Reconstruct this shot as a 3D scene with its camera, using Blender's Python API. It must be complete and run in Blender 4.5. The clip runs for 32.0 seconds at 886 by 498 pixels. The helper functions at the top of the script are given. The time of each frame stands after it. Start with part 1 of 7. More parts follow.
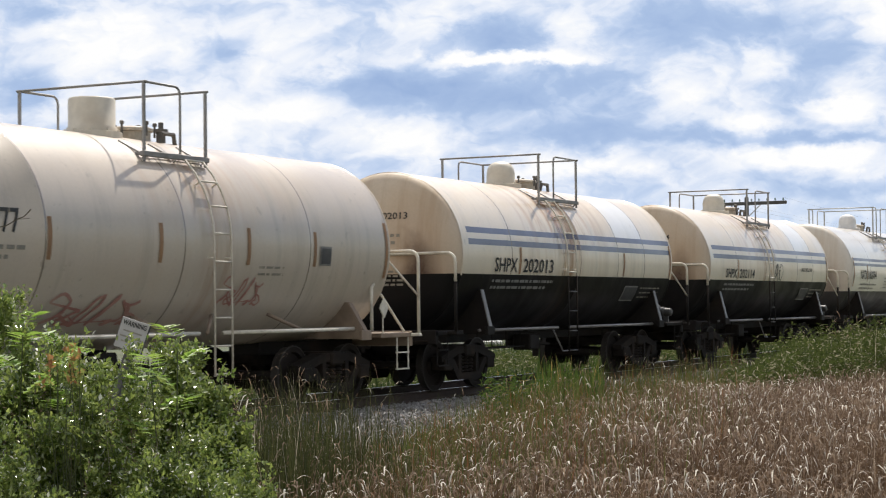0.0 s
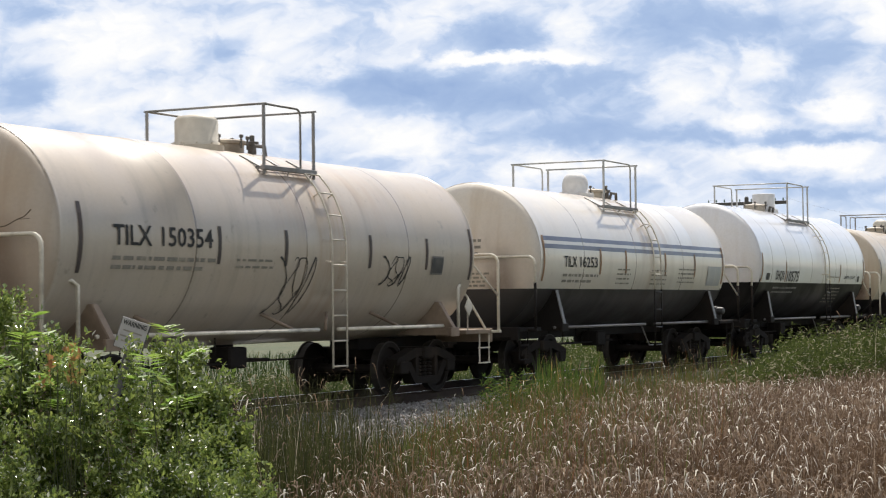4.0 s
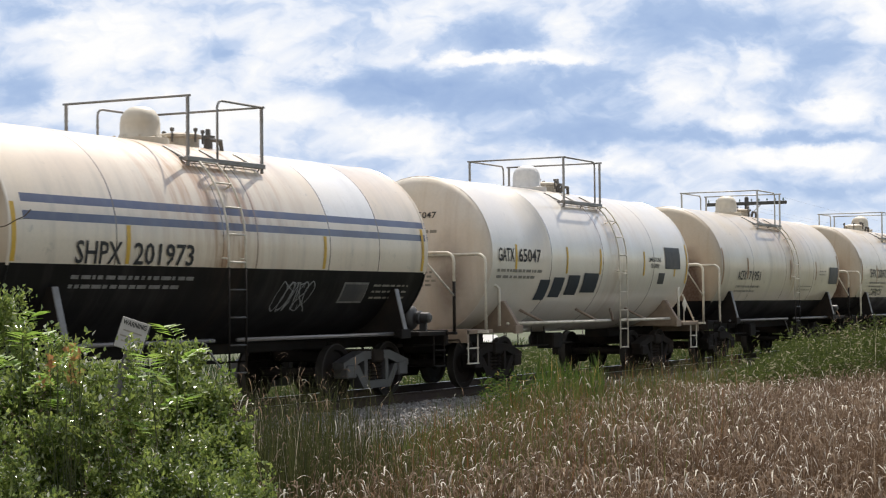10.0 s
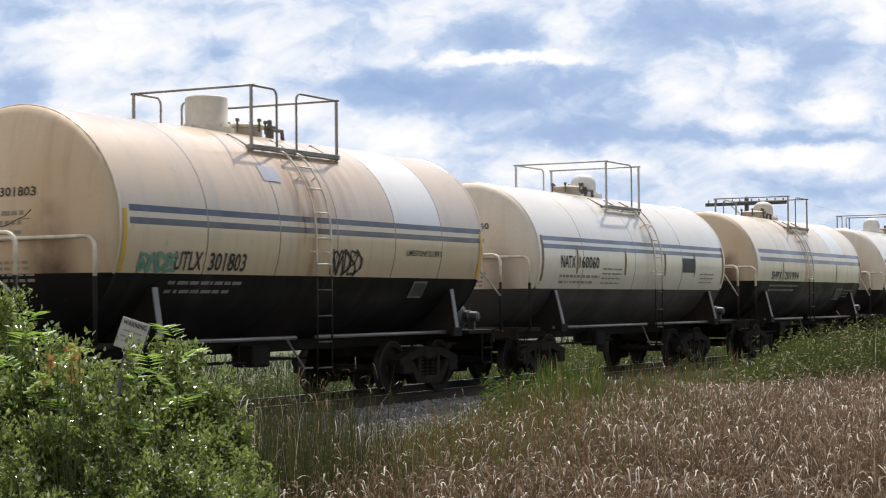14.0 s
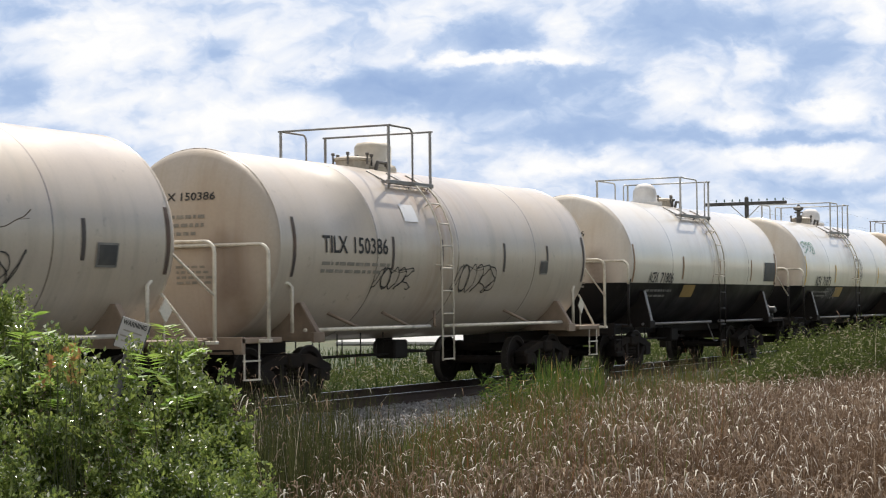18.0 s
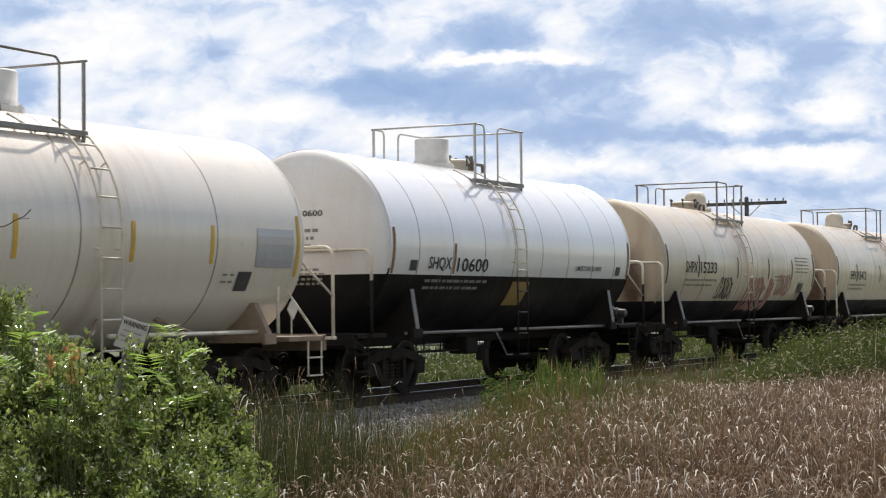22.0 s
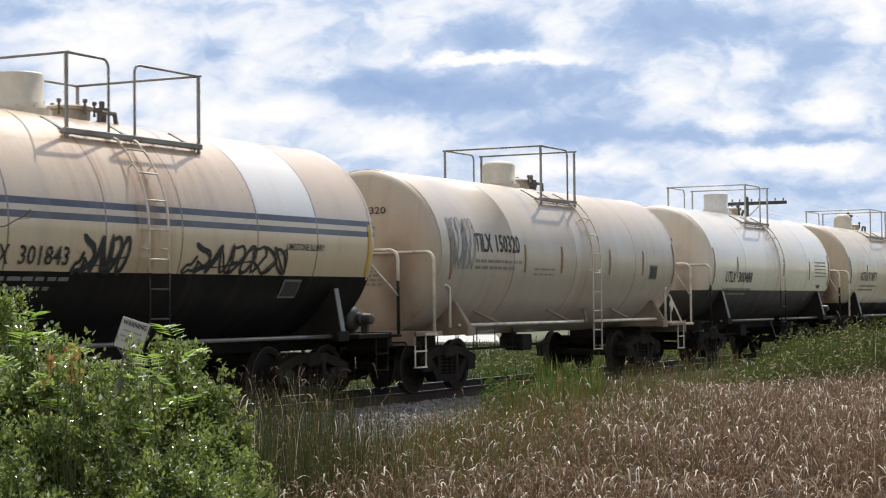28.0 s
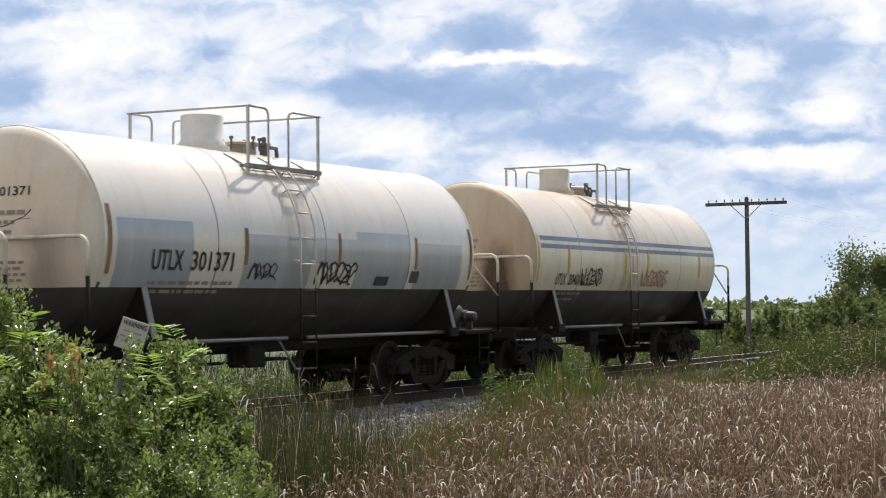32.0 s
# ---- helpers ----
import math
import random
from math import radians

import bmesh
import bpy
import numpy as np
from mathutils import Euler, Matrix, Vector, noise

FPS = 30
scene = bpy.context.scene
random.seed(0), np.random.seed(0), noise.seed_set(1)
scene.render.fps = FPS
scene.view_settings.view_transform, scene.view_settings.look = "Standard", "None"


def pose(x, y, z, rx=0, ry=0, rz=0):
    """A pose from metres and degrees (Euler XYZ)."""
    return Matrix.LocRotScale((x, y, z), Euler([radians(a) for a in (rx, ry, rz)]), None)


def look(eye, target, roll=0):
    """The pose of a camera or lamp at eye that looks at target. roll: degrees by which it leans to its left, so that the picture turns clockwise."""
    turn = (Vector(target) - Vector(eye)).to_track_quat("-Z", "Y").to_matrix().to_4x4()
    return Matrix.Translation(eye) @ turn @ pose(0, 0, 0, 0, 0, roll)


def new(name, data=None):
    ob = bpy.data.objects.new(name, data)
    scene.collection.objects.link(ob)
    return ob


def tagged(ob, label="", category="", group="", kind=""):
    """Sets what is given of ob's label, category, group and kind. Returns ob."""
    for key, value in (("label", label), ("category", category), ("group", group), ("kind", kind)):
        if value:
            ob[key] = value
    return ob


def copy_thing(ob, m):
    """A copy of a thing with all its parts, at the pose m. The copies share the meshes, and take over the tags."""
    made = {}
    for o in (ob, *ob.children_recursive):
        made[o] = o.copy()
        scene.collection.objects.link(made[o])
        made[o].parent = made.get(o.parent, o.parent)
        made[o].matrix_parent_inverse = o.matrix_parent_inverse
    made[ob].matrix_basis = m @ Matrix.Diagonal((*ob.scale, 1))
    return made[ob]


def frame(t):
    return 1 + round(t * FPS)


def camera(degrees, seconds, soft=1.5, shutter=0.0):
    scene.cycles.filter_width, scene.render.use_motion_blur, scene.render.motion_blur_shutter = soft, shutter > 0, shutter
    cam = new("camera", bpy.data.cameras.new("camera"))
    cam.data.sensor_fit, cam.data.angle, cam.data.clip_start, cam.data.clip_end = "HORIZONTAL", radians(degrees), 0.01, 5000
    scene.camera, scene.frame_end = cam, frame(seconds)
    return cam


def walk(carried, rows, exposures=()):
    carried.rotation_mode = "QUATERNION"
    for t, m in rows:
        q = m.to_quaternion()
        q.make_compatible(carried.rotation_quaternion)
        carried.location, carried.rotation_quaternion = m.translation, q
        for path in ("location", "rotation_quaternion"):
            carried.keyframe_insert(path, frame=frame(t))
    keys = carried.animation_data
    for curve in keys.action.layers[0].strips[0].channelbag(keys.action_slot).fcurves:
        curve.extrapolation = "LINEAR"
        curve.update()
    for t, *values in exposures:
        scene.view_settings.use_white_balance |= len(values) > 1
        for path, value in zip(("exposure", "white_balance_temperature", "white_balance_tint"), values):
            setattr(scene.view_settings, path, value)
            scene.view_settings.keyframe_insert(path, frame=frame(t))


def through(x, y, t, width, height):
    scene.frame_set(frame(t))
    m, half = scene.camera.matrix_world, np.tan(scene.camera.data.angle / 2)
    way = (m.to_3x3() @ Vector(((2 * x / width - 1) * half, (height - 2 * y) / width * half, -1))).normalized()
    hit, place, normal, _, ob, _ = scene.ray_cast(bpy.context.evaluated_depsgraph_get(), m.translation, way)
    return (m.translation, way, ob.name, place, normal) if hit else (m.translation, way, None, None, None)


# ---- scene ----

# ---------------------------------------------------------------- camera
# World: x runs along the track (the train comes from +x), y away from the
# camera across the track, z up from the top of the rails.
EYE_Z = 1.543
HEADING, PITCH, ROLL = radians(27.14), radians(1.792), -0.64
TRACK_Y = 16.285          # centre line of the track
cam = camera(27.34, 32.0, soft=1.12, shutter=0.06)
_eye = Vector((0, 0, EYE_Z))
_aim = Vector((math.cos(HEADING) * math.cos(PITCH), math.sin(HEADING) * math.cos(PITCH), math.sin(PITCH)))
CAM = look(_eye, _eye + _aim * 10, ROLL)
walk(cam, [(0.0, CAM), (32.0, CAM)])

# ---------------------------------------------------------------- light
SUN_AZ = HEADING - radians(13.0)      # sun stands ahead, beyond the train
SUN_EL = radians(56)
scene.view_settings.exposure = 0.12
sun_way = Vector((math.cos(SUN_AZ) * math.cos(SUN_EL), math.sin(SUN_AZ) * math.cos(SUN_EL), math.sin(SUN_EL)))
sun_data = bpy.data.lights.new("sun", "SUN")
sun_data.energy, sun_data.angle, sun_data.color = 5.0, radians(0.6), (1.0, 0.945, 0.865)
sun = new("sun", sun_data)
sun.matrix_world = look(sun_way * 100, (0, 0, 0))

world = bpy.data.worlds.new("world")
scene.world = world
world.use_nodes = True
wn, wl = world.node_tree.nodes, world.node_tree.links
sky = wn.new("ShaderNodeTexSky")
sky.sky_type, sky.sun_disc = "NISHITA", False
sky.sun_elevation, sky.sun_rotation = SUN_EL, math.pi / 2 - SUN_AZ
sky.air_density, sky.dust_density, sky.ozone_density = 1.0, 1.5, 1.0
# broken clouds all round: lit tops between the blue
gen = wn.new("ShaderNodeTexCoord")
puff = wn.new("ShaderNodeTexNoise")
puff.inputs["Scale"].default_value, puff.inputs["Detail"].default_value = 3.0, 6.0
wl.new(gen.outputs["Generated"], puff.inputs["Vector"])
cover = wn.new("ShaderNodeMapRange")
cover.inputs[1].default_value, cover.inputs[2].default_value, cover.inputs[4].default_value = 0.40, 0.60, 0.87
# cover thickened unseen in the west, where the train goes, to light tank ends
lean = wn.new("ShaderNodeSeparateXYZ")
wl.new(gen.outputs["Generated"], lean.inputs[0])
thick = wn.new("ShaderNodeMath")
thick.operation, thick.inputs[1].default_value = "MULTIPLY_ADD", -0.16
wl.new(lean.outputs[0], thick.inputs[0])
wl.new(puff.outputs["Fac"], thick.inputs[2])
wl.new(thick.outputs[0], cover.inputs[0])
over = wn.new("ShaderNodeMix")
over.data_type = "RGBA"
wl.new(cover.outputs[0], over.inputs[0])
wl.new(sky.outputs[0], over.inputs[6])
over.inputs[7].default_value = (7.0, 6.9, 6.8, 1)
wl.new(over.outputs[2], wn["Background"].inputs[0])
wn["Background"].inputs[1].default_value = 0.118


# ---------------------------------------------------------------- materials
class Nodes:
    """Short hand for building one material's node tree."""

    def __init__(self, name):
        self.m = bpy.data.materials.new(name)
        self.m.use_nodes = True
        self.t = self.m.node_tree
        self.n, self.l = self.t.nodes, self.t.links
        self.bsdf = self.n["Principled BSDF"]
        self.co = self.n.new("ShaderNodeTexCoord")
        self.info = self.n.new("ShaderNodeObjectInfo")

    def put(self, sock, v):
        if hasattr(v, "is_output"):
            self.l.new(v, sock)
        elif isinstance(v, (tuple, list)) and len(v) == 3 and sock.type == "RGBA":
            sock.default_value = (*v, 1)
        else:
            sock.default_value = v

    def math(self, op, a, b=0.0, c=0.0, clamp=False):
        k = self.n.new("ShaderNodeMath")
        k.operation, k.use_clamp = op, clamp
        for i, v in enumerate((a, b, c)):
            self.put(k.inputs[i], v)
        return k.outputs[0]

    def vec(self, op, a, b=(0, 0, 0)):
        k = self.n.new("ShaderNodeVectorMath")
        k.operation = op
        self.put(k.inputs[0], a)
        self.put(k.inputs[1], b)
        return k.outputs["Value"] if op in ("LENGTH", "DOT_PRODUCT") else k.outputs[0]

    def noise(self, vector, scale=5.0, detail=4.0, rough=0.55):
        k = self.n.new("ShaderNodeTexNoise")
        self.put(k.inputs["Vector"], vector)
        k.inputs["Scale"].default_value, k.inputs["Detail"].default_value = scale, detail
        k.inputs["Roughness"].default_value = rough
        return k.outputs["Fac"]

    def ramp(self, v, a, b, lo=0.0, hi=1.0):
        k = self.n.new("ShaderNodeMapRange")
        k.interpolation_type = "SMOOTHSTEP"
        for i, q in enumerate((v, a, b, lo, hi)):
            self.put(k.inputs[i], q)
        return k.outputs[0]

    def mix(self, f, a, b, kind="MIX"):
        k = self.n.new("ShaderNodeMix")
        k.data_type, k.blend_type = "RGBA", kind
        self.put(k.inputs[0], f)
        self.put(k.inputs[6], a)
        self.put(k.inputs[7], b)
        return k.outputs[2]

    def split(self, v):
        k = self.n.new("ShaderNodeSeparateXYZ")
        self.l.new(v, k.inputs[0])
        return k.outputs

    def join(self, x, y, z):
        k = self.n.new("ShaderNodeCombineXYZ")
        for i, q in enumerate((x, y, z)):
            self.put(k.inputs[i], q)
        return k.outputs[0]

    def bump(self, h, strength=0.3, dist=0.01):
        k = self.n.new("ShaderNodeBump")
        k.inputs["Strength"].default_value, k.inputs["Distance"].default_value = strength, dist
        self.l.new(h, k.inputs["Height"])
        self.l.new(k.outputs[0], self.bsdf.inputs["Normal"])

    def done(self, colour, rough=0.6, metal=0.0, spec=None):
        self.put(self.bsdf.inputs["Base Color"], colour)
        self.put(self.bsdf.inputs["Roughness"], rough)
        self.put(self.bsdf.inputs["Metallic"], metal)
        if spec is not None:
            self.bsdf.inputs["Specular IOR Level"].default_value = spec
        return self.m


def plain(name, colour, rough=0.6, metal=0.0, grain=18.0, spread=0.25, dirt=(0.10, 0.075, 0.05), dirty=0.25, spec=None):
    """Painted or bare metal, wood and the like: a colour with grain, patches of dirt and a fine relief."""
    k = Nodes(name)
    o = k.co.outputs["Object"]
    shift = k.vec("ADD", o, k.join(k.math("MULTIPLY", k.info.outputs["Random"], 37.0), 0.0, 0.0))
    fine, coarse = k.noise(shift, grain, 5), k.noise(shift, grain * 0.12, 3)
    c = k.mix(k.ramp(fine, 0.3, 0.7, 0.0, spread), colour, tuple(q * 0.55 for q in colour))
    c = k.mix(k.math("MULTIPLY", k.ramp(coarse, 0.45, 0.75), dirty), c, dirt)
    k.bump(fine, 0.15, 0.004)
    return k.done(c, k.ramp(coarse, 0.3, 0.7, rough, min(1, rough + 0.15)), metal, spec)


def tank_paint(name, colour, stain=(0.36, 0.17, 0.06), amount=0.5, grime=0.35, grey=(0.30, 0.28, 0.25), rough=0.40, spec=None, coat=0.9):
    """Weathered paint of a tank: yellowed patches, streaks that run down, rust below the hatch, road film."""
    k = Nodes(name)
    o = k.co.outputs["Object"]
    sep = k.split(o)
    rnd = k.math("MULTIPLY", k.info.outputs["Random"], 53.0)
    around = k.join(k.math("ADD", sep[0], rnd), k.math("MULTIPLY", sep[1], 0.12), k.math("MULTIPLY", sep[2], 0.12))
    streak = k.noise(around, 3.4, 5, 0.6)
    shift = k.vec("ADD", o, k.join(rnd, 0.0, 0.0))
    patch, fine = k.noise(shift, 0.8, 4), k.noise(shift, 22.0, 4)
    c = k.mix(k.ramp(patch, 0.35, 0.75, 0.0, 0.3), colour, tuple(a * b for a, b in zip(colour, (1.0, 0.90, 0.74))))
    c = k.mix(k.math("MULTIPLY", k.ramp(streak, 0.48, 0.80), grime), c, grey)
    scuff = k.noise(k.vec("ADD", shift, k.join(0.0, 0.0, k.math("MULTIPLY", fine, 0.08))), 5.0, 6, 0.68)
    c = k.mix(k.math("MULTIPLY", k.ramp(scuff, 0.60, 0.72), grime), c, tuple(q * 0.7 for q in grey))
    # spilled product and rust run down from the hatch and beside the ladder; the map's u is the way from the ladder
    way = k.math("MULTIPLY", k.math("SUBTRACT", k.split(k.co.outputs["UV"])[0], 0.5), 20.0)
    near = k.ramp(k.math("ABSOLUTE", way), 0.3, 3.2, 1.0, 0.0)
    close = k.ramp(k.math("ABSOLUTE", k.math("ADD", way, k.math("MULTIPLY", k.math("SUBTRACT", patch, 0.5), 0.8))), 0.05, 0.75, 1.0, 0.0)
    top = k.ramp(sep[2], 2.2, 3.5)
    runs = k.ramp(k.noise(around, 4.6, 6, 0.65), 0.42, 0.66)
    film = k.math("MULTIPLY", k.ramp(sep[2], 2.9, 3.9), k.ramp(k.noise(shift, 0.55, 5, 0.6), 0.36, 0.66))
    c = k.mix(k.math("MULTIPLY", film, min(1.0, amount * 0.72)), c, tuple(0.45 * a + 0.55 * b for a, b in zip(stain, colour)))
    c = k.mix(k.math("MULTIPLY", k.math("MULTIPLY", k.math("MULTIPLY", near, runs), k.math("ADD", 0.25, k.math("MULTIPLY", top, 0.6))), amount), c, stain)
    c = k.mix(k.math("MULTIPLY", k.math("MULTIPLY", close, k.math("ADD", 0.25, runs)), min(1.0, amount * 0.8)), c, tuple(q * 0.8 for q in stain))
    c = k.mix(k.ramp(fine, 0.35, 0.7, 0.0, 0.14), c, tuple(q * 0.7 for q in colour))
    k.bump(k.math("ADD", k.math("MULTIPLY", patch, 1.5), k.math("MULTIPLY", fine, 0.08)), 0.25, 0.02)
    k.bsdf.inputs["Coat Weight"].default_value = coat
    k.bsdf.inputs["Coat Roughness"].default_value, k.bsdf.inputs["Coat IOR"].default_value = 0.10, 1.75
    return k.done(c, k.ramp(patch, 0.3, 0.7, rough - 0.1, rough + 0.15), 0.0, spec)


def head_paint(name, colour, rust=0.8):
    """Tank end: the same paint with brake dust and rust thrown up along the middle."""
    k = Nodes(name)
    o = k.co.outputs["Object"]
    sep = k.split(o)
    rnd = k.math("MULTIPLY", k.info.outputs["Random"], 53.0)
    shift = k.vec("ADD", o, k.join(0.0, rnd, 0.0))
    wob = k.math("MULTIPLY", k.math("SUBTRACT", k.noise(shift, 1.9, 5), 0.5), 0.9)
    across = k.math("ADD", k.math("ADD", sep[1], 0.80), k.math("MULTIPLY", wob, 0.35))
    up = k.math("ADD", k.math("SUBTRACT", sep[2], 1.95), k.math("MULTIPLY", wob, 1.2))
    d = k.math("SQRT", k.math("ADD", k.math("POWER", k.math("MULTIPLY", across, 1.8), 2.0), k.math("POWER", k.math("MULTIPLY", up, 0.78), 2.0)))
    often = k.math("ADD", 0.82, k.math("MULTIPLY", k.info.outputs["Random"], 0.25))
    core = k.math("MULTIPLY", k.math("MULTIPLY", k.ramp(d, 0.12, 0.88, 1.15, 0.0), rust), often)
    halo = k.math("MULTIPLY", k.ramp(d, 0.3, 2.0, 0.42, 0.0), rust)
    fine, patch = k.noise(shift, 20.0, 4), k.noise(shift, 1.1, 4)
    wash = k.noise(k.join(k.math("MULTIPLY", sep[1], 4.5), rnd, k.math("MULTIPLY", sep[2], 0.35)), 1.0, 5, 0.6)
    c = k.mix(k.ramp(patch, 0.35, 0.75, 0.0, 0.4), colour, tuple(a * b for a, b in zip(colour, (0.90, 0.78, 0.60))))
    c = k.mix(k.math("MULTIPLY", k.ramp(wash, 0.46, 0.72), 0.15 + 0.35 * rust), c, tuple(a * b for a, b in zip(colour, (0.70, 0.59, 0.47))))
    c = k.mix(halo, c, tuple(0.35 * a + 0.65 * b for a, b in zip(colour, (0.30, 0.15, 0.065))))
    c = k.mix(k.math("MINIMUM", core, 0.96), c, (0.065, 0.028, 0.014))
    c = k.mix(k.ramp(fine, 0.35, 0.7, 0.0, 0.16), c, tuple(q * 0.65 for q in colour))
    k.bump(patch, 0.2, 0.02)
    return k.done(c, k.ramp(patch, 0.3, 0.7, 0.5, 0.7))


CREAM, PALE, TAN, WHITE, BEIGE, IVORY = (0.545, 0.475, 0.375), (0.70, 0.615, 0.50), (0.60, 0.475, 0.34), (0.78, 0.78, 0.80), (0.505, 0.44, 0.365), (0.725, 0.67, 0.59)
PAINT = {}
for key, col, am in (("cream", CREAM, 0.5), ("pale", PALE, 0.9), ("tan", TAN, 0.6), ("white", WHITE, 0.08), ("beige", BEIGE, 0.3), ("ivory", IVORY, 0.28)):
    PAINT[key] = (tank_paint(key + "_paint", col, amount=am, coat={"beige": 0.35, "cream": 0.4, "pale": 0.5, "tan": 0.8, "ivory": 0.8, "white": 1.0}[key], grime={"white": 0.10, "ivory": 0.18, "tan": 0.36, "beige": 0.42, "cream": 0.5}.get(key, 0.36), grey={"cream": (0.29, 0.24, 0.185), "beige": (0.26, 0.225, 0.185)}.get(key, (0.30, 0.28, 0.25))), head_paint(key + "_end_paint", tuple(q * f for q, f in zip(col, (0.80, 0.75, 0.70) if key == "pale" else (0.94, 0.93, 0.92))), {"cream": 1.0, "pale": 1.0, "tan": 0.9, "ivory": 0.55, "beige": 0.5, "white": 0.08}[key]))
# black bellies; also used for the dark bottoms of the cream tanks
M_BLACK = tank_paint("black_tank_paint", (0.011, 0.0105, 0.011), stain=(0.045, 0.03, 0.022), amount=0.5, grime=0.45, grey=(0.055, 0.049, 0.046), rough=0.45, spec=0.10, coat=0.03)
M_DUSTY = tank_paint("dusty_black_tank_paint", (0.045, 0.042, 0.041), stain=(0.08, 0.06, 0.045), amount=0.5, grime=0.6, grey=(0.085, 0.078, 0.072), rough=0.5, spec=0.25, coat=0.12)
M_BLUE = tank_paint("faded_blue_stripe", (0.088, 0.097, 0.16), stain=(0.3, 0.2, 0.12), amount=0.35, grime=0.3, grey=(0.2, 0.2, 0.22), coat=0.35)
M_NAVY = tank_paint("dark_stripe", (0.04, 0.04, 0.075), stain=(0.3, 0.2, 0.12), amount=0.3, grime=0.25, grey=(0.2, 0.19, 0.18), coat=0.35)
M_FRESH = tank_paint("fresh_white_patch", (0.75, 0.735, 0.715), amount=0.08, grime=0.25, coat=0.6)
M_GREYPATCH = tank_paint("grey_overpaint", (0.36, 0.375, 0.42), amount=0.1, grime=0.45, grey=(0.58, 0.55, 0.50))
M_SEAM = tank_paint("dirty_weld_seam", (0.15, 0.115, 0.085), amount=0.6, grime=0.6, grey=(0.14, 0.12, 0.10))
M_BODY = plain("underframe_black", (0.018, 0.0155, 0.014), 0.65, 0.0, 12, 0.3, (0.040, 0.029, 0.021), 0.6, spec=0.12)
# pale grey that stands for the lit edges of the black saddles
M_FLANGE = plain("lit_grey_flange", (0.24, 0.235, 0.23), 0.5, 0.2, 20, 0.3)
M_RODDARK = plain("worn_dark_steel", (0.20, 0.19, 0.185), 0.35, 0.3, 20, 0.3)
M_RUNG = plain("dark_ladder_steel", (0.07, 0.066, 0.062), 0.45, 0.2, 20, 0.3)
M_CAST = plain("cast_steel_dusty", (0.020, 0.0165, 0.014), 0.8, 0.0, 14, 0.3, (0.055, 0.041, 0.030), 0.6, spec=0.12)
M_WHEEL = plain("wheel_steel", (0.020, 0.016, 0.014), 0.65, 0.0, 10, 0.3, (0.025, 0.018, 0.013), 0.5, spec=0.12)
M_RIM = plain("worn_wheel_rim", (0.05, 0.045, 0.04), 0.5, 0.2, 12, 0.3, (0.04, 0.03, 0.025), 0.5, spec=0.12)
M_TREAD = plain("polished_tread", (0.42, 0.41, 0.40), 0.25, 0.9, 30, 0.2)
M_GALV = plain("galvanised_steel", (0.50, 0.50, 0.49), 0.5, 0.2, 26, 0.3, (0.16, 0.11, 0.07), 0.35)
M_RAILDK = plain("weathered_handrail", (0.30, 0.29, 0.28), 0.55, 0.3, 24, 0.3, (0.12, 0.08, 0.05), 0.4)
M_GRAB = plain("cream_handrail", (0.72, 0.67, 0.56), 0.5, 0.0, 30, 0.3, (0.14, 0.10, 0.07), 0.45)
M_LADL = plain("cream_ladder", (0.70, 0.64, 0.54), 0.5, 0.0, 30, 0.3, (0.16, 0.11, 0.07), 0.35)
M_DOME = plain("hatch_housing_cream", (0.66, 0.60, 0.50), 0.5, 0.0, 8, 0.25, (0.36, 0.24, 0.13), 0.4)
M_DOMEW = plain("hatch_housing_white", (0.74, 0.72, 0.70), 0.5, 0.0, 8, 0.25, (0.34, 0.25, 0.17), 0.3)
M_VALVE = plain("valve_iron", (0.13, 0.12, 0.11), 0.6, 0.3, 20, 0.3)
M_MANWAY = plain("dirty_manway_paint", (0.50, 0.44, 0.36), 0.6, 0.0, 14, 0.4, (0.12, 0.08, 0.05), 0.6)
M_STENCIL = plain("black_stencil", (0.018, 0.018, 0.018), 0.6, 0.0, 30, 0.4, (0.2, 0.18, 0.15), 0.25)
M_STENCILW = plain("pale_stencil", (0.25, 0.24, 0.225), 0.6, 0.0, 30, 0.5, (0.08, 0.07, 0.06), 0.5)
M_FAINT = plain("worn_grey_stencil", (0.26, 0.24, 0.20), 0.65, 0.0, 40, 0.6, (0.45, 0.4, 0.32), 0.5)
M_PANEL = plain("dark_data_panel", (0.045, 0.045, 0.048), 0.5, 0.0, 10, 0.4, (0.22, 0.2, 0.17), 0.45)
M_REFLB = plain("rusty_reflector", (0.32, 0.175, 0.08), 0.5, 0.0, 12, 0.4, (0.10, 0.06, 0.04), 0.5)
M_REFLY = plain("yellow_reflector", (0.68, 0.42, 0.05), 0.4, 0.0, 14, 0.3, (0.25, 0.17, 0.07), 0.35)
# yellow of the belly panels, darkened for the shade they sit in
M_SHADEDY = plain("shaded_yellow_panel", (0.33, 0.215, 0.06), 0.5, 0.0, 9, 0.4, (0.12, 0.085, 0.05), 0.5)
M_REFLD = plain("dark_reflector", (0.07, 0.055, 0.05), 0.5, 0.0, 12, 0.4, (0.2, 0.1, 0.05), 0.4)
M_SPRAY = plain("black_spray_paint", (0.02, 0.02, 0.022), 0.5, 0.0, 16, 0.3, (0.1, 0.1, 0.1), 0.2)
M_SPRAYR = plain("faded_red_spray_paint", (0.40, 0.19, 0.155), 0.6, 0.0, 9, 0.5, (0.5, 0.42, 0.34), 0.5)
M_SPRAYW = plain("pale_spray_paint", (0.30, 0.30, 0.30), 0.6, 0.0, 9, 0.5, (0.05, 0.05, 0.05), 0.5)
M_SPRAYG = plain("green_spray_paint", (0.12, 0.27, 0.21), 0.6, 0.0, 9, 0.4, (0.5, 0.45, 0.36), 0.4)
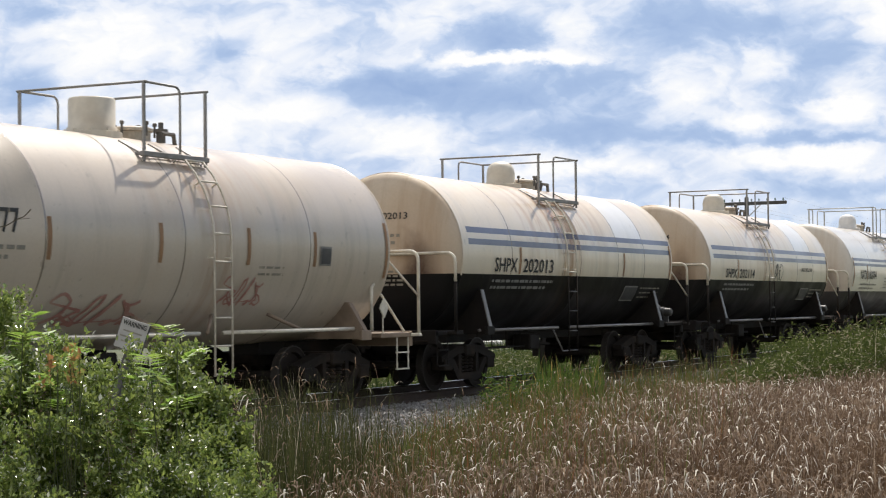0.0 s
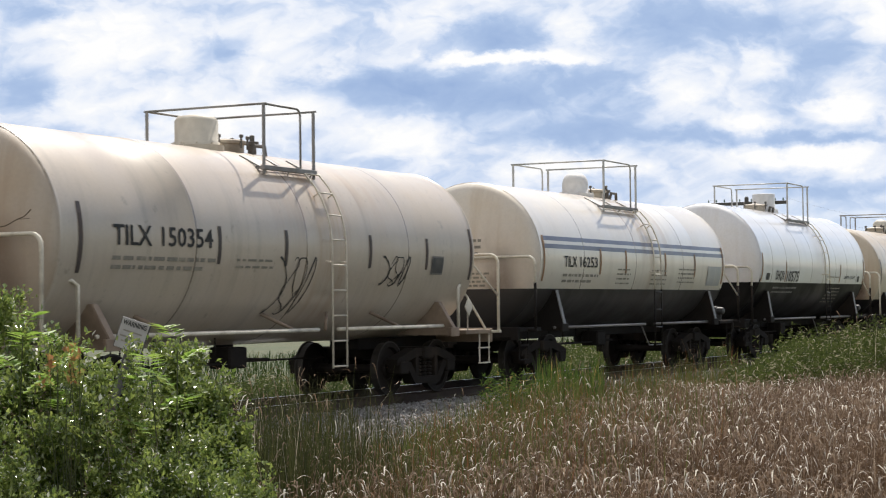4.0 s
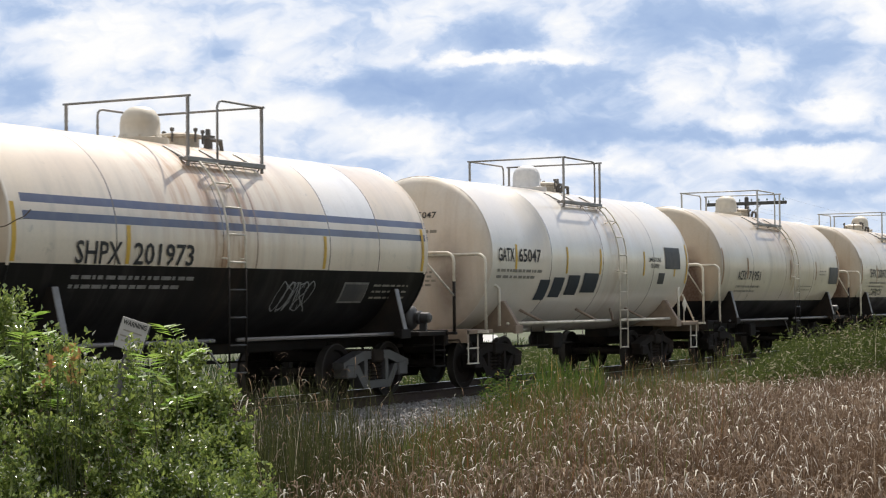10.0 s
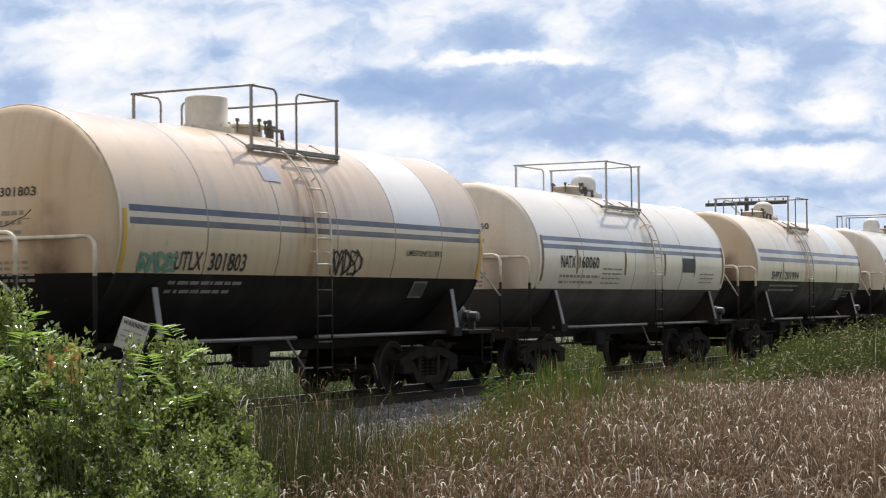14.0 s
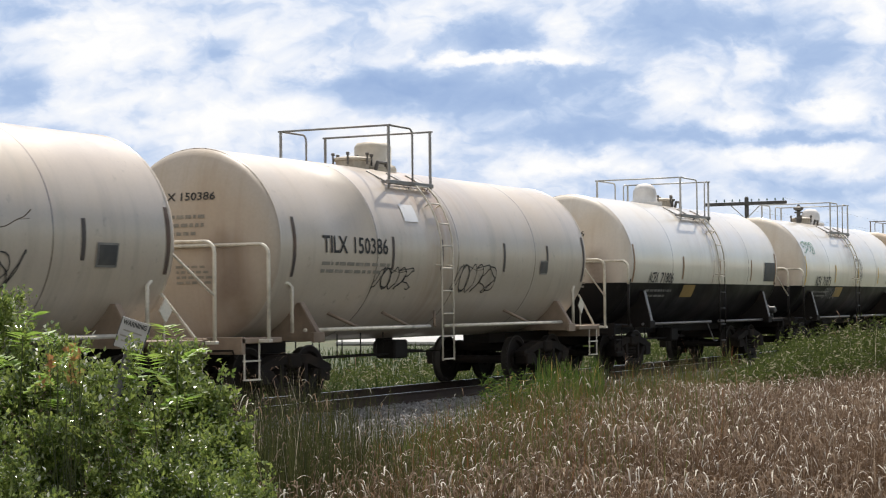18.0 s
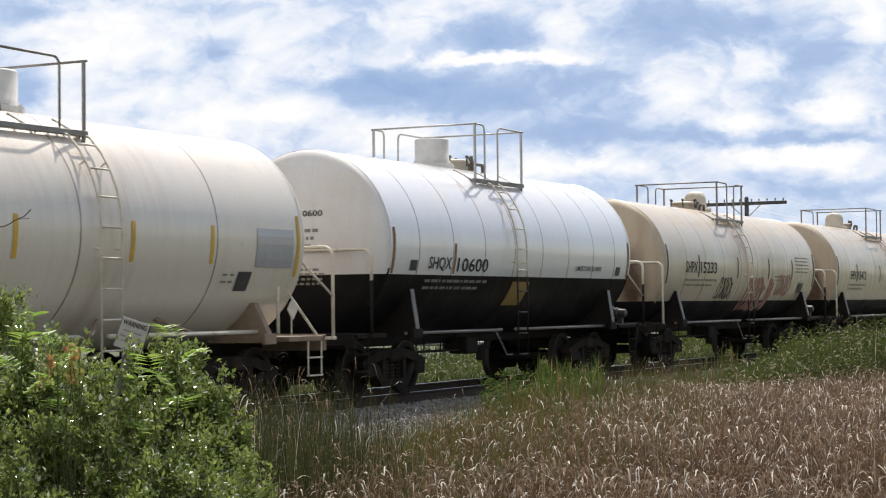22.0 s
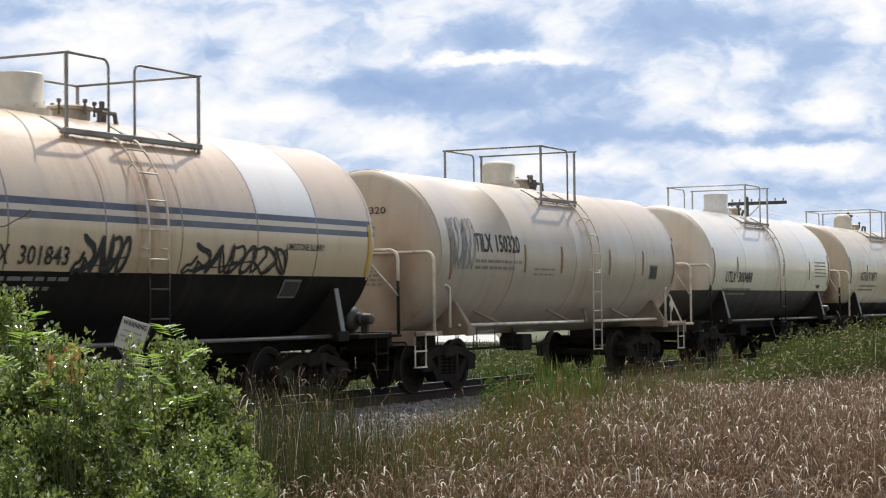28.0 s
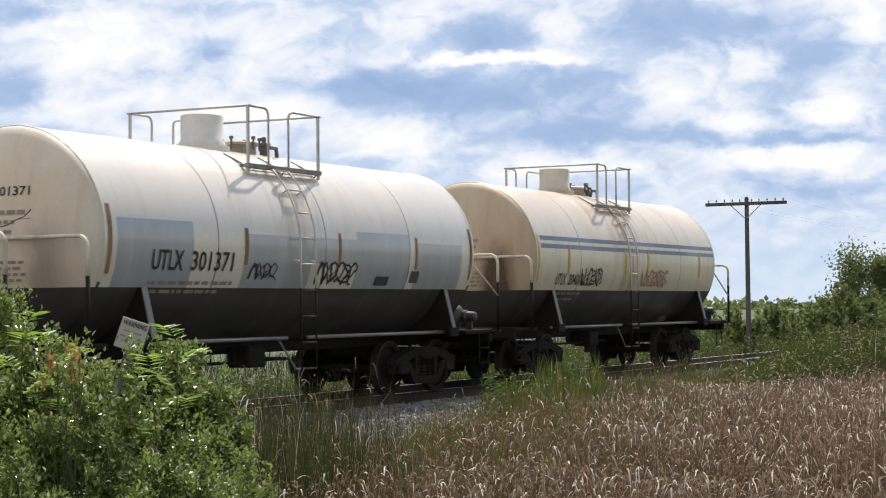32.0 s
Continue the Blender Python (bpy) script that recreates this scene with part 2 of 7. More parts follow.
M_SPRAYT = plain("dark_blue_spray_paint", (0.016, 0.022, 0.034), 0.45, 0.0, 7, 0.3, (0.06, 0.09, 0.11), 0.35)
M_RUBBER = plain("rubber_hose", (0.02, 0.02, 0.02), 0.7)
# beige steel under the tank: shade mixed into the colour, plus brown dirt patches
M_SADDLE = plain("shaded_beige_steel", (0.30, 0.225, 0.16), 0.6, 0.0, 7, 0.4, (0.08, 0.05, 0.032), 0.75)
M_TANKRES = plain("reservoir_grey", (0.075, 0.073, 0.072), 0.45, 0.1, 9, 0.3, (0.05, 0.04, 0.03), 0.5)
M_TIE = plain("old_tie_wood", (0.055, 0.044, 0.036), 0.85, 0.0, 8, 0.5, (0.03, 0.025, 0.02), 0.5)
M_RAILSIDE = plain("rail_rust", (0.055, 0.036, 0.028), 0.7, 0.3, 12, 0.4)
M_POLE = plain("weathered_pole_wood", (0.11, 0.105, 0.10), 0.85, 0.0, 6, 0.5, (0.04, 0.035, 0.03), 0.5)
M_GLASSY = plain("insulator_glass", (0.16, 0.24, 0.22), 0.15)
M_SIGN = plain("faded_white_sign", (0.42, 0.41, 0.39), 0.5, 0.0, 10, 0.3, (0.3, 0.24, 0.17), 0.4)
M_WIRE = plain("line_wire", (0.10, 0.10, 0.10), 0.5, 0.5)


def ground_material():
    k = Nodes("meadow_ground")
    o = k.co.outputs["Object"]
    big, mid, fine = k.noise(o, 0.08, 4), k.noise(o, 0.9, 5), k.noise(o, 9.0, 5)
    c = k.mix(k.ramp(big, 0.35, 0.65), (0.055, 0.07, 0.022), (0.10, 0.095, 0.04))
    c = k.mix(k.ramp(mid, 0.35, 0.7), c, (0.05, 0.07, 0.02))
    c = k.mix(k.ramp(fine, 0.4, 0.7, 0.0, 0.6), c, (0.03, 0.03, 0.015))
    k.bump(k.math("ADD", mid, k.math("MULTIPLY", fine, 0.4)), 0.7, 0.06)
    return k.done(c, 0.9)


def stone_material():
    k = Nodes("ballast_stone")
    geo = k.n.new("ShaderNodeNewGeometry")
    r = geo.outputs["Random Per Island"]
    fine = k.noise(k.co.outputs["Object"], 40.0, 4)
    c = k.mix(r, (0.15, 0.145, 0.14), (0.36, 0.35, 0.34))
    c = k.mix(k.ramp(fine, 0.35, 0.7, 0.0, 0.5), c, (0.10, 0.09, 0.08))
    k.bump(fine, 0.4, 0.006)
    return k.done(c, 0.85)


def gravel_material():
    k = Nodes("ballast_bed")
    o = k.co.outputs["Object"]
    v = k.n.new("ShaderNodeTexVoronoi")
    k.put(v.inputs["Vector"], o)
    v.inputs["Scale"].default_value = 18
    fine = k.noise(o, 60.0, 3)
    big = k.noise(o, 0.7, 3)
    c = k.mix(k.split(v.outputs["Color"])[0], (0.12, 0.115, 0.11), (0.33, 0.32, 0.31))
    c = k.mix(k.ramp(big, 0.4, 0.7, 0.0, 0.5), c, (0.09, 0.075, 0.06))
    k.bump(k.math("SUBTRACT", fine, v.outputs["Distance"]), 0.9, 0.04)
    return k.done(c, 0.9)


def leaf_material(name, a, b, dry=None, share=0.0, through=0.35, rough=0.7, spec=0.15):
    """Leaf or grass: each piece has its own tint; light shines partly through it."""
    k = Nodes(name)
    geo = k.n.new("ShaderNodeNewGeometry")
    r = geo.outputs["Random Per Island"]
    c = k.mix(r, a, b)
    # a share of the pieces takes the odd tint: dry growth, or painted glints
    if dry:
        c = k.mix(k.math("GREATER_THAN", k.math("FRACT", k.math("MULTIPLY", r, 17.3)), 1.0 - share), c, dry)
    c = k.mix(k.ramp(k.noise(k.co.outputs["Object"], 30.0, 3), 0.35, 0.7, 0.0, 0.35), c, tuple(q * 0.5 for q in a))
    tr = k.n.new("ShaderNodeBsdfTranslucent")
    k.l.new(c, tr.inputs[0])
    mx = k.n.new("ShaderNodeMixShader")
    mx.inputs[0].default_value = through
    out = k.n["Material Output"]
    m = k.done(c, rough, 0.0, spec)
    k.l.new(k.bsdf.outputs[0], mx.inputs[1])
    k.l.new(tr.outputs[0], mx.inputs[2])
    k.l.new(mx.outputs[0], out.inputs[0])
    return m


M_GROUND, M_STONE, M_GRAVEL = ground_material(), stone_material(), gravel_material()
# the near-white share of leaves paints in the glints on glossy foliage
M_SHRUB = leaf_material("shrub_leaf", (0.115, 0.175, 0.040), (0.325, 0.38, 0.10), (0.70, 0.70, 0.60), 0.04, 0.45, 0.25, 1.0)
M_TWIG = plain("green_twig", (0.07, 0.085, 0.03), 0.8)
M_REED = leaf_material("reed_grass", (0.036, 0.048, 0.016), (0.10, 0.098, 0.04), (0.50, 0.44, 0.33), 0.04, 0.35)
M_OLIVE = leaf_material("olive_grass", (0.07, 0.098, 0.028), (0.155, 0.155, 0.05), (0.22, 0.10, 0.045), 0.2, 0.4)
M_BRIGHTG = leaf_material("sword_leaf", (0.046, 0.088, 0.020), (0.125, 0.17, 0.040), (0.32, 0.24, 0.08), 0.08, 0.45)
M_DEAD = leaf_material("dead_seed_stalk", (0.10, 0.075, 0.05), (0.24, 0.19, 0.13), (0.5, 0.45, 0.36), 0.06, 0.35)
M_SUMAC = leaf_material("sumac_leaf", (0.22, 0.36, 0.055), (0.34, 0.45, 0.10), None, 0, 0.5, 0.4, 0.4)
M_AUTUMN = leaf_material("turning_leaf", (0.42, 0.27, 0.09), (0.34, 0.15, 0.08), (0.34, 0.38, 0.11), 0.55, 0.4)
M_WEED = leaf_material("weed_leaf", (0.052, 0.077, 0.020), (0.128, 0.152, 0.042), (0.40, 0.37, 0.25), 0.12, 0.4)
M_DRY = leaf_material("dry_grass", (0.076, 0.045, 0.027), (0.205, 0.132, 0.080), (0.58, 0.47, 0.36), 0.05, 0.4)
# brown heads; the near-white share is the backlit glint put in as colour
M_HEADG = leaf_material("grass_seed_head", (0.12, 0.077, 0.050), (0.32, 0.235, 0.165), (0.85, 0.79, 0.69), 0.14, 0.45)
M_MIXG = leaf_material("mixed_grass", (0.058, 0.07, 0.022), (0.138, 0.126, 0.048), (0.6, 0.52, 0.36), 0.08, 0.4)
M_GREENG = leaf_material("green_grass", (0.025, 0.050, 0.010), (0.056, 0.082, 0.020), (0.20, 0.18, 0.07), 0.03, 0.20)
M_TREE = leaf_material("tree_leaf", (0.095, 0.135, 0.045), (0.24, 0.27, 0.105), (0.34, 0.30, 0.16), 0.06, 0.45)
M_STEM = plain("woody_stem", (0.10, 0.075, 0.05), 0.85)


# ---------------------------------------------------------------- mesh tools
def mesh_of(bm, name, mats, smooth=False):
    me = bpy.data.meshes.new(name)
    bm.to_mesh(me)
    bm.free()
    for m in (mats if isinstance(mats, (list, tuple)) else [mats]):
        me.materials.append(m)
    if smooth:
        me.polygons.foreach_set("use_smooth", [True] * len(me.polygons))
    return me


def hang(name, me, parent, m=None, label=""):
    ob = new(name, me)
    ob.parent = parent
    if m is not None:
        ob.matrix_basis = m
    return tagged(ob, label)


def part(name, bm, mat, parent, label="", smooth=False):
    return hang(name, mesh_of(bm, name, mat, smooth), parent, None, label)


def box(bm, x0, x1, y0, y1, z0, z1, bevel=0.0):
    r = bmesh.ops.create_cube(bm, size=1.0, matrix=Matrix.LocRotScale(((x0 + x1) / 2, (y0 + y1) / 2, (z0 + z1) / 2), None, (abs(x1 - x0), abs(y1 - y0), abs(z1 - z0))))
    if bevel:
        bmesh.ops.bevel(bm, geom=list({e for v in r["verts"] for e in v.link_edges}), offset=bevel, segments=1, affect="EDGES")


def rod(bm, pts, radius, sides=6):
    """A round bar that follows the points, with closed ends."""
    pts = [Vector(q) for q in pts]
    rings = []
    for i, q in enumerate(pts):
        d = (pts[min(i + 1, len(pts) - 1)] - pts[max(i - 1, 0)]).normalized()
        a = d.orthogonal().normalized() if i == 0 else (rings[-1][1] - d * rings[-1][1].dot(d)).normalized()
        b = d.cross(a)
        rings.append(([bm.verts.new(q + (a * math.cos(k * math.tau / sides) + b * math.sin(k * math.tau / sides)) * radius) for k in range(sides)], a))
    for (r0, _), (r1, _) in zip(rings, rings[1:]):
        for k in range(sides):
            bm.faces.new((r0[k], r0[(k + 1) % sides], r1[(k + 1) % sides], r1[k]))
    bm.faces.new(rings[0][0][::-1])
    bm.faces.new(rings[-1][0])


def arc(c, a, b, r0, n=5):
    """Points of a quarter bend round c from direction a to direction b."""
    c, a, b = Vector(c), Vector(a), Vector(b)
    return [c + a * (r0 * math.cos(k * math.pi / 2 / n)) + b * (r0 * math.sin(k * math.pi / 2 / n)) for k in range(n + 1)]


def lathe(bm, profile, m=None, sides=24, closed=True):
    """Turns (radius, height) points round the z axis, then applies m."""
    m = m or Matrix()
    rings = [[bm.verts.new(m @ Vector((r * math.cos(k * math.tau / sides), r * math.sin(k * math.tau / sides), h))) for k in range(sides)] for r, h in profile]
    for r0, r1 in zip(rings, rings[1:]):
        for k in range(sides):
            bm.faces.new((r0[k], r0[(k + 1) % sides], r1[(k + 1) % sides], r1[k]))
    if closed:
        bm.faces.new(rings[0][::-1])
        bm.faces.new(rings[-1])


def prism(bm, pts, y0, y1):
    """An outline in x and z, given thickness along y."""
    a = [bm.verts.new((x, y0, z)) for x, z in pts]
    b = [bm.verts.new((x, y1, z)) for x, z in pts]
    n = len(pts)
    bm.faces.new(a)
    bm.faces.new(b[::-1])
    for k in range(n):
        bm.faces.new((a[k], b[k], b[(k + 1) % n], a[(k + 1) % n]))
    bmesh.ops.recalc_face_normals(bm, faces=bm.faces)


# ---------------------------------------------------------------- tank cars
R, ZC = 1.535, 2.50       # tank radius and height of its axis
DISH = ((0.0, 0.42), (0.2, 0.413), (0.4, 0.39), (0.6, 0.345), (0.8, 0.27), (0.91, 0.195), (0.965, 0.125), (0.992, 0.055), (1.0, 0.0))   # dished end: share of the radius, depth
CARS = []                 # every car with its place in the train
WHEELS = []
_cache = {}


def on_tank(x, a, off=0.0):
    """Point on the side of the tank towards the road: a is the height along the skin above the axis."""
    return Vector((x, -(R + off) * math.cos(a / R), ZC + (R + off) * math.sin(a / R)))


def dish(y, z):
    """Depth of the dished end at that place."""
    q = min(1.0, math.hypot(y, z - ZC) / R)
    for (a, da), (b, db) in zip(DISH, DISH[1:]):
        if q <= b:
            return da + (db - da) * (q - a) / (b - a)
    return 0.0


def skin(z):
    return R * math.asin(max(-1, min(1, (z - ZC) / R)))


def truck_meshes():
    if "truck" in _cache:
        return _cache["truck"]
    bm = bmesh.new()      # side frame
    w = 0.11
    prism(bm, [(-1.12, 0.52), (-1.12, 0.62), (-0.85, 0.70), (-0.45, 0.80), (0.45, 0.80), (0.85, 0.70), (1.12, 0.62), (1.12, 0.52), (0.80, 0.55), (0.40, 0.66), (-0.40, 0.66), (-0.80, 0.55)], -w, w)
    prism(bm, [(-0.80, 0.55), (-0.62, 0.57), (-0.38, 0.30), (0.38, 0.30), (0.62, 0.57), (0.80, 0.55), (0.46, 0.17), (-0.46, 0.17)], -w, w)
    for s in (-1, 1):
        box(bm, s * 0.36 - 0.055, s * 0.36 + 0.055, -w * 0.9, w * 0.9, 0.28, 0.70)
        box(bm, s * 0.889 - 0.16, s * 0.889 + 0.16, -w - 0.03, w + 0.03, 0.36, 0.58, 0.02)
    frame_me = mesh_of(bm, "side_frame", M_CAST)
    bm = bmesh.new()      # spring nest
    lathe(bm, [q for k in range(5) for q in ((0.05, 0.30 + k * 0.065), (0.085, 0.32 + k * 0.065), (0.085, 0.345 + k * 0.065), (0.05, 0.36 + k * 0.065))], None, 10)
    spring_me = mesh_of(bm, "spring", M_CAST)
    bm = bmesh.new()      # bolster
    box(bm, -0.20, 0.20, -1.15, 1.15, 0.60, 0.82, 0.03)
    box(bm, -0.32, 0.32, -0.32, 0.32, 0.80, 0.98, 0.03)
    bolster_me = mesh_of(bm, "truck_bolster", M_CAST)
    bm = bmesh.new()      # wheel: tread, rim and plate
    turn = pose(0, 0, 0, 90, 0, 0)
    prof = [(0.09, -0.09), (0.16, -0.09), (0.20, -0.03), (0.36, -0.02), (0.38, -0.06), (0.455, -0.065), (0.457, 0.05), (0.482, 0.065), (0.482, 0.085), (0.46, 0.09), (0.38, 0.085), (0.36, 0.03), (0.20, 0.03), (0.16, 0.08), (0.09, 0.08)]
    lathe(bm, prof, turn, 28)
    for f in bm.faces:
        rr = [math.hypot(v.co.x, v.co.z) for v in f.verts]
        if min(rr) > 0.4:
            f.material_index = 1
    wheel_me = mesh_of(bm, "wheel", [M_WHEEL, M_RIM])
    bm = bmesh.new()
    lathe(bm, [(0.085, -1.05), (0.085, -0.8), (0.075, 0), (0.085, 0.8), (0.085, 1.05)], turn, 12)
    axle_me = mesh_of(bm, "axle", M_WHEEL)
    bm = bmesh.new()
    for y in (-0.72, 0.72):
        box(bm, -0.05, 0.05, y - 0.05, y + 0.05, 0.30, 0.56, 0.012)
    box(bm, -0.04, 0.04, -0.8, 0.8, 0.36, 0.46, 0.01)
    brake_me = mesh_of(bm, "brake_beam", M_CAST)
    _cache["truck"] = (frame_me, spring_me, bolster_me, wheel_me, axle_me, brake_me)
    return _cache["truck"]


def truck(car, x, colour):
    frame_me, spring_me, bolster_me, wheel_me, axle_me, brake_me = truck_meshes()
    t = hang("truck", bolster_me, car, pose(x, 0, 0), "cast steel four-wheel truck, " + ("painted grey" if colour == "grey" else "black with brake dust"))
    if colour == "grey":
        if "grey_frame" not in _cache:
            _cache["grey_frame"] = frame_me.copy()
            _cache["grey_frame"].materials[0] = M_TANKRES
        frame_me = _cache["grey_frame"]
    for y in (-1.0, 1.0):
        hang("side_frame", frame_me, t, pose(0, y, 0))
        for sx in (-0.2, 0.0, 0.2):
            hang("spring", spring_me, t, pose(sx, y, 0))
    for ax in (-0.889, 0.889):
        hang("axle", axle_me, t, pose(ax, 0, 0.457))
        for y, turn in ((-0.7525, 0), (0.7525, 180)):
            wh = hang("wheel", wheel_me, t, pose(ax, y, 0.457, 0, 0, turn))
            WHEELS.append((wh, ax, y, turn))
        hang("brake_beam", brake_me, t, pose(ax * 0.42, 0, 0))


def tank_shell(car, L, top, low, zsplit, stripes, bands, seams, label, lx):
    """The barrel in plates: each run of faces takes the paint that it has on the car."""
    N = 72
    angles = [-math.pi / 2 + k * math.tau / N for k in range(N)]
    cuts = []
    for z in [zsplit] + [q for s in stripes for q in s[:2]]:
        if z:
            a = math.asin((z - ZC) / R)
            cuts += [a, math.pi - a]
    cuts = [(c + math.pi / 2) % math.tau - math.pi / 2 for c in cuts]
    angles = [a for a in angles if all(abs(a - c) > 0.02 for c in cuts)] + cuts
    N = len(angles)
    angles.sort()
    xs = sorted({0.0, 0.08, L - 0.08, L} | {round(q, 3) for b in bands for q in b[:2]} | {round(q + d, 3) for q in seams for d in (-0.022, -0.015, 0.015, 0.022)} | {round(L * k / 8, 3) for k in range(1, 8)} | {round(q, 3) for s in stripes for q in s[2:4]})
    rings = []
    bm = bmesh.new()
    for x in xs:
        proud = 0.005 if any(abs(x - q) < 0.024 for q in seams) else 0.0
        rings.append([bm.verts.new((x, -(R + proud) * math.cos(a), ZC + (R + proud) * math.sin(a))) for a in angles])
    mats = [top[0], low or M_BLACK, M_BLUE, M_NAVY, M_FRESH, M_GREYPATCH, M_SEAM]
    for i in range(len(xs) - 1):
        xm = (xs[i] + xs[i + 1]) / 2
        for k in range(N):
            a0, a1 = angles[k], angles[(k + 1) % N]
            am = (a0 + a1) / 2 if a1 > a0 else a0 + 0.02
            zm = ZC + R * math.sin(am)
            f = bm.faces.new((rings[i][k], rings[i + 1][k], rings[i + 1][(k + 1) % N], rings[i][(k + 1) % N]))
            f.smooth = True
            ix = 1 if zsplit and zm < zsplit else 0
            if ix == 0:
                for b in bands:
                    if b[0] < xm < b[1] and b[2] < zm < b[3]:
                        ix = b[4]
                for s in stripes:
                    if s[0] < zm < s[1] and s[2] < xm < s[3]:
                        ix = s[4]
            if ix != 1 and any(abs(xm - q) < 0.0165 for q in seams):
                ix = 6
            f.material_index = ix
    bmesh.ops.recalc_face_normals(bm, faces=bm.faces)
    uv = bm.loops.layers.uv.new("way_from_ladder")
    for f in bm.faces:
        for c in f.loops:
            c[uv].uv = ((c.vert.co.x - lx) / 20 + 0.5, c.vert.co.z / 10)
    me = mesh_of(bm, "tank_barrel", mats)
    hang("tank_barrel", me, car, None, label)
    for end in (0, 1):
        bm = bmesh.new()
        rr = []
        rim = [k * math.tau / 64 for k in range(64)]
        for rad, dep in reversed(DISH):
            x = -dep if end == 0 else L + dep
            if rad == 0:
                rr.append([bm.verts.new((x, 0, ZC))])
            else:
                rr.append([bm.verts.new((x, -rad * R * math.cos(a), ZC + rad * R * math.sin(a))) for a in rim])
        for k in range(8):
            for j in range(64):
                j2 = (j + 1) % 64
                bm.faces.new((rr[k][j], rr[k][j2], rr[8][0]) if k == 7 else (rr[k][j], rr[k][j2], rr[k + 1][j2], rr[k + 1][j])).smooth = True
        if zsplit:
            bmesh.ops.bisect_plane(bm, geom=bm.verts[:] + bm.edges[:] + bm.faces[:], plane_co=(0, 0, zsplit), plane_no=(0, 0, 1))
            for f in bm.faces:
                f.material_index = 1 if f.calc_center_median().z < zsplit else 0
        bmesh.ops.recalc_face_normals(bm, faces=bm.faces)
        hang("tank_head", mesh_of(bm, "tank_head", [top[1], low or M_BLACK]), car)
    for x in (0.0, L):                     # raised lips where heads join the barrel
        bm = bmesh.new()
        n = 48
        a = [[bm.verts.new((x + dx, -(R + dr) * math.cos(q * math.tau / n), ZC + (R + dr) * math.sin(q * math.tau / n))) for q in range(n)] for dx, dr in ((-0.03, 0.001), (-0.015, 0.010), (0.015, 0.010), (0.03, 0.001))]
        for r0, r1 in zip(a, a[1:]):
            for q in range(n):
                bm.faces.new((r0[q], r0[(q + 1) % n], r1[(q + 1) % n], r1[q]))
        for f in bm.faces:
            f.material_index = 1 if zsplit and f.calc_center_median().z < zsplit else 0
        bmesh.ops.recalc_face_normals(bm, faces=bm.faces)
        hang("head_weld", mesh_of(bm, "head_weld", [top[0], low or M_BLACK], True), car)


def letters(text, x0, x1, z0, z1, off=0.014, bold=0.012):
    """Letters as a flat mesh, bent round the tank between x0 and x1 and heights z0 and z1."""
    cu = bpy.data.curves.new("lettering", "FONT")
    cu.body, cu.size, cu.offset, cu.resolution_u = text, 1.0, bold, 2
    ob = bpy.data.objects.new("lettering", cu)
    me = bpy.data.meshes.new_from_object(ob)
    bpy.data.objects.remove(ob)
    bm = bmesh.new()
    bm.from_mesh(me)
    bpy.data.meshes.remove(me)
    lo = [min(v.co[i] for v in bm.verts) for i in (0, 1)]
    hi = [max(v.co[i] for v in bm.verts) for i in (0, 1)]
    for q in (0.33, 0.66):
        bmesh.ops.bisect_plane(bm, geom=bm.verts[:] + bm.edges[:] + bm.faces[:], plane_co=(0, lo[1] + (hi[1] - lo[1]) * q, 0), plane_no=(0, 1, 0))
    s0, s1 = skin(z0), skin(z1)
    for v in bm.verts:
        v.co = on_tank(x0 + (v.co.x - lo[0]) / (hi[0] - lo[0]) * (x1 - x0), s0 + (v.co.y - lo[1]) / (hi[1] - lo[1]) * (s1 - s0), off)
    return bm


def end_letters(text, y0, y1, z0, z1):
    """Letters on the leading domed end."""
    cu = bpy.data.curves.new("lettering", "FONT")
    cu.body, cu.size, cu.offset, cu.resolution_u = text, 1.0, 0.012, 2
    ob = bpy.data.objects.new("lettering", cu)
    me = bpy.data.meshes.new_from_object(ob)
    bpy.data.objects.remove(ob)
    bm = bmesh.new()
    bm.from_mesh(me)
    bpy.data.meshes.remove(me)
    lo = [min(v.co[i] for v in bm.verts) for i in (0, 1)]
    hi = [max(v.co[i] for v in bm.verts) for i in (0, 1)]
    for v in bm.verts:
        y = y0 + (v.co.x - lo[0]) / (hi[0] - lo[0]) * (y1 - y0)
        z = z0 + (v.co.y - lo[1]) / (hi[1] - lo[1]) * (z1 - z0)
        v.co = Vector((-dish(y, z) - 0.012, y, z))
    bmesh.ops.reverse_faces(bm, faces=bm.faces)
    return bm


def patch(x0, x1, z0, z1, off=0.008, rows=3, lean=0.0):
    """A plate or decal that lies on the tank."""
    bm = bmesh.new()
    s0, s1 = skin(z0), skin(z1)
    grid = []
    for j in range(rows + 1):
        s = s0 + (s1 - s0) * j / rows
        grid.append([bm.verts.new(on_tank(x + lean * j / rows, s, off)) for x in (x0, x1)])
    for a, b in zip(grid, grid[1:]):
        bm.faces.new((a[0], a[1], b[1], b[0]))
    return bm


def bars(lines, seed, fill=0.8):
    """Rows of short dashes for writing too small to read: (x0, x1, z, height)."""
    rng = random.Random(seed)
    bm = bmesh.new()
    for x0, x1, z, h in lines:
        x = x0
        while x < x1:
            w = min(rng.uniform(0.06, 0.26), x1 - x)
            s = skin(z)
            vs = [bm.verts.new(on_tank(q, t, 0.010)) for q, t in ((x, s - h / 2), (x + w, s - h / 2), (x + w, s + h / 2), (x, s + h / 2))]
            bm.faces.new(vs)
            x += w + rng.uniform(0.03, 0.07)
    return bm


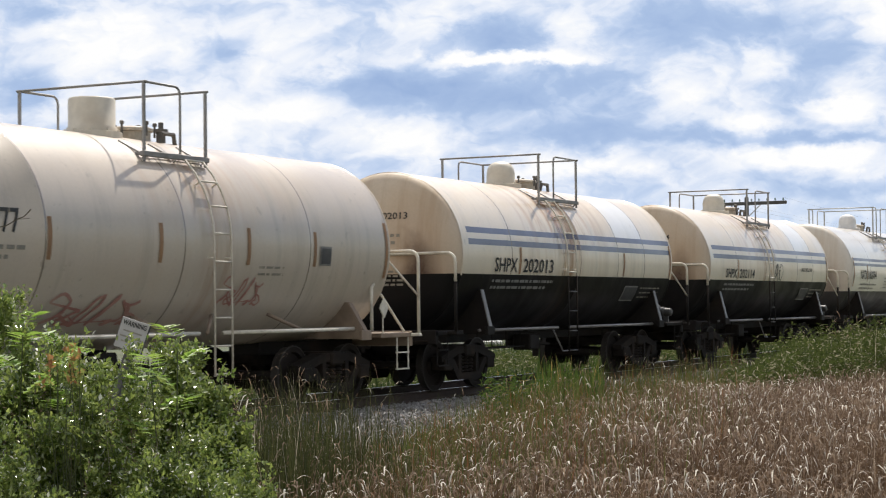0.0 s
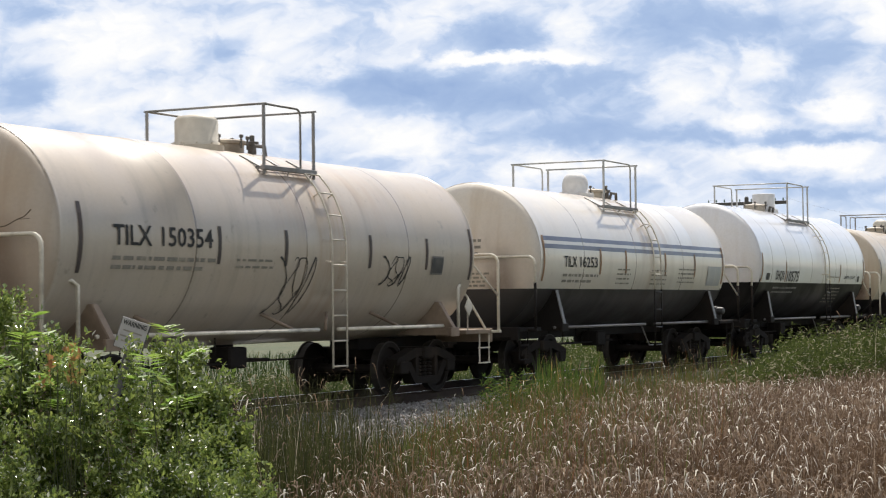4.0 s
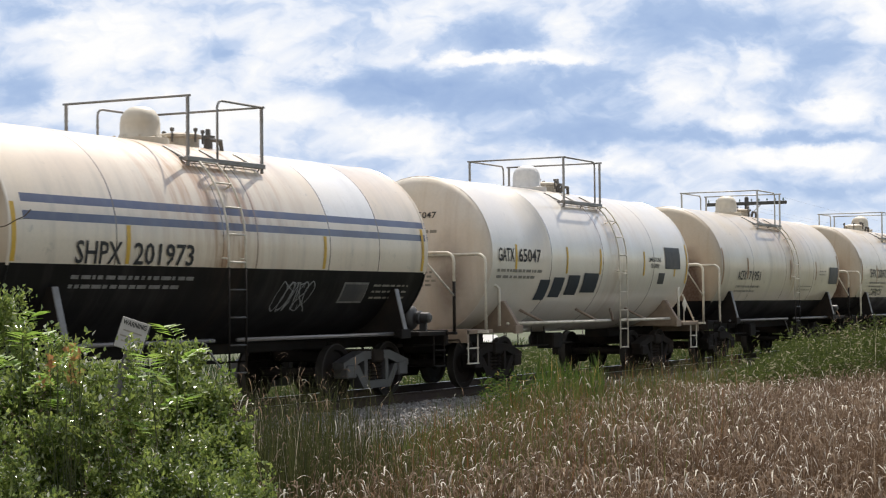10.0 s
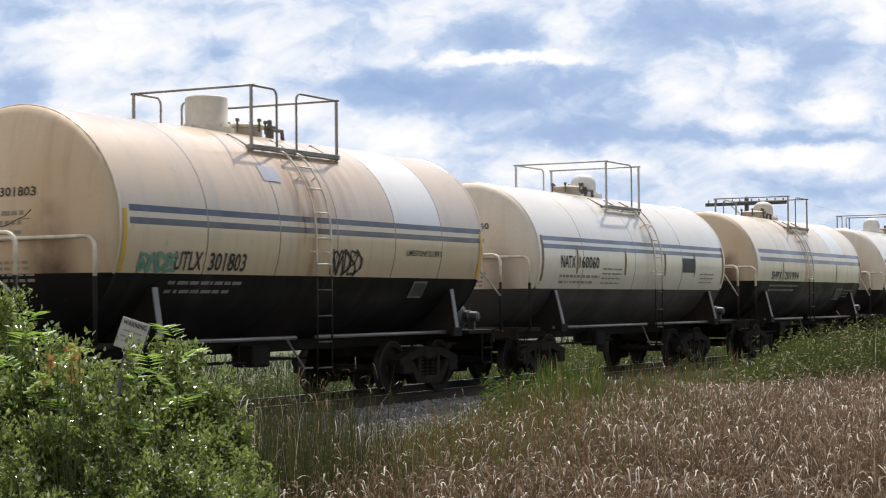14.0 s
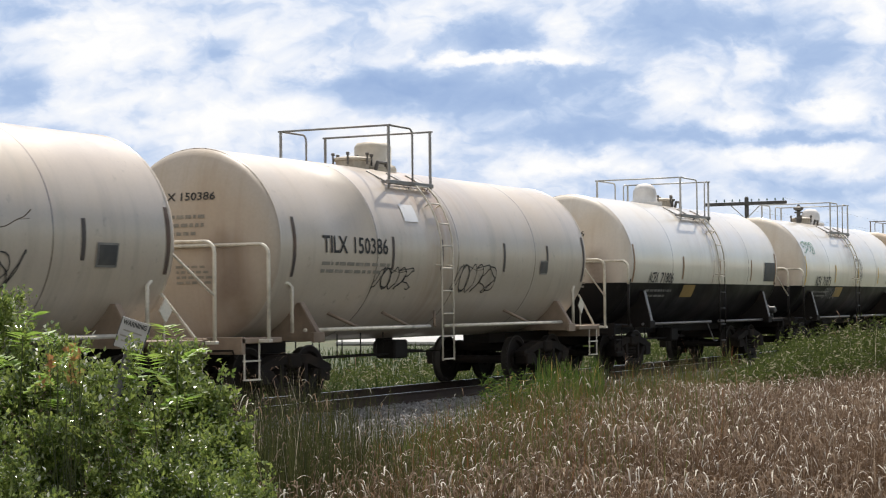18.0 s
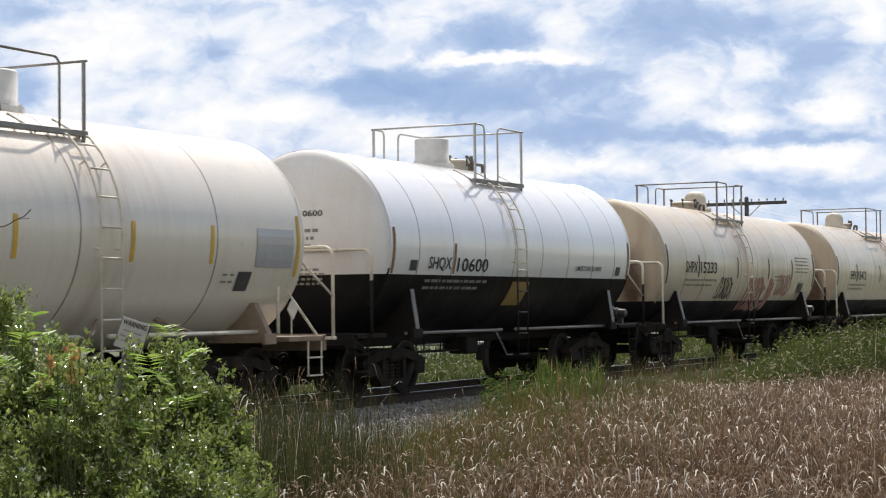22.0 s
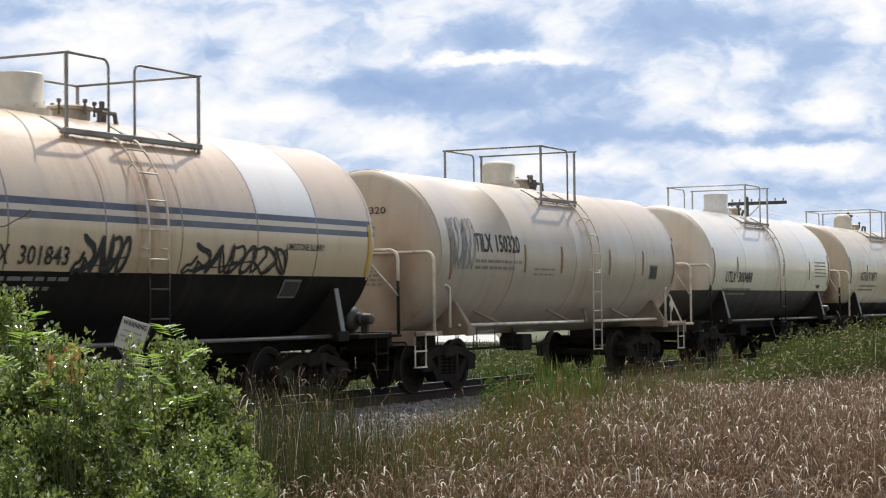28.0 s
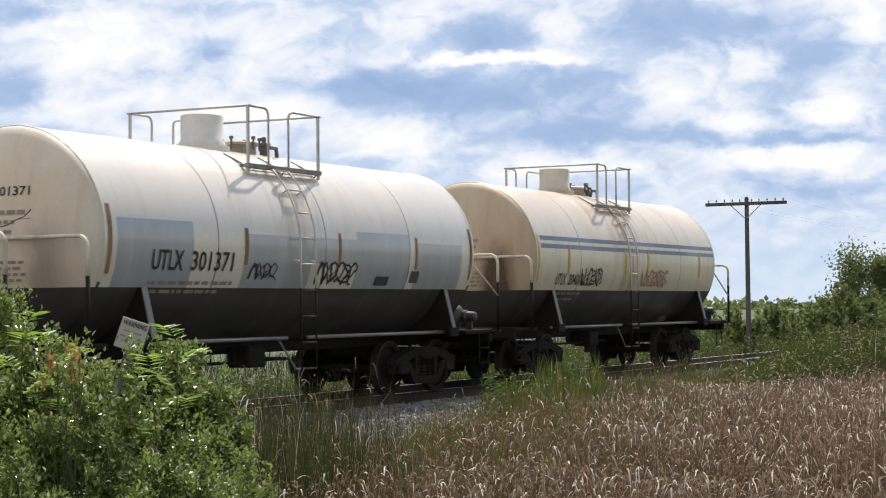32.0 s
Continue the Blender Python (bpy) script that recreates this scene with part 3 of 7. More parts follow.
def scribble(x0, x1, z0, z1, seed, width=0.03, strokes=6):
    """Sprayed lines without meaning: looping strokes side by side."""
    rng = random.Random(seed)
    bm = bmesh.new()
    s0, s1 = skin(z0), skin(z1)
    step = (x1 - x0) / strokes
    prev = None
    for k in range(strokes):
        cx = x0 + step * (k + 0.5)
        ph, fx, fy = rng.uniform(0, 6), rng.choice((1, 2, 1.5)), rng.choice((1, 1, 2, 0.5))
        pts = []
        for i in range(26):
            t = i / 25 * math.tau
            pts.append((cx + step * 0.62 * math.sin(fx * t + ph), (s0 + s1) / 2 + (s1 - s0) * 0.48 * math.cos(fy * t + ph * 0.7) + 0.02 * math.sin(5 * t)))
        for i, (x, s) in enumerate(pts):
            nx, ns = pts[min(i + 1, 25)]
            px, ps = pts[max(i - 1, 0)]
            d = math.hypot(nx - px, ns - ps) or 1
            ox, os = -(ns - ps) / d * width / 2, (nx - px) / d * width / 2
            off = 0.012 + 0.0006 * k
            cur = (bm.verts.new(on_tank(x + ox, s + os, off)), bm.verts.new(on_tank(x - ox, s - os, off)))
            if prev:
                bm.faces.new((prev[0], cur[0], cur[1], prev[1]))
            prev = cur
    return bm


def ladder(car, x, ztop, zlow, mat, zsplit, half=0.22):
    """Side ladder: straight down from mid height, bent over the tank to the platform."""
    y = R + 0.10
    path = [(-y, zlow), (-y, ZC - 0.1)]
    a = 0.0
    while ZC + y * math.sin(a) < ztop - 0.05 and a < 1.2:
        path.append((-y * math.cos(a), ZC + y * math.sin(a)))
        a += 0.16
    path.append((-y * math.cos(a), ztop))
    zcut = zsplit if zsplit else 0.0
    cutlow = [q for q in path if q[1] < zcut]
    if cutlow:
        path_low = [path[0], (-y, zcut)]
        path_up = [(-y, zcut)] + [q for q in path if q[1] >= zcut]
    else:
        path_low, path_up = None, path
    bm = bmesh.new()
    rod(bm, [(x - half, q, z) for q, z in path_up], 0.017, 6)
    lad = part("ladder", bm, mat, car, "welded steel side ladder bent over the tank", True)
    bm = bmesh.new()
    rod(bm, [(x + half, q, z) for q, z in path_up], 0.017, 6)
    part("ladder_rail", bm, mat, lad, "", True)
    if path_low:
        for s in (-half, half):
            bm = bmesh.new()
            rod(bm, [(x + s, q, z) for q, z in path_low], 0.017, 6)
            part("ladder_rail", bm, M_BODY, lad, "", True)
    if "rung_bm" not in _cache:
        bm = bmesh.new()
        rod(bm, [(-half, 0, 0), (half, 0, 0)], 0.015, 5)
        _cache["rung"] = {}
        _cache["rung_bm"] = bm
    for m in (mat, M_RUNG):
        if m.name not in _cache["rung"]:
            _cache["rung"][m.name] = mesh_of(_cache["rung_bm"].copy(), "rung", m, True)
    lens = [math.dist(p, q) for p, q in zip(path, path[1:])]
    total, d = sum(lens), 0.03
    while d < total:
        r, i = d, 0
        while i < len(lens) - 1 and r > lens[i]:
            r -= lens[i]
            i += 1
        f = r / lens[i]
        q = (path[i][0] + (path[i + 1][0] - path[i][0]) * f, path[i][1] + (path[i + 1][1] - path[i][1]) * f)
        hang("rung", _cache["rung"][(M_RUNG if q[1] < zcut else mat).name], lad, pose(x, *q))
        d += 0.40
    # stand-offs that hold the ladder to the tank
    for s in (-half, half):
        for a in (-0.15, 0.55):
            bm = bmesh.new()
            rod(bm, [(x + s, -(R - 0.005) * math.cos(a), ZC + R * math.sin(a)), (x + s, -y * math.cos(a), ZC + y * math.sin(a))], 0.014, 5)
            part("ladder_bracket", bm, mat, lad)


def railing(car, x0, x1, ztop, xgap, mat, wide=1.1):
    """Guard rail round the hatch platform: four corner posts, bent rails beside the ladder gap on both sides."""
    zp = ZC + R - 0.315
    for s in (-1, 1):
        bm = bmesh.new()
        box(bm, x0 - 0.05, x1 + 0.05, s * wide - 0.04, s * wide + 0.04, zp - 0.05, zp + 0.025, 0.008)
        edge = part("platform_edge", bm, M_RAILDK, car, "dark steel edge beam of the top platform")
        bm = bmesh.new()
        y0, y1 = sorted((s * (wide - 0.04), s * 0.62))
        for k in range(9):
            yy = y0 + (y1 - y0) * k / 8
            box(bm, x0, x1, yy - 0.008, yy + 0.008, zp - 0.02, zp + 0.015)
        for k in range(7):
            xx = x0 + (x1 - x0) * k / 6
            box(bm, xx - 0.012, xx + 0.012, y0, y1, zp - 0.035, zp - 0.012)
        part("grating", bm, M_RAILDK, edge)
        for xx in (x0 + 0.06, (x0 + x1) / 2, x1 - 0.06):
            bm = bmesh.new()
            rod(bm, [(xx + 0.05, s * (wide - 0.08), ZC + math.sqrt(R * R - (wide - 0.08) ** 2) - 0.02), (xx, s * wide, zp - 0.05), (xx, s * 0.62, ZC + math.sqrt(R * R - 0.62 ** 2) + 0.01)], 0.02, 5)
            part("platform_bracket", bm, M_RAILDK, edge)
    post = _cache.setdefault(("post", round(ztop, 2), round(zp, 2), mat.name), None)
    if post is None:
        bm = bmesh.new()
        box(bm, -0.021, 0.021, -0.021, 0.021, zp - 0.12, ztop, 0.005)
        post = _cache[("post", round(ztop, 2), round(zp, 2), mat.name)] = mesh_of(bm, "corner_post", mat)
    for x, y in ((x0, -wide), (x0, wide), (x1, -wide), (x1, wide)):
        hang("corner_post", post, car, pose(x, y, 0))
    for x in (x0, x1):                    # rails across the car
        bm = bmesh.new()
        rod(bm, [(x, -wide - 0.05, ztop), (x, wide + 0.05, ztop)], 0.0185, 6)
        part("top_rail", bm, mat, car, "", True)
    g0, g1 = xgap - 0.28, xgap + 0.30
    for y in (-wide, wide):
        if g0 - x0 > 0.25:
            bm = bmesh.new()
            rod(bm, [(x0, y, ztop)] + arc((g0 - 0.12, y, ztop - 0.12), (0, 0, 1), (1, 0, 0), 0.12) + [(g0, y, zp - 0.05)], 0.0185, 6)
            part("bent_rail", bm, mat, car, "", True)
        if x1 - g1 > 0.25:
            bm = bmesh.new()
            rod(bm, [(x1, y, ztop)] + arc((g1 + 0.12, y, ztop - 0.12), (0, 0, 1), (-1, 0, 0), 0.12) + [(g1, y, zp - 0.05)], 0.0185, 6)
            part("bent_rail", bm, mat, car, "", True)


def dome(car, x, style, mat, label):
    """The hatch housing on top of the tank: round bonnet, or a squat drum with a step."""
    top = ZC + R
    bm = bmesh.new()
    if style == "bonnet":
        lathe(bm, [(0.32, -0.10), (0.32, 0.08), (0.30, 0.10), (0.298, 0.26), (0.28, 0.36), (0.235, 0.44), (0.155, 0.495), (0.07, 0.515), (0.02, 0.518)], pose(x, 0, top), 28)
    elif style == "drum":
        lathe(bm, [(0.36, -0.10), (0.36, 0.10), (0.335, 0.12), (0.335, 0.50), (0.32, 0.53), (0.10, 0.545), (0.02, 0.545)], pose(x, 0, top), 28)
    else:
        lathe(bm, [(0.37, -0.10), (0.37, 0.08), (0.34, 0.10), (0.34, 0.42), (0.29, 0.49), (0.10, 0.52), (0.02, 0.52)], pose(x, 0, top), 28)
    d = part("hatch_housing", bm, mat, car, label, True)
    bm = bmesh.new()
    lathe(bm, [(0.43, -0.08), (0.43, 0.035), (0.34, 0.05)], pose(x, 0, top), 28)
    for k in range(10):
        a = k * math.tau / 10
        lathe(bm, [(0.018, 0.03), (0.018, 0.07)], pose(x + 0.395 * math.cos(a), 0.395 * math.sin(a), top), 6)
    part("flange", bm, mat, d)


def fittings(car, x, style, seed):
    """Manway lid with eye bolts, and pipes and valves beside the housing."""
    top = ZC + R
    bm = bmesh.new()
    lathe(bm, [(0.30, -0.12), (0.30, 0.11), (0.34, 0.12), (0.34, 0.16), (0.30, 0.18), (0.06, 0.21), (0.02, 0.21)], pose(x, 0, top), 22)
    mw = part("manway", bm, M_MANWAY if style != "pale" else M_DOME, car, "round manway lid with eye bolts")
    if "bolt" not in _cache:
        bm = bmesh.new()
        lathe(bm, [(0.018, 0.04), (0.018, 0.20), (0.034, 0.21), (0.034, 0.25), (0.01, 0.26)], None, 7)
        _cache["bolt"] = mesh_of(bm, "eye_bolt", M_VALVE)
    for k in range(6):
        a = k * math.tau / 6 + 0.3
        hang("eye_bolt", _cache["bolt"], mw, pose(x + 0.36 * math.cos(a), 0.36 * math.sin(a), top))
    rng = random.Random(seed)
    bm = bmesh.new()
    x2 = x + (-0.62 if style == "valve_left" else 0.62)
    lathe(bm, [(0.07, -0.1), (0.07, 0.12), (0.12, 0.13), (0.12, 0.17), (0.06, 0.18), (0.06, 0.30), (0.13, 0.31), (0.13, 0.35), (0.05, 0.36), (0.15, 0.42), (0.16, 0.48), (0.06, 0.52), (0.03, 0.58)] if style == "valve_left" else [(0.07, -0.1), (0.07, 0.14), (0.11, 0.15), (0.11, 0.2), (0.04, 0.21), (0.04, 0.3), (0.02, 0.31)], pose(x2, -0.1, top), 14)
    part("valve", bm, M_VALVE, car, "dark iron vent valve")
    bm = bmesh.new()
    rod(bm, [(x + 0.2, -0.35, top - 0.08), (x + 0.25, -0.38, top + 0.10), (x + 0.55, -0.38, top + 0.10), (x + 0.62, -0.36, top - 0.1)], 0.035, 7)
    part("pipe", bm, M_VALVE, car)


def car_end(car, x, way, style, mat, pale, stand=0.46, wide=1.60):
    """What stands on one end of the underframe: deck, hand rail, steps, coupler, hose."""
    steel = M_GRAB if style == "sloping" else M_BODY
    bm = bmesh.new()
    box(bm, x - way * 0.15, x + way * 0.95, -1.45, 1.45, 1.02, 1.10, 0.01)
    box(bm, x + way * 0.86, x + way * 0.96, -1.45, 1.45, 0.86, 1.12, 0.01)
    deck = part("end_deck", bm, M_SADDLE if style == "sloping" else steel, car)
    bm = bmesh.new()
    foot = 1.05 if style == "sloping" or way < 0 and pale == "cream" else 1.96
    xs = x + way * stand
    for s in (-1, 1):
        pts = [Vector((xs, s * wide, foot)), Vector((xs, s * wide, 2.34))]
        pts += [Vector((xs, s * (wide - 0.16 * (1 - math.cos(k * 0.314))), 2.34 + 0.16 * math.sin(k * 0.314))) for k in range(1, 6)] + [(xs, 0, 2.50)]
        rod(bm, pts, 0.029, 7)
    part("end_handrail", bm, mat, deck, "bent tube hand rail across the car end", True)
    for s in (-1, 1):
        if foot > 1.5:
            bm = bmesh.new()
            rod(bm, [(xs, s * wide, 1.05), (xs, s * wide, 1.98)], 0.030, 7)
            part("handrail_post", bm, M_BODY, deck, "", True)
        bm = bmesh.new()
        box(bm, xs - 0.05, xs + 0.05, min(s * 1.40, s * (wide + 0.04)), max(s * 1.40, s * (wide + 0.04)), 1.03, 1.08, 0.008)
        part("post_bracket", bm, steel, deck)
    if way > 0:
        bm = bmesh.new()
        rod(bm, [(x - 0.02, -1.50, 2.34), (xs, -wide, 1.72)], 0.020, 6)
        part("end_brace", bm, mat, deck, "thin diagonal brace from tank to hand rail", True)
    for s in (-1, 1):
        bm = bmesh.new()
        for q in (0.45, 0.85):
            rod(bm, [(x + way * q, s * 1.42, 1.05), (x + way * q, s * 1.42, 0.48)], 0.014, 5)
        for z in (0.48, 0.76):
            box(bm, x + way * 0.45, x + way * 0.85, s * 1.42 - 0.03, s * 1.42 + 0.03, z - 0.012, z + 0.012)
        part("sill_step", bm, steel, deck)
    bm = bmesh.new()
    box(bm, x + way * 0.9, x + way * 1.25, -0.10, 0.10, 0.78, 0.96, 0.02)
    prism(bm, [(x + way * 1.22, 0.72), (x + way * 1.42, 0.74), (x + way * 1.44, 1.02), (x + way * 1.22, 1.04)], -0.16, 0.13)
    rod(bm, [(x + way * 0.98, 0.1, 0.9), (x + way * 0.98, -1.30, 0.92), (x + way * 0.98, -1.36, 0.78)], 0.014, 5)
    part("coupler", bm, M_CAST, deck, "cast knuckle coupler with lift bar")
    bm = bmesh.new()
    rod(bm, [(x + way * 0.95, 0.35, 0.85), (x + way * 1.1, 0.33, 0.66), (x + way * 1.3, 0.28, 0.50), (x + way * 1.42, 0.22, 0.52)], 0.028, 6)
    part("air_hose", bm, M_RUBBER, deck, "", True)


def underframe(car, L, style, pale, lx):
    steel = M_GRAB if style == "sloping" else M_BODY
    for a, b, z in ((-0.9, 2.1, 0.78), (L - 2.1, L + 0.9, 0.78)) if style == "sloping" else ((-0.9, L + 0.9, 0.83),):
        bm = bmesh.new()
        box(bm, a, b, -0.30, 0.30, z, 1.06, 0.02)
        part("centre_sill", bm, M_BODY, car)
    zr = 1.08 if style != "sloping" else 1.19
    for s in (-1, 1):
        for a, b in (((0.85, lx - 0.3), (lx + 0.3, L - 0.85)) if s < 0 else ((0.85, L - 0.85),)):
            bm = bmesh.new()
            rod(bm, [(a, s * 1.42, zr), (b, s * 1.42, zr)], 0.032, 7)
            part("side_rail", bm, M_GRAB if style == "sloping" else M_RODDARK, car, "", True)
    zt = 1.62 if style == "sloping" else 1.84
    for x in (0.95, L - 0.95):
        for s in (-1, 1):
            bm = bmesh.new()
            yt = math.sqrt(R * R - (zt - ZC) ** 2)
            y2 = math.sqrt(R * R - (1.25 - ZC) ** 2)
            pts = [(yt - 0.02, zt), (yt + 0.05, zt), (1.60, 1.14), (1.60, 1.02), (0.30, 1.02), (0.30, 1.06), (y2 - 0.02, 1.25)]
            a = [bm.verts.new((x - 0.07, s * y, z)) for y, z in pts]
            b = [bm.verts.new((x + 0.07, s * y, z)) for y, z in pts]
            n = len(pts)
            bm.faces.new(a)
            bm.faces.new(b[::-1])
            for k in range(n):
                bm.faces.new((a[k], b[k], b[(k + 1) % n], a[(k + 1) % n]))
            box(bm, x - 0.16, x + 0.16, s * 1.60 - 0.03, s * 1.60 + 0.03, 1.00, 1.16, 0.008)
            bmesh.ops.recalc_face_normals(bm, faces=bm.faces)
            part("body_bolster", bm, M_SADDLE if style == "sloping" else M_BODY, car, "welded saddle between underframe and tank")
            bm = bmesh.new()       # flat edge strip of the saddle, coloured pale for the light it catches
            top_, low_ = Vector((x, s * (yt + 0.055), zt)), Vector((x, s * 1.615, 1.14))
            d = (low_ - top_).normalized()
            nrm = d.cross(Vector((1, 0, 0)))
            vs = [bm.verts.new(top_ + Vector((e, 0, 0)) + nrm * f) for e in (-0.06, 0.06) for f in (-0.008, 0.008)] + [bm.verts.new(low_ + Vector((e, 0, 0)) + nrm * f) for e in (-0.06, 0.06) for f in (-0.008, 0.008)]
            for q in ((0, 1, 3, 2), (4, 6, 7, 5), (0, 2, 6, 4), (1, 5, 7, 3), (0, 4, 5, 1), (2, 3, 7, 6)):
                bm.faces.new([vs[i] for i in q])
            bmesh.ops.recalc_face_normals(bm, faces=bm.faces)
            part("saddle_flange", bm, M_SADDLE if style == "sloping" else M_FLANGE, car)
    if style == "sloping":
        for x, dx in ((2.6, 0.55), (lx - 1.0, 0.5), (lx - 0.1, -0.55), (L - 2.6, 0.55)):
            for s in (-1, 1):
                bm = bmesh.new()
                rod(bm, [(x - dx, s * 1.12, ZC - math.sqrt(R * R - 1.12 ** 2) + 0.0), (x, s * 1.42, 1.19)], 0.028, 6)
                part("rail_strut", bm, M_SADDLE, car, "", True)
        for x, way in ((0.2, -1), (L - 0.2, 1)):
            bm = bmesh.new()
            rod(bm, [(x - way * 0.25, -1.44, 1.15), (x - way * 0.25, -1.44, 1.86), (x - way * 0.15, -1.42, 1.92), (x + way * 0.1, -1.28, 1.92)], 0.03, 6)
            part("corner_guard", bm, M_GRAB, car, "", True)
    else:
        bm = bmesh.new()
        rod(bm, [(lx - 0.55, -1.42, 1.06), (lx - 0.05, -1.42, 0.6), (lx + 0.2, -1.42, 0.6)], 0.016, 5)
        part("ladder_brace", bm, M_RODDARK, car)
    # brake gear slung below the tank
    bm = bmesh.new()
    box(bm, L * 0.42, L * 0.42 + 0.5, -0.75, -0.35, 0.62, 0.95, 0.03)
    rod(bm, [(L * 0.42 + 0.5, -0.55, 0.75), (L * 0.42 + 1.4, -0.55, 0.72)], 0.03, 6)
    part("brake_rigging", bm, M_BODY, car)
    bm = bmesh.new()
    rod(bm, [(2.0, -0.62, 0.84), (2.3, -0.62, 0.70), (L * 0.42, -0.62, 0.70)], 0.018, 6)
    rod(bm, [(2.0, 0.45, 0.66), (L - 2.0, 0.45, 0.66)], 0.016, 6)
    for q in range(4):
        xx = 2.4 + q * (L * 0.42 - 2.6) / 3
        rod(bm, [(xx, -0.62, 0.70), (xx, -0.62, ZC - math.sqrt(R * R - 0.3844) + 0.02)], 0.012, 5)
        rod(bm, [(xx + 0.4, 0.45, 0.66), (xx + 0.4, 0.45, ZC - math.sqrt(R * R - 0.2025) + 0.02)], 0.012, 5)
    part("brake_pipe", bm, M_BODY, car, "thin air pipes on hangers below the tank")
    bm = bmesh.new()
    lathe(bm, [(0.02, -0.03), (0.16, -0.02), (0.20, 0.0), (0.21, 0.15), (0.16, 0.22), (0.16, 0.36), (0.08, 0.40)], pose(L * 0.5, 0, 0.70), 16)
    box(bm, L * 0.5 - 0.2, L * 0.5 + 0.2, -0.2, 0.2, 1.04, 1.12)
    part("bottom_outlet", bm, M_BODY, car)


def reservoir(car, L):
    """Brake gear on the trailing end deck: air reservoir and the smaller brake cylinder beside it."""
    turn = pose(L + 0.45, 0, 1.34, 90, 0, 0)
    bm = bmesh.new()
    lathe(bm, [(0.02, 0.40), (0.15, 0.42), (0.215, 0.48), (0.22, 0.50), (0.22, 0.98), (0.215, 1.0), (0.15, 1.06), (0.02, 1.08)], turn, 20)
    for q in (0.58, 0.90):
        lathe(bm, [(0.224, q - 0.02), (0.23, q), (0.224, q + 0.02)], turn, 20)
    box(bm, L + 0.36, L + 0.54, -0.95, -0.55, 1.09, 1.2)
    part("air_reservoir", bm, M_TANKRES, car, "dark brake air reservoir on the end deck", True)
    bm = bmesh.new()
    lathe(bm, [(0.02, 1.10), (0.12, 1.11), (0.125, 1.17), (0.10, 1.19), (0.09, 1.34), (0.05, 1.37), (0.02, 1.37)], turn, 16)
    box(bm, L + 0.42, L + 0.48, -1.28, -1.15, 1.09, 1.26)
    part("brake_cylinder", bm, M_TANKRES, car)


def diamond(car, x):
    """Pale placard diamond on its stand at the end of a side rail."""
    bm = bmesh.new()
    pts = [(0, -0.17), (0.15, 0), (0, 0.17), (-0.15, 0)]
    a = [bm.verts.new((x + p, -1.46, 1.52 + q)) for p, q in pts]
    c = [bm.verts.new((x + p, -1.44, 1.52 + q)) for p, q in pts]
    bm.faces.new(a)
    bm.faces.new(c[::-1])
    for k in range(4):
        bm.faces.new((a[k], c[k], c[(k + 1) % 4], a[(k + 1) % 4]))
    bmesh.ops.recalc_face_normals(bm, faces=bm.faces)
    d = part("placard_board", bm, M_GRAB, car, "pale diamond placard board")
    bm = bmesh.new()
    rod(bm, [(x, -1.43, 1.1), (x, -1.43, 1.6)], 0.014, 5)
    part("board_stand", bm, M_GRAB, d)
    bm = bmesh.new()
    rod(bm, [(x - 0.05, -1.42, 1.75), (x + 0.75, -1.42, 1.12)], 0.022, 5)
    part("end_brace", bm, M_GRAB, car)


def tiny(name, bm, mat, parent, label=""):
    """Writing too small to pick apart stays one part."""
    return tagged(part(name, bm, mat, parent, label), kind="stuff")


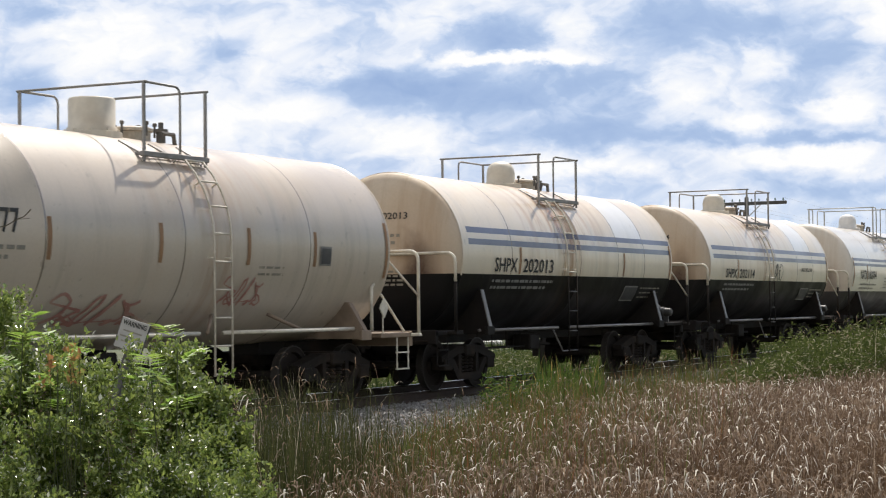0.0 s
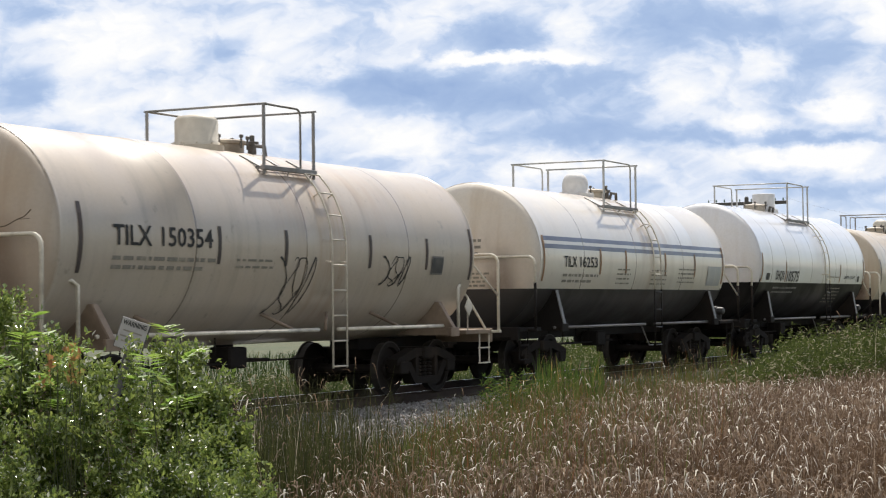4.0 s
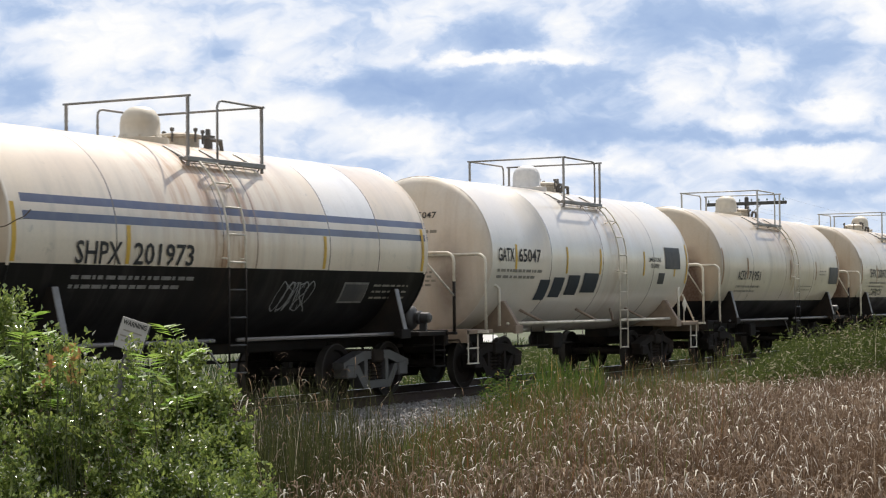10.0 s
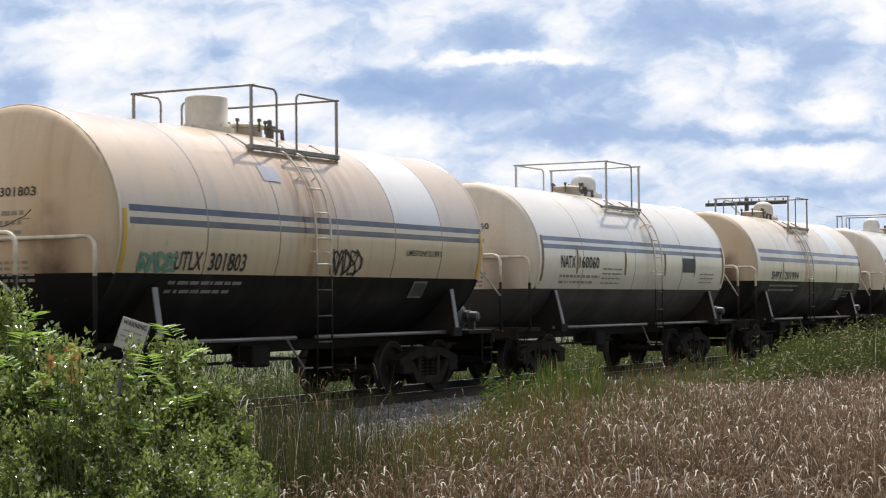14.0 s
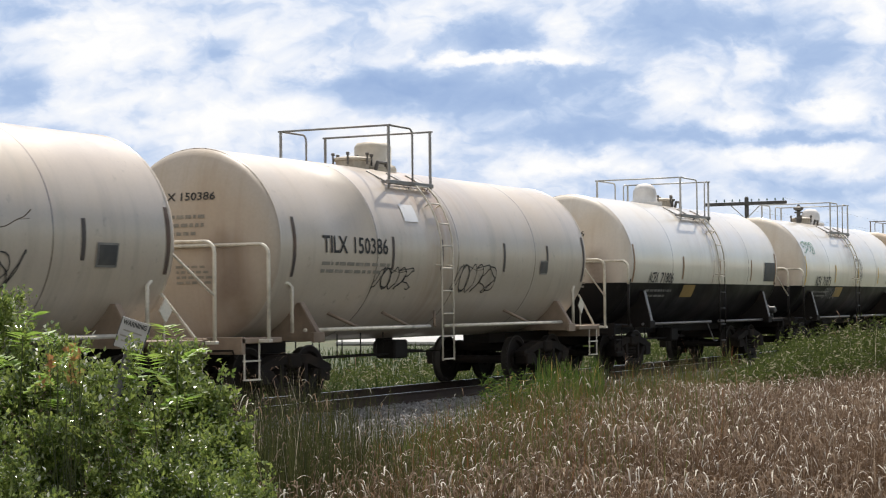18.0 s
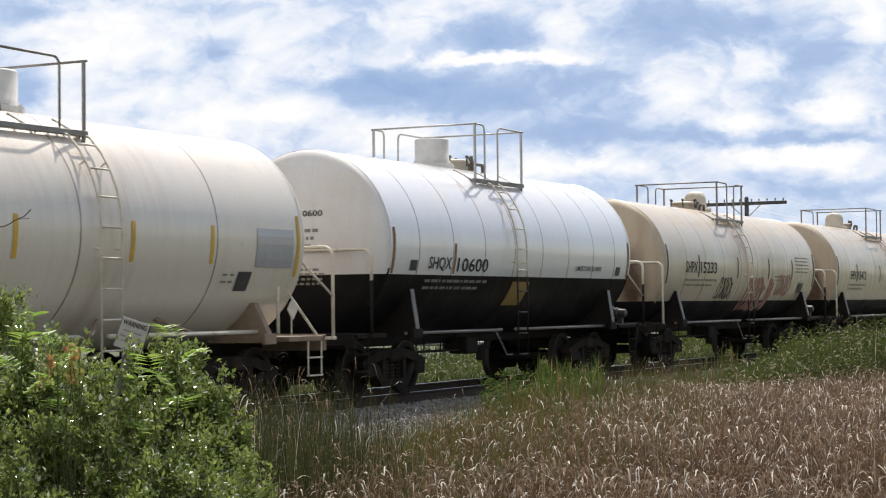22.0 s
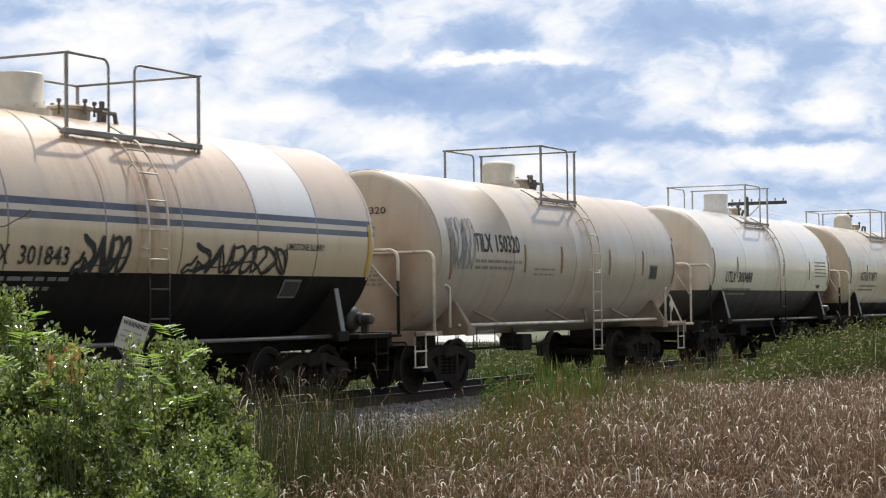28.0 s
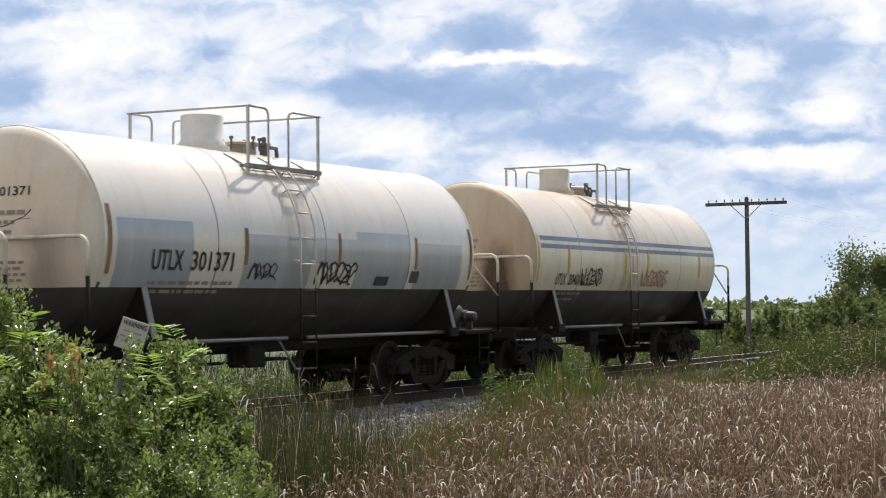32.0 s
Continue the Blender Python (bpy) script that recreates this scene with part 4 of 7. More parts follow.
def tank_car(front, length, colour, mark, mx, mz, zsplit=0.0, stripes=(), bands=(), seams=3, style="saddle", hatch="bonnet", hx=0.0, mw=-0.9, fit="plain",
             rail=(4.6, 6.5, 4.65), lx=5.0, railmat=None, lad=None, refl="rust", rx=(), panels=(), extra=(), label="", endtext="", size=(1.535, 2.50), belly=None, trucks="black"):
    """One tank car. x = 0 is the rim of its leading end, which faces -x; size: tank radius and height of its axis."""
    global R, ZC
    R, ZC = size
    L = length - 0.10
    i = len(CARS)
    car = new("tank_car")
    tagged(car, label, "tank car", "tank cars of the freight train")
    CARS.append((car, front - 0.17 - 1.3 * (R - 1.535)))
    top = PAINT[colour]
    sm = [L * (k + 1) / (seams + 1) for k in range(seams)] if isinstance(seams, int) else list(seams)
    tank_shell(car, L, top, belly, zsplit, stripes, bands, sm, "", lx)
    underframe(car, L, style, colour, lx)
    truck(car, 1.05, trucks)
    truck(car, L - 1.05, trucks)
    grab = M_GRAB
    car_end(car, 0.0, -1, style, grab, colour, wide=1.50 if colour == "white" or "thin blue" in label else 1.60)
    car_end(car, L, 1, style, grab, colour, 0.95, 1.58)
    if style == "sloping":
        diamond(car, L - 0.05)
    else:
        reservoir(car, L)
    mid = L / 2
    dome(car, mid + hx, hatch, M_DOMEW if colour in ("white", "ivory") else M_DOME, "")
    fittings(car, mid + hx + mw, fit, i)
    railing(car, rail[0], rail[1], rail[2], lx, railmat or M_GALV)
    ladder(car, lx, ZC + R - 0.295, 0.58, lad or M_LADL, zsplit)
    words = mark.split()
    if len(words) == 2:
        part("lettering", letters(words[0], mx[0], mx[0] + 0.37 * (mx[1] - mx[0]), mz[0], mz[1]), M_STENCIL, car, "black stencilled lettering")
        part("lettering", letters(words[1], mx[1] - 0.53 * (mx[1] - mx[0]), mx[1], mz[0], mz[1]), M_STENCIL, car, "black stencilled number")
    else:
        part("lettering", letters(mark, mx[0], mx[1], mz[0], mz[1]), M_STENCIL, car, "black stencilled number")
    if endtext:
        zt = 3.20 if "rings" in label or style == "sloping" else 2.93 if words[0] == "GATX" else 3.14 if words[0] == "SHPX" else 3.06
        full = words[0] + " " + endtext
        part("end_lettering", end_letters(full, 0.053 * len(full), -0.053 * len(full), zt, zt + 0.125), M_STENCIL, car)
    # small stencilled lines below the mark
    below = mz[0] - 0.17
    dark = zsplit and below < zsplit
    tiny("small_print", bars([(mx[0], mx[1] + 0.1, below, 0.055), (mx[0], mx[1] - 0.2, below - 0.12, 0.055)], i), M_STENCILW if dark else M_FAINT, car, "rows of small worn stencil marks")
    tiny("end_print", end_bars(i, 2.95 if "rings" in label or style == "sloping" else 2.84), M_FAINT, car)
    rm = {"rust": M_REFLB, "yellow": M_REFLY, "dark": M_REFLD}[refl]
    for x in (rx or (0.10, L * 0.27, L * 0.40, L * 0.62, L * 0.80, L - 0.16)):
        if mx[0] - 0.1 < x < mx[1] + 0.1:
            x = mx[0] + 0.42 * (mx[1] - mx[0]) - 0.04
        if any(q[0] == "word" and q[2] - 0.1 < x < q[3] + 0.1 for q in extra):
            continue
        x = min(x, L - 0.13)
        zz = 2.42 if zsplit < 2.0 or not zsplit else 2.36
        up, down = (0.52, 0.40) if x < 0.4 or x > L - 0.3 else (0.30, 0.24)
        part("reflector", patch(x, x + 0.085, max(zz - down, zsplit + 0.02), zz + up, 0.009, 6), rm, car)
    for q in panels:
        x0, x1, z0, z1, kind = q
        m = {"dark": M_PANEL, "grey": M_GREYPATCH, "white": M_FRESH, "faint": M_FAINT, "yellow": M_SHADEDY, "frame": M_STENCILW, "rust": M_REFLB, "teal": M_SPRAYT}[kind]
        if kind == "faint":
            tiny("data_panel", bars([(x0, x1, z1 - 0.05 - k * 0.10, 0.035) for k in range(max(1, int((z1 - z0) / 0.10)))], i + 50), m, car)
        elif kind == "frame":
            part("placard_holder", patch(x0, x1, z0, z1, 0.016, 3, 0.0), M_STENCILW, car)
            part("placard", patch(x0 + 0.035, x1 - 0.035, z0 + 0.03, z1 - 0.03, 0.024, 3, 0.0), M_PANEL, car)
        else:
            part("data_panel", patch(x0, x1, z0, z1, 0.012, 5), m, car)
            if kind == "dark":
                tiny("panel_print", bars([(x0 + 0.08, x1 - 0.08, z1 - 0.09 - k * 0.085, 0.028) for k in range(max(1, int((z1 - z0 - 0.1) / 0.085)))], i + 90), M_FAINT, car)
    for q in extra:
        kind = q[0]
        if kind == "word":
            part("lettering", letters(q[1], *q[2:6]), M_STENCIL, car)
        else:
            m = {"black": M_SPRAY, "red": M_SPRAYR, "white": M_SPRAYW, "green": M_SPRAYG}[kind]
            part("graffiti", scribble(*q[1:5], seed=i * 7 + 3, width=q[5], strokes=q[6]), m, car, kind + " sprayed scrawl")
    return car


def end_bars(seed, z0):
    """Small print on the leading end: two or three lines below the mark, and a block low down."""
    rng = random.Random(seed + 500)
    bm = bmesh.new()
    for z, w, ya, h in ((z0, 0.72, 0.30, 0.028), (z0 - 0.13, 0.66, 0.30, 0.028), (z0 - 0.26, 0.45, 0.22, 0.026)) + tuple((2.18 - 0.08 * k, 0.55, 0.10, 0.020) for k in range(4)):
        y = ya
        while y > ya - w:
            d = rng.uniform(0.05, 0.14)
            vs = []
            for yy, zz in ((y, z - h), (y - d, z - h), (y - d, z + h), (y, z + h)):
                vs.append(bm.verts.new((-dish(yy, zz) - 0.010, yy, zz)))
            bm.faces.new(vs)
            y -= d + 0.035
    return bm


# liveries seen along the train
def shp(L):
    return dict(colour="pale", zsplit=2.13, stripes=((2.89, 3.0, 0.25, L - 0.05, 2), (2.67, 2.78, 0.25, L - 0.05, 2)), bands=((7.6, 9.2, 3.0, 9, 4),), seams=(2.1, 4.6, 5.5, 7.6, 9.2),
                hatch="bonnet", hx=-0.6, mw=1.0, rail=(4.35, 6.3, 4.62), lx=4.8, railmat=M_RAILDK, refl="rust", rx=(3.0, 7.9, L - 0.14), panels=((8.2, 9.0, 1.62, 1.95, "frame"), (9.2, 10.4, 1.55, 1.95, "faint")),
                label="cream tank car, black belly, blue stripes, rust streaks")


def natx(L):
    return dict(colour="ivory", zsplit=1.87, stripes=((2.84, 2.93, 0.2, L - 0.05, 2), (2.68, 2.77, 0.2, L - 0.05, 2)), seams=(2.2, 5.2, 8.3), hatch="bonnet", hx=-0.4, mw=1.0, rail=(4.4, 6.35, 4.73), lx=5.15,
                refl="rust", belly=M_DUSTY, panels=((4.1, 4.9, 1.95, 2.35, "faint"), (6.2, 7.2, 1.95, 2.35, "faint"), (8.0, 9.2, 1.95, 2.4, "faint"), (10.1, 11.1, 1.98, 2.45, "grey")), label="white tank car with black belly and thin blue stripes")


def tan(L):
    return dict(colour="tan", zsplit=2.03, stripes=((2.85, 2.94, 0.2, L - 0.05, 3), (2.68, 2.77, 0.2, L - 0.05, 3)), bands=((7.5, 9.2, 2.94, 9, 4),), seams=(2.0, 3.9, 5.6, 7.5, 9.2), hatch="drum", hx=-1.0, mw=1.05,
                rail=(4.0, 6.55, 4.94), lx=5.0, railmat=M_RAILDK, refl="yellow", rx=(0.05, L - 0.12), panels=((8.4, 8.9, 1.7, 1.98, "frame"),), size=(1.67, 2.66), label="tan tank car, black belly, dark twin stripes, white patch")


def tilx(L, lx):
    return dict(colour="beige", style="sloping", seams=(L * 0.25, L * 0.5, L * 0.78), hatch="squat", hx=0.1, mw=0.8, rail=(lx - 1.35, lx + 0.12, 4.69), lx=lx, railmat=M_RAILDK, refl="dark",
                rx=(0.35, 3.5, 5.3, 7.9, 9.9, L - 0.15), panels=((L - 1.75, L - 1.3, 2.1, 2.42, "frame"), (4.0, 5.0, 2.0, 2.3, "faint")), label="beige frameless tank car with pale side rails")


def acfx(L):
    return dict(colour="ivory", zsplit=2.02, seams=(2.6, 5.6, 8.4), hatch="bonnet", hx=0.55, mw=-1.1, fit="valve_left", rail=(4.4, 6.5, 4.64), lx=5.1, refl="rust", rx=(0.05, 3.3, 6.0, 8.6, L - 0.1),
                panels=((9.8, 10.75, 2.12, 2.62, "dark"), (3.55, 4.4, 1.7, 1.99, "yellow")), label="white tank car with black belly, sprayed scrawls")


def shqx(L):
    return dict(colour="white", zsplit=2.09, seams=(1.0, 2.3, 3.6, 4.9, 6.2, 7.5, 8.8, 10.0), hatch="drum", hx=-0.8, mw=0.9, rail=(4.3, 6.4, 5.0), lx=5.0, refl="rust", rx=(0.05, 2.7, 8.0, L - 0.1),
                panels=((0.5, 0.8, 2.16, 2.34, "dark"), (10.1, 10.35, 2.16, 2.34, "dark"), (7.0, 8.4, 1.5, 2.0, "faint")), size=(1.64, 2.61), label="clean white tank car with glossy black belly")


def shp15(L):
    return dict(colour="cream", zsplit=1.60, seams=(1.4, 2.8, 4.2, 5.6, 7.0, 8.4, 9.8, 11.2), hatch="bonnet", hx=0.2, mw=-0.95, rail=(5.0, 7.05, 4.68), lx=6.0, railmat=M_RAILDK, refl="dark",
                rx=(0.05, 3.5, 5.3, 8.0, 10.2, L - 0.12), panels=((11.0, 11.5, 1.8, 2.1, "frame"), (8.6, 9.6, 2.0, 2.3, "faint"), (10.6, 11.9, 2.3, 2.85, "faint")), label="cream tank car of many rings, dark underside, rusty ends")


# the train, leading car first
tank_car(15.11, 11.95, mark="377", mx=(1.97, 2.50), mz=(2.49, 2.80), **{**tilx(11.95, 6.76), "rail": (5.62, 7.11, 4.71), "hatch": "drum", "hx": -0.05, "mw": 0.9, "refl": "rust", "rx": (0.35, 3.02, 5.37, 7.55, 9.42, 11.8), "panels": ((9.6, 9.95, 2.2, 2.5, "frame"), (7.9, 8.6, 2.0, 2.2, "faint")), "label": "dirty beige frameless tank car with pale side rails"},
         extra=(("red", 3.4, 5.4, 1.35, 1.75, 0.05, 6), ("red", 7.1, 8.2, 1.6, 2.0, 0.03, 6)))
tank_car(29.75, 11.05, mark="SHPX 202013", mx=(1.34, 4.07), mz=(2.18, 2.45), endtext="202013", **shp(11.05))
tank_car(43.56, 10.91, mark="SHPX 202114", mx=(1.19, 3.58), mz=(2.19, 2.42), endtext="202114", **shp(10.91), extra=(("word", "LIMESTONE SLURRY", 7.95, 9.1, 2.42, 2.52), ("black", 5.4, 6.1, 2.15, 2.6, 0.02, 3)))
tank_car(57.39, 11.45, mark="NATX 160094", mx=(0.98, 2.98), mz=(2.26, 2.54), endtext="160094", **natx(11.45))
tank_car(71.47, 11.14, mark="SHPX 201983", mx=(1.36, 3.76), mz=(2.17, 2.45), endtext="201983", **{**shp(11.14), "hx": 0.4, "mw": -1.05, "lx": 6.3, "rail": (4.6, 6.6, 4.62), "fit": "pale"}, extra=(("word", "LIMESTONE SLURRY", 7.75, 8.9, 2.42, 2.53), ("white", 4.0, 4.6, 1.5, 2.05, 0.03, 3)))
tank_car(85.42, 11.87, mark="TILX 150354", mx=(1.06, 3.36), mz=(2.4, 2.67), endtext="150354", **{**tilx(11.87, 6.75), "hx": -0.7}, extra=(("black", 5.2, 6.2, 1.45, 2.35, 0.02, 4), ("black", 8.4, 9.3, 1.9, 2.4, 0.02, 4)))
tank_car(100.25, 11.47, mark="TILX 16253", mx=(1.14, 2.92), mz=(2.32, 2.54), **{**natx(11.47), "bands": ((7.4, 9.2, 2.95, 9, 4),), "hx": -0.3, "lx": 6.3, "label": "pale tank car, black belly, blue stripes, rust runs"})
tank_car(114.6, 11.03, mark="SHQX 10575", mx=(1.37, 3.57), mz=(2.12, 2.42), endtext="10575", **{**shqx(11.03), "lx": 6.2, "hx": 0.1, "mw": -0.85, "panels": ((0.5, 0.8, 2.16, 2.34, "dark"), (10.1, 10.35, 2.16, 2.34, "dark"), (7.0, 8.4, 1.5, 2.0, "faint"), (6.6, 7.9, 2.18, 2.34, "faint"))}, extra=(("word", "LIMESTONE SLURRY", 8.5, 9.8, 2.24, 2.34),))
tank_car(128.02, 12.61, mark="SHPX 15347", mx=(1.66, 3.99), mz=(2.27, 2.56), endtext="15347", **shp15(12.61))
tank_car(143.13, 11.23, mark="ACFX 71936", mx=(0.95, 2.59), mz=(2.06, 2.31), endtext="71936", **{**acfx(11.23), "colour": "white"}, extra=(("black", 3.1, 4.4, 2.05, 2.45, 0.025, 6), ("black", 6.1, 6.9, 2.05, 2.35, 0.025, 4)))
tank_car(157.37, 10.86, mark="UTLX 301840", mx=(1.33, 3.16), mz=(2.14, 2.39), endtext="301840", **tan(10.86))
tank_car(170.9, 10.87, mark="GATX 4950", mx=(0.97, 2.84), mz=(2.27, 2.55), endtext="4950", **{**shp(10.87), "zsplit": 1.93, "stripes": ((2.84, 2.95, 0.2, 10.8, 2), (2.66, 2.77, 0.2, 10.8, 2)), "refl": "yellow", "rx": (0.02, 2.95, 7.0, 10.6), "rail": (4.2, 5.6, 4.64), "lx": 4.9, "hx": 0.0, "mw": -0.95,
         "panels": ((7.9, 8.8, 1.97, 2.4, "faint"), (9.0, 9.35, 1.97, 2.2, "dark"), (5.9, 7.4, 1.98, 2.1, "faint")), "label": "cream tank car, black belly, yellow reflectors, blue stripes"})
tank_car(184.64, 10.99, mark="SHPX 201973", mx=(1.26, 3.87), mz=(2.14, 2.44), endtext="201973", **{**shp(10.99), "refl": "yellow", "rx": (0.02, 2.6, 7.4, 10.7), "hx": -0.75, "trucks": "grey"}, extra=(("white", 6.3, 7.3, 1.5, 1.95, 0.02, 5),))
tank_car(198.2, 10.97, mark="GATX 65047", mx=(0.23, 2.19), mz=(2.38, 2.64), endtext="65047", **{**tilx(10.97, 6.39), "colour": "ivory", "hatch": "bonnet", "hx": -0.5, "refl": "yellow", "rail": (4.4, 6.4, 4.65),
         "panels": ((2.3, 2.8, 1.65, 2.05, "teal"), (2.95, 3.5, 1.7, 2.1, "teal"), (3.7, 4.3, 1.75, 2.15, "teal"), (4.5, 5.3, 1.8, 2.2, "teal"), (9.3, 10.3, 2.35, 2.85, "dark"), (8.9, 9.3, 2.0, 2.25, "dark")),
         "label": "off-white frameless tank car with dark sprayed panels"}, extra=(("word", "LIMESTONE", 8.2, 9.0, 2.5, 2.6), ("word", "SLURRY", 8.35, 8.9, 2.36, 2.46)))
tank_car(211.67, 11.3, mark="ACFX 71951", mx=(1.29, 3.23), mz=(2.14, 2.38), endtext="71951", **{**acfx(11.3), "colour": "cream", "zsplit": 1.6, "lx": 6.3, "hx": -0.6, "mw": 1.0, "fit": "plain", "panels": ((10.1, 11.05, 2.08, 2.58, "dark"), (7.0, 8.3, 1.75, 2.05, "faint"), (9.0, 9.7, 2.2, 2.5, "faint")), "label": "cream tank car with dark underside and data panel"})
tank_car(225.68, 11.02, mark="SHPX 200975", mx=(1.1, 3.29), mz=(2.32, 2.6), endtext="200975", **{**acfx(11.02), "colour": "cream", "zsplit": 1.68, "lx": 6.37, "hx": 0.45, "mw": -0.9, "fit": "pale", "rail": (4.6, 6.6, 4.61), "panels": ((9.2, 10.1, 1.9, 2.4, "dark"), (3.6, 5.3, 1.95, 2.25, "faint")),
         "label": "cream tank car, dark underside, rust streaked end"}, extra=(("black", 1.3, 3.0, 1.75, 1.95, 0.02, 6), ("red", 7.9, 8.9, 1.9, 2.2, 0.02, 5)))
tank_car(239.11, 11.12, mark="ACFX 75750", mx=(1.22, 2.92), mz=(2.06, 2.32), endtext="75750", **acfx(11.12))
tank_car(253.23, 10.92, mark="UTLX 301803", mx=(1.27, 3.04), mz=(2.08, 2.34), endtext="301803", **{**tan(10.92), "panels": ((3.75, 4.25, 3.45, 3.68, "grey"), (8.4, 8.9, 1.7, 1.98, "frame"))}, extra=(("black", 5.5, 6.4, 2.06, 2.45, 0.035, 5), ("word", "LIMESTONE SLURRY", 7.9, 9.2, 2.4, 2.5), ("green", 0.5, 1.3, 2.06, 2.3, 0.05, 4)))
tank_car(266.78, 11.53, mark="NATX 160060", mx=(1.03, 3.06), mz=(2.3, 2.55), endtext="160060", **{**natx(11.53), "lx": 6.42, "hx": 0.2, "mw": -0.95, "rail": (4.6, 6.6, 4.72), "panels": ((3.3, 4.4, 1.95, 2.35, "faint"), (8.3, 9.2, 2.28, 2.62, "dark"), (9.6, 10.6, 1.98, 2.3, "faint"))})
tank_car(281.06, 10.98, mark="SHPX 201994", mx=(1.23, 3.84), mz=(2.18, 2.4), **{**shp(10.98), "hx": 0.05, "mw": -1.05})
tank_car(295.18, 11.04, mark="GATX 4960", mx=(1.18, 3.04), mz=(2.29, 2.56), endtext="4960", **{**shp(11.04), "colour": "ivory", "zsplit": 1.93, "stripes": ((2.84, 2.95, 0.2, 11.0, 2), (2.66, 2.77, 0.2, 11.0, 2)), "refl": "yellow", "rx": (0.05, 2.0, 3.3, 6.6, 8.6, 10.8), "rail": (3.9, 5.6, 4.64), "lx": 4.85, "hx": -1.0,
         "panels": ((7.3, 8.4, 2.0, 2.35, "faint"), (9.0, 9.4, 1.98, 2.22, "dark"), (9.9, 10.8, 2.1, 2.5, "faint")), "label": "off-white tank car, black belly, blue stripes, yellow reflectors"}, extra=(("word", "LIMESTONE SLURRY", 7.0, 8.5, 2.5, 2.6), ("black", 0.4, 0.95, 2.1, 2.55, 0.05, 2)))
tank_car(308.93, 11.97, mark="TILX 150329", mx=(1.01, 2.99), mz=(2.52, 2.8), endtext="150329", **{**tilx(11.97, 5.3), "rail": (4.2, 5.75, 4.69), "hx": -0.35, "mw": -0.75}, extra=(("black", 7.2, 8.8, 1.75, 2.3, 0.02, 6), ("black", 5.9, 6.4, 1.75, 2.0, 0.02, 2)))
tank_car(323.6, 11.99, mark="TILX 150386", mx=(1.22, 3.34), mz=(2.41, 2.68), endtext="150386", **{**tilx(11.99, 5.35), "rail": (4.2, 5.75, 4.69), "hx": -0.35, "mw": -0.75, "panels": ((9.6, 9.95, 2.15, 2.42, "frame"), (4.1, 4.6, 3.0, 3.3, "white"))}, extra=(("black", 3.0, 4.3, 1.85, 2.2, 0.02, 5), ("black", 5.9, 7.6, 1.8, 2.3, 0.02, 6)))
tank_car(338.24, 10.99, mark="ACFX 71806", mx=(1.09, 2.72), mz=(2.02, 2.27), endtext="71806", **{**acfx(10.99), "lx": 5.9, "hx": -0.6, "mw": 1.0, "fit": "plain"})
tank_car(352.01, 11.16, mark="ACFX 71873", mx=(1.19, 2.83), mz=(2.02, 2.3), endtext="", **{**acfx(11.16), "colour": "ivory", "lx": 5.55, "refl": "yellow", "label": "cream tank car, black belly, sprayed scrawls, yellow reflectors"}, extra=(("black", 5.75, 6.5, 2.1, 2.9, 0.026, 4), ("green", 0.2, 1.3, 2.95, 3.3, 0.03, 4), ("white", 2.5, 3.8, 1.65, 1.95, 0.02, 6)))
tank_car(365.97, 10.93, mark="SHPX 201818", mx=(1.23, 3.63), mz=(2.16, 2.41), endtext="201818", **{**shp(10.93), "hx": 0.5, "mw": -1.05, "rail": (4.4, 6.4, 4.62)}, extra=(("word", "LIMESTONE SLURRY", 7.7, 8.8, 2.4, 2.5),))
tank_car(379.91, 10.98, mark="TILX 16295", mx=(1.14, 3.07), mz=(2.15, 2.4), endtext="16295", **{**tilx(10.98, 6.0), "colour": "ivory", "refl": "yellow", "hatch": "drum", "hx": 0.25, "mw": -0.9, "rail": (4.3, 6.22, 4.84), "size": (1.62, 2.58), "rx": (0.35, 4.2, 6.55, 8.4, 10.7), "panels": ((9.6, 10.6, 2.15, 2.72, "grey"), (9.2, 9.55, 1.8, 2.08, "dark"), (8.8, 9.1, 1.85, 2.08, "faint")), "label": "off-white frameless tank car with yellow reflectors"})
tank_car(393.61, 10.99, mark="SHQX 10600", mx=(1.38, 3.75), mz=(2.16, 2.41), endtext="10600", **{**shqx(10.99), "panels": ((0.7, 0.95, 2.16, 2.34, "dark"), (10.1, 10.35, 2.16, 2.34, "dark"), (5.0, 5.8, 1.55, 2.0, "yellow"))}, extra=(("word", "LIMESTONE SLURRY", 7.9, 9.3, 2.24, 2.34),))
tank_car(406.99, 12.63, mark="SHPX 15233", mx=(1.32, 3.63), mz=(2.28, 2.56), endtext="15233", **{**shp15(12.63), "lx": 6.1}, extra=(("black", 4.0, 5.2, 1.65, 2.2, 0.03, 6), ("red", 6.4, 8.6, 1.35, 2.2, 0.11, 8), ("red", 9.0, 10.2, 1.75, 2.3, 0.05, 5)))
tank_car(422.15, 12.73, mark="SHPX 15412", mx=(1.5, 3.49), mz=(2.24, 2.51), endtext="15412", **{**shp15(12.73), "lx": 7.04, "hx": -0.9, "mw": 0.95, "rail": (5.3, 7.3, 4.66), "panels": ((7.5, 8.1, 1.95, 2.2, "yellow"), (8.3, 9.3, 1.95, 2.2, "faint"), (11.2, 11.6, 1.8, 2.05, "frame"), (10.6, 11.9, 2.25, 2.9, "faint"))})
tank_car(437.41, 12.52, mark="SHPX 15400", mx=(1.57, 3.96), mz=(2.22, 2.48), endtext="15400", **{**shp15(12.52), "panels": ((10.6, 11.7, 2.1, 2.55, "dark"), (9.0, 9.5, 1.75, 2.05, "frame"), (7.2, 8.2, 2.0, 2.25, "faint"))})
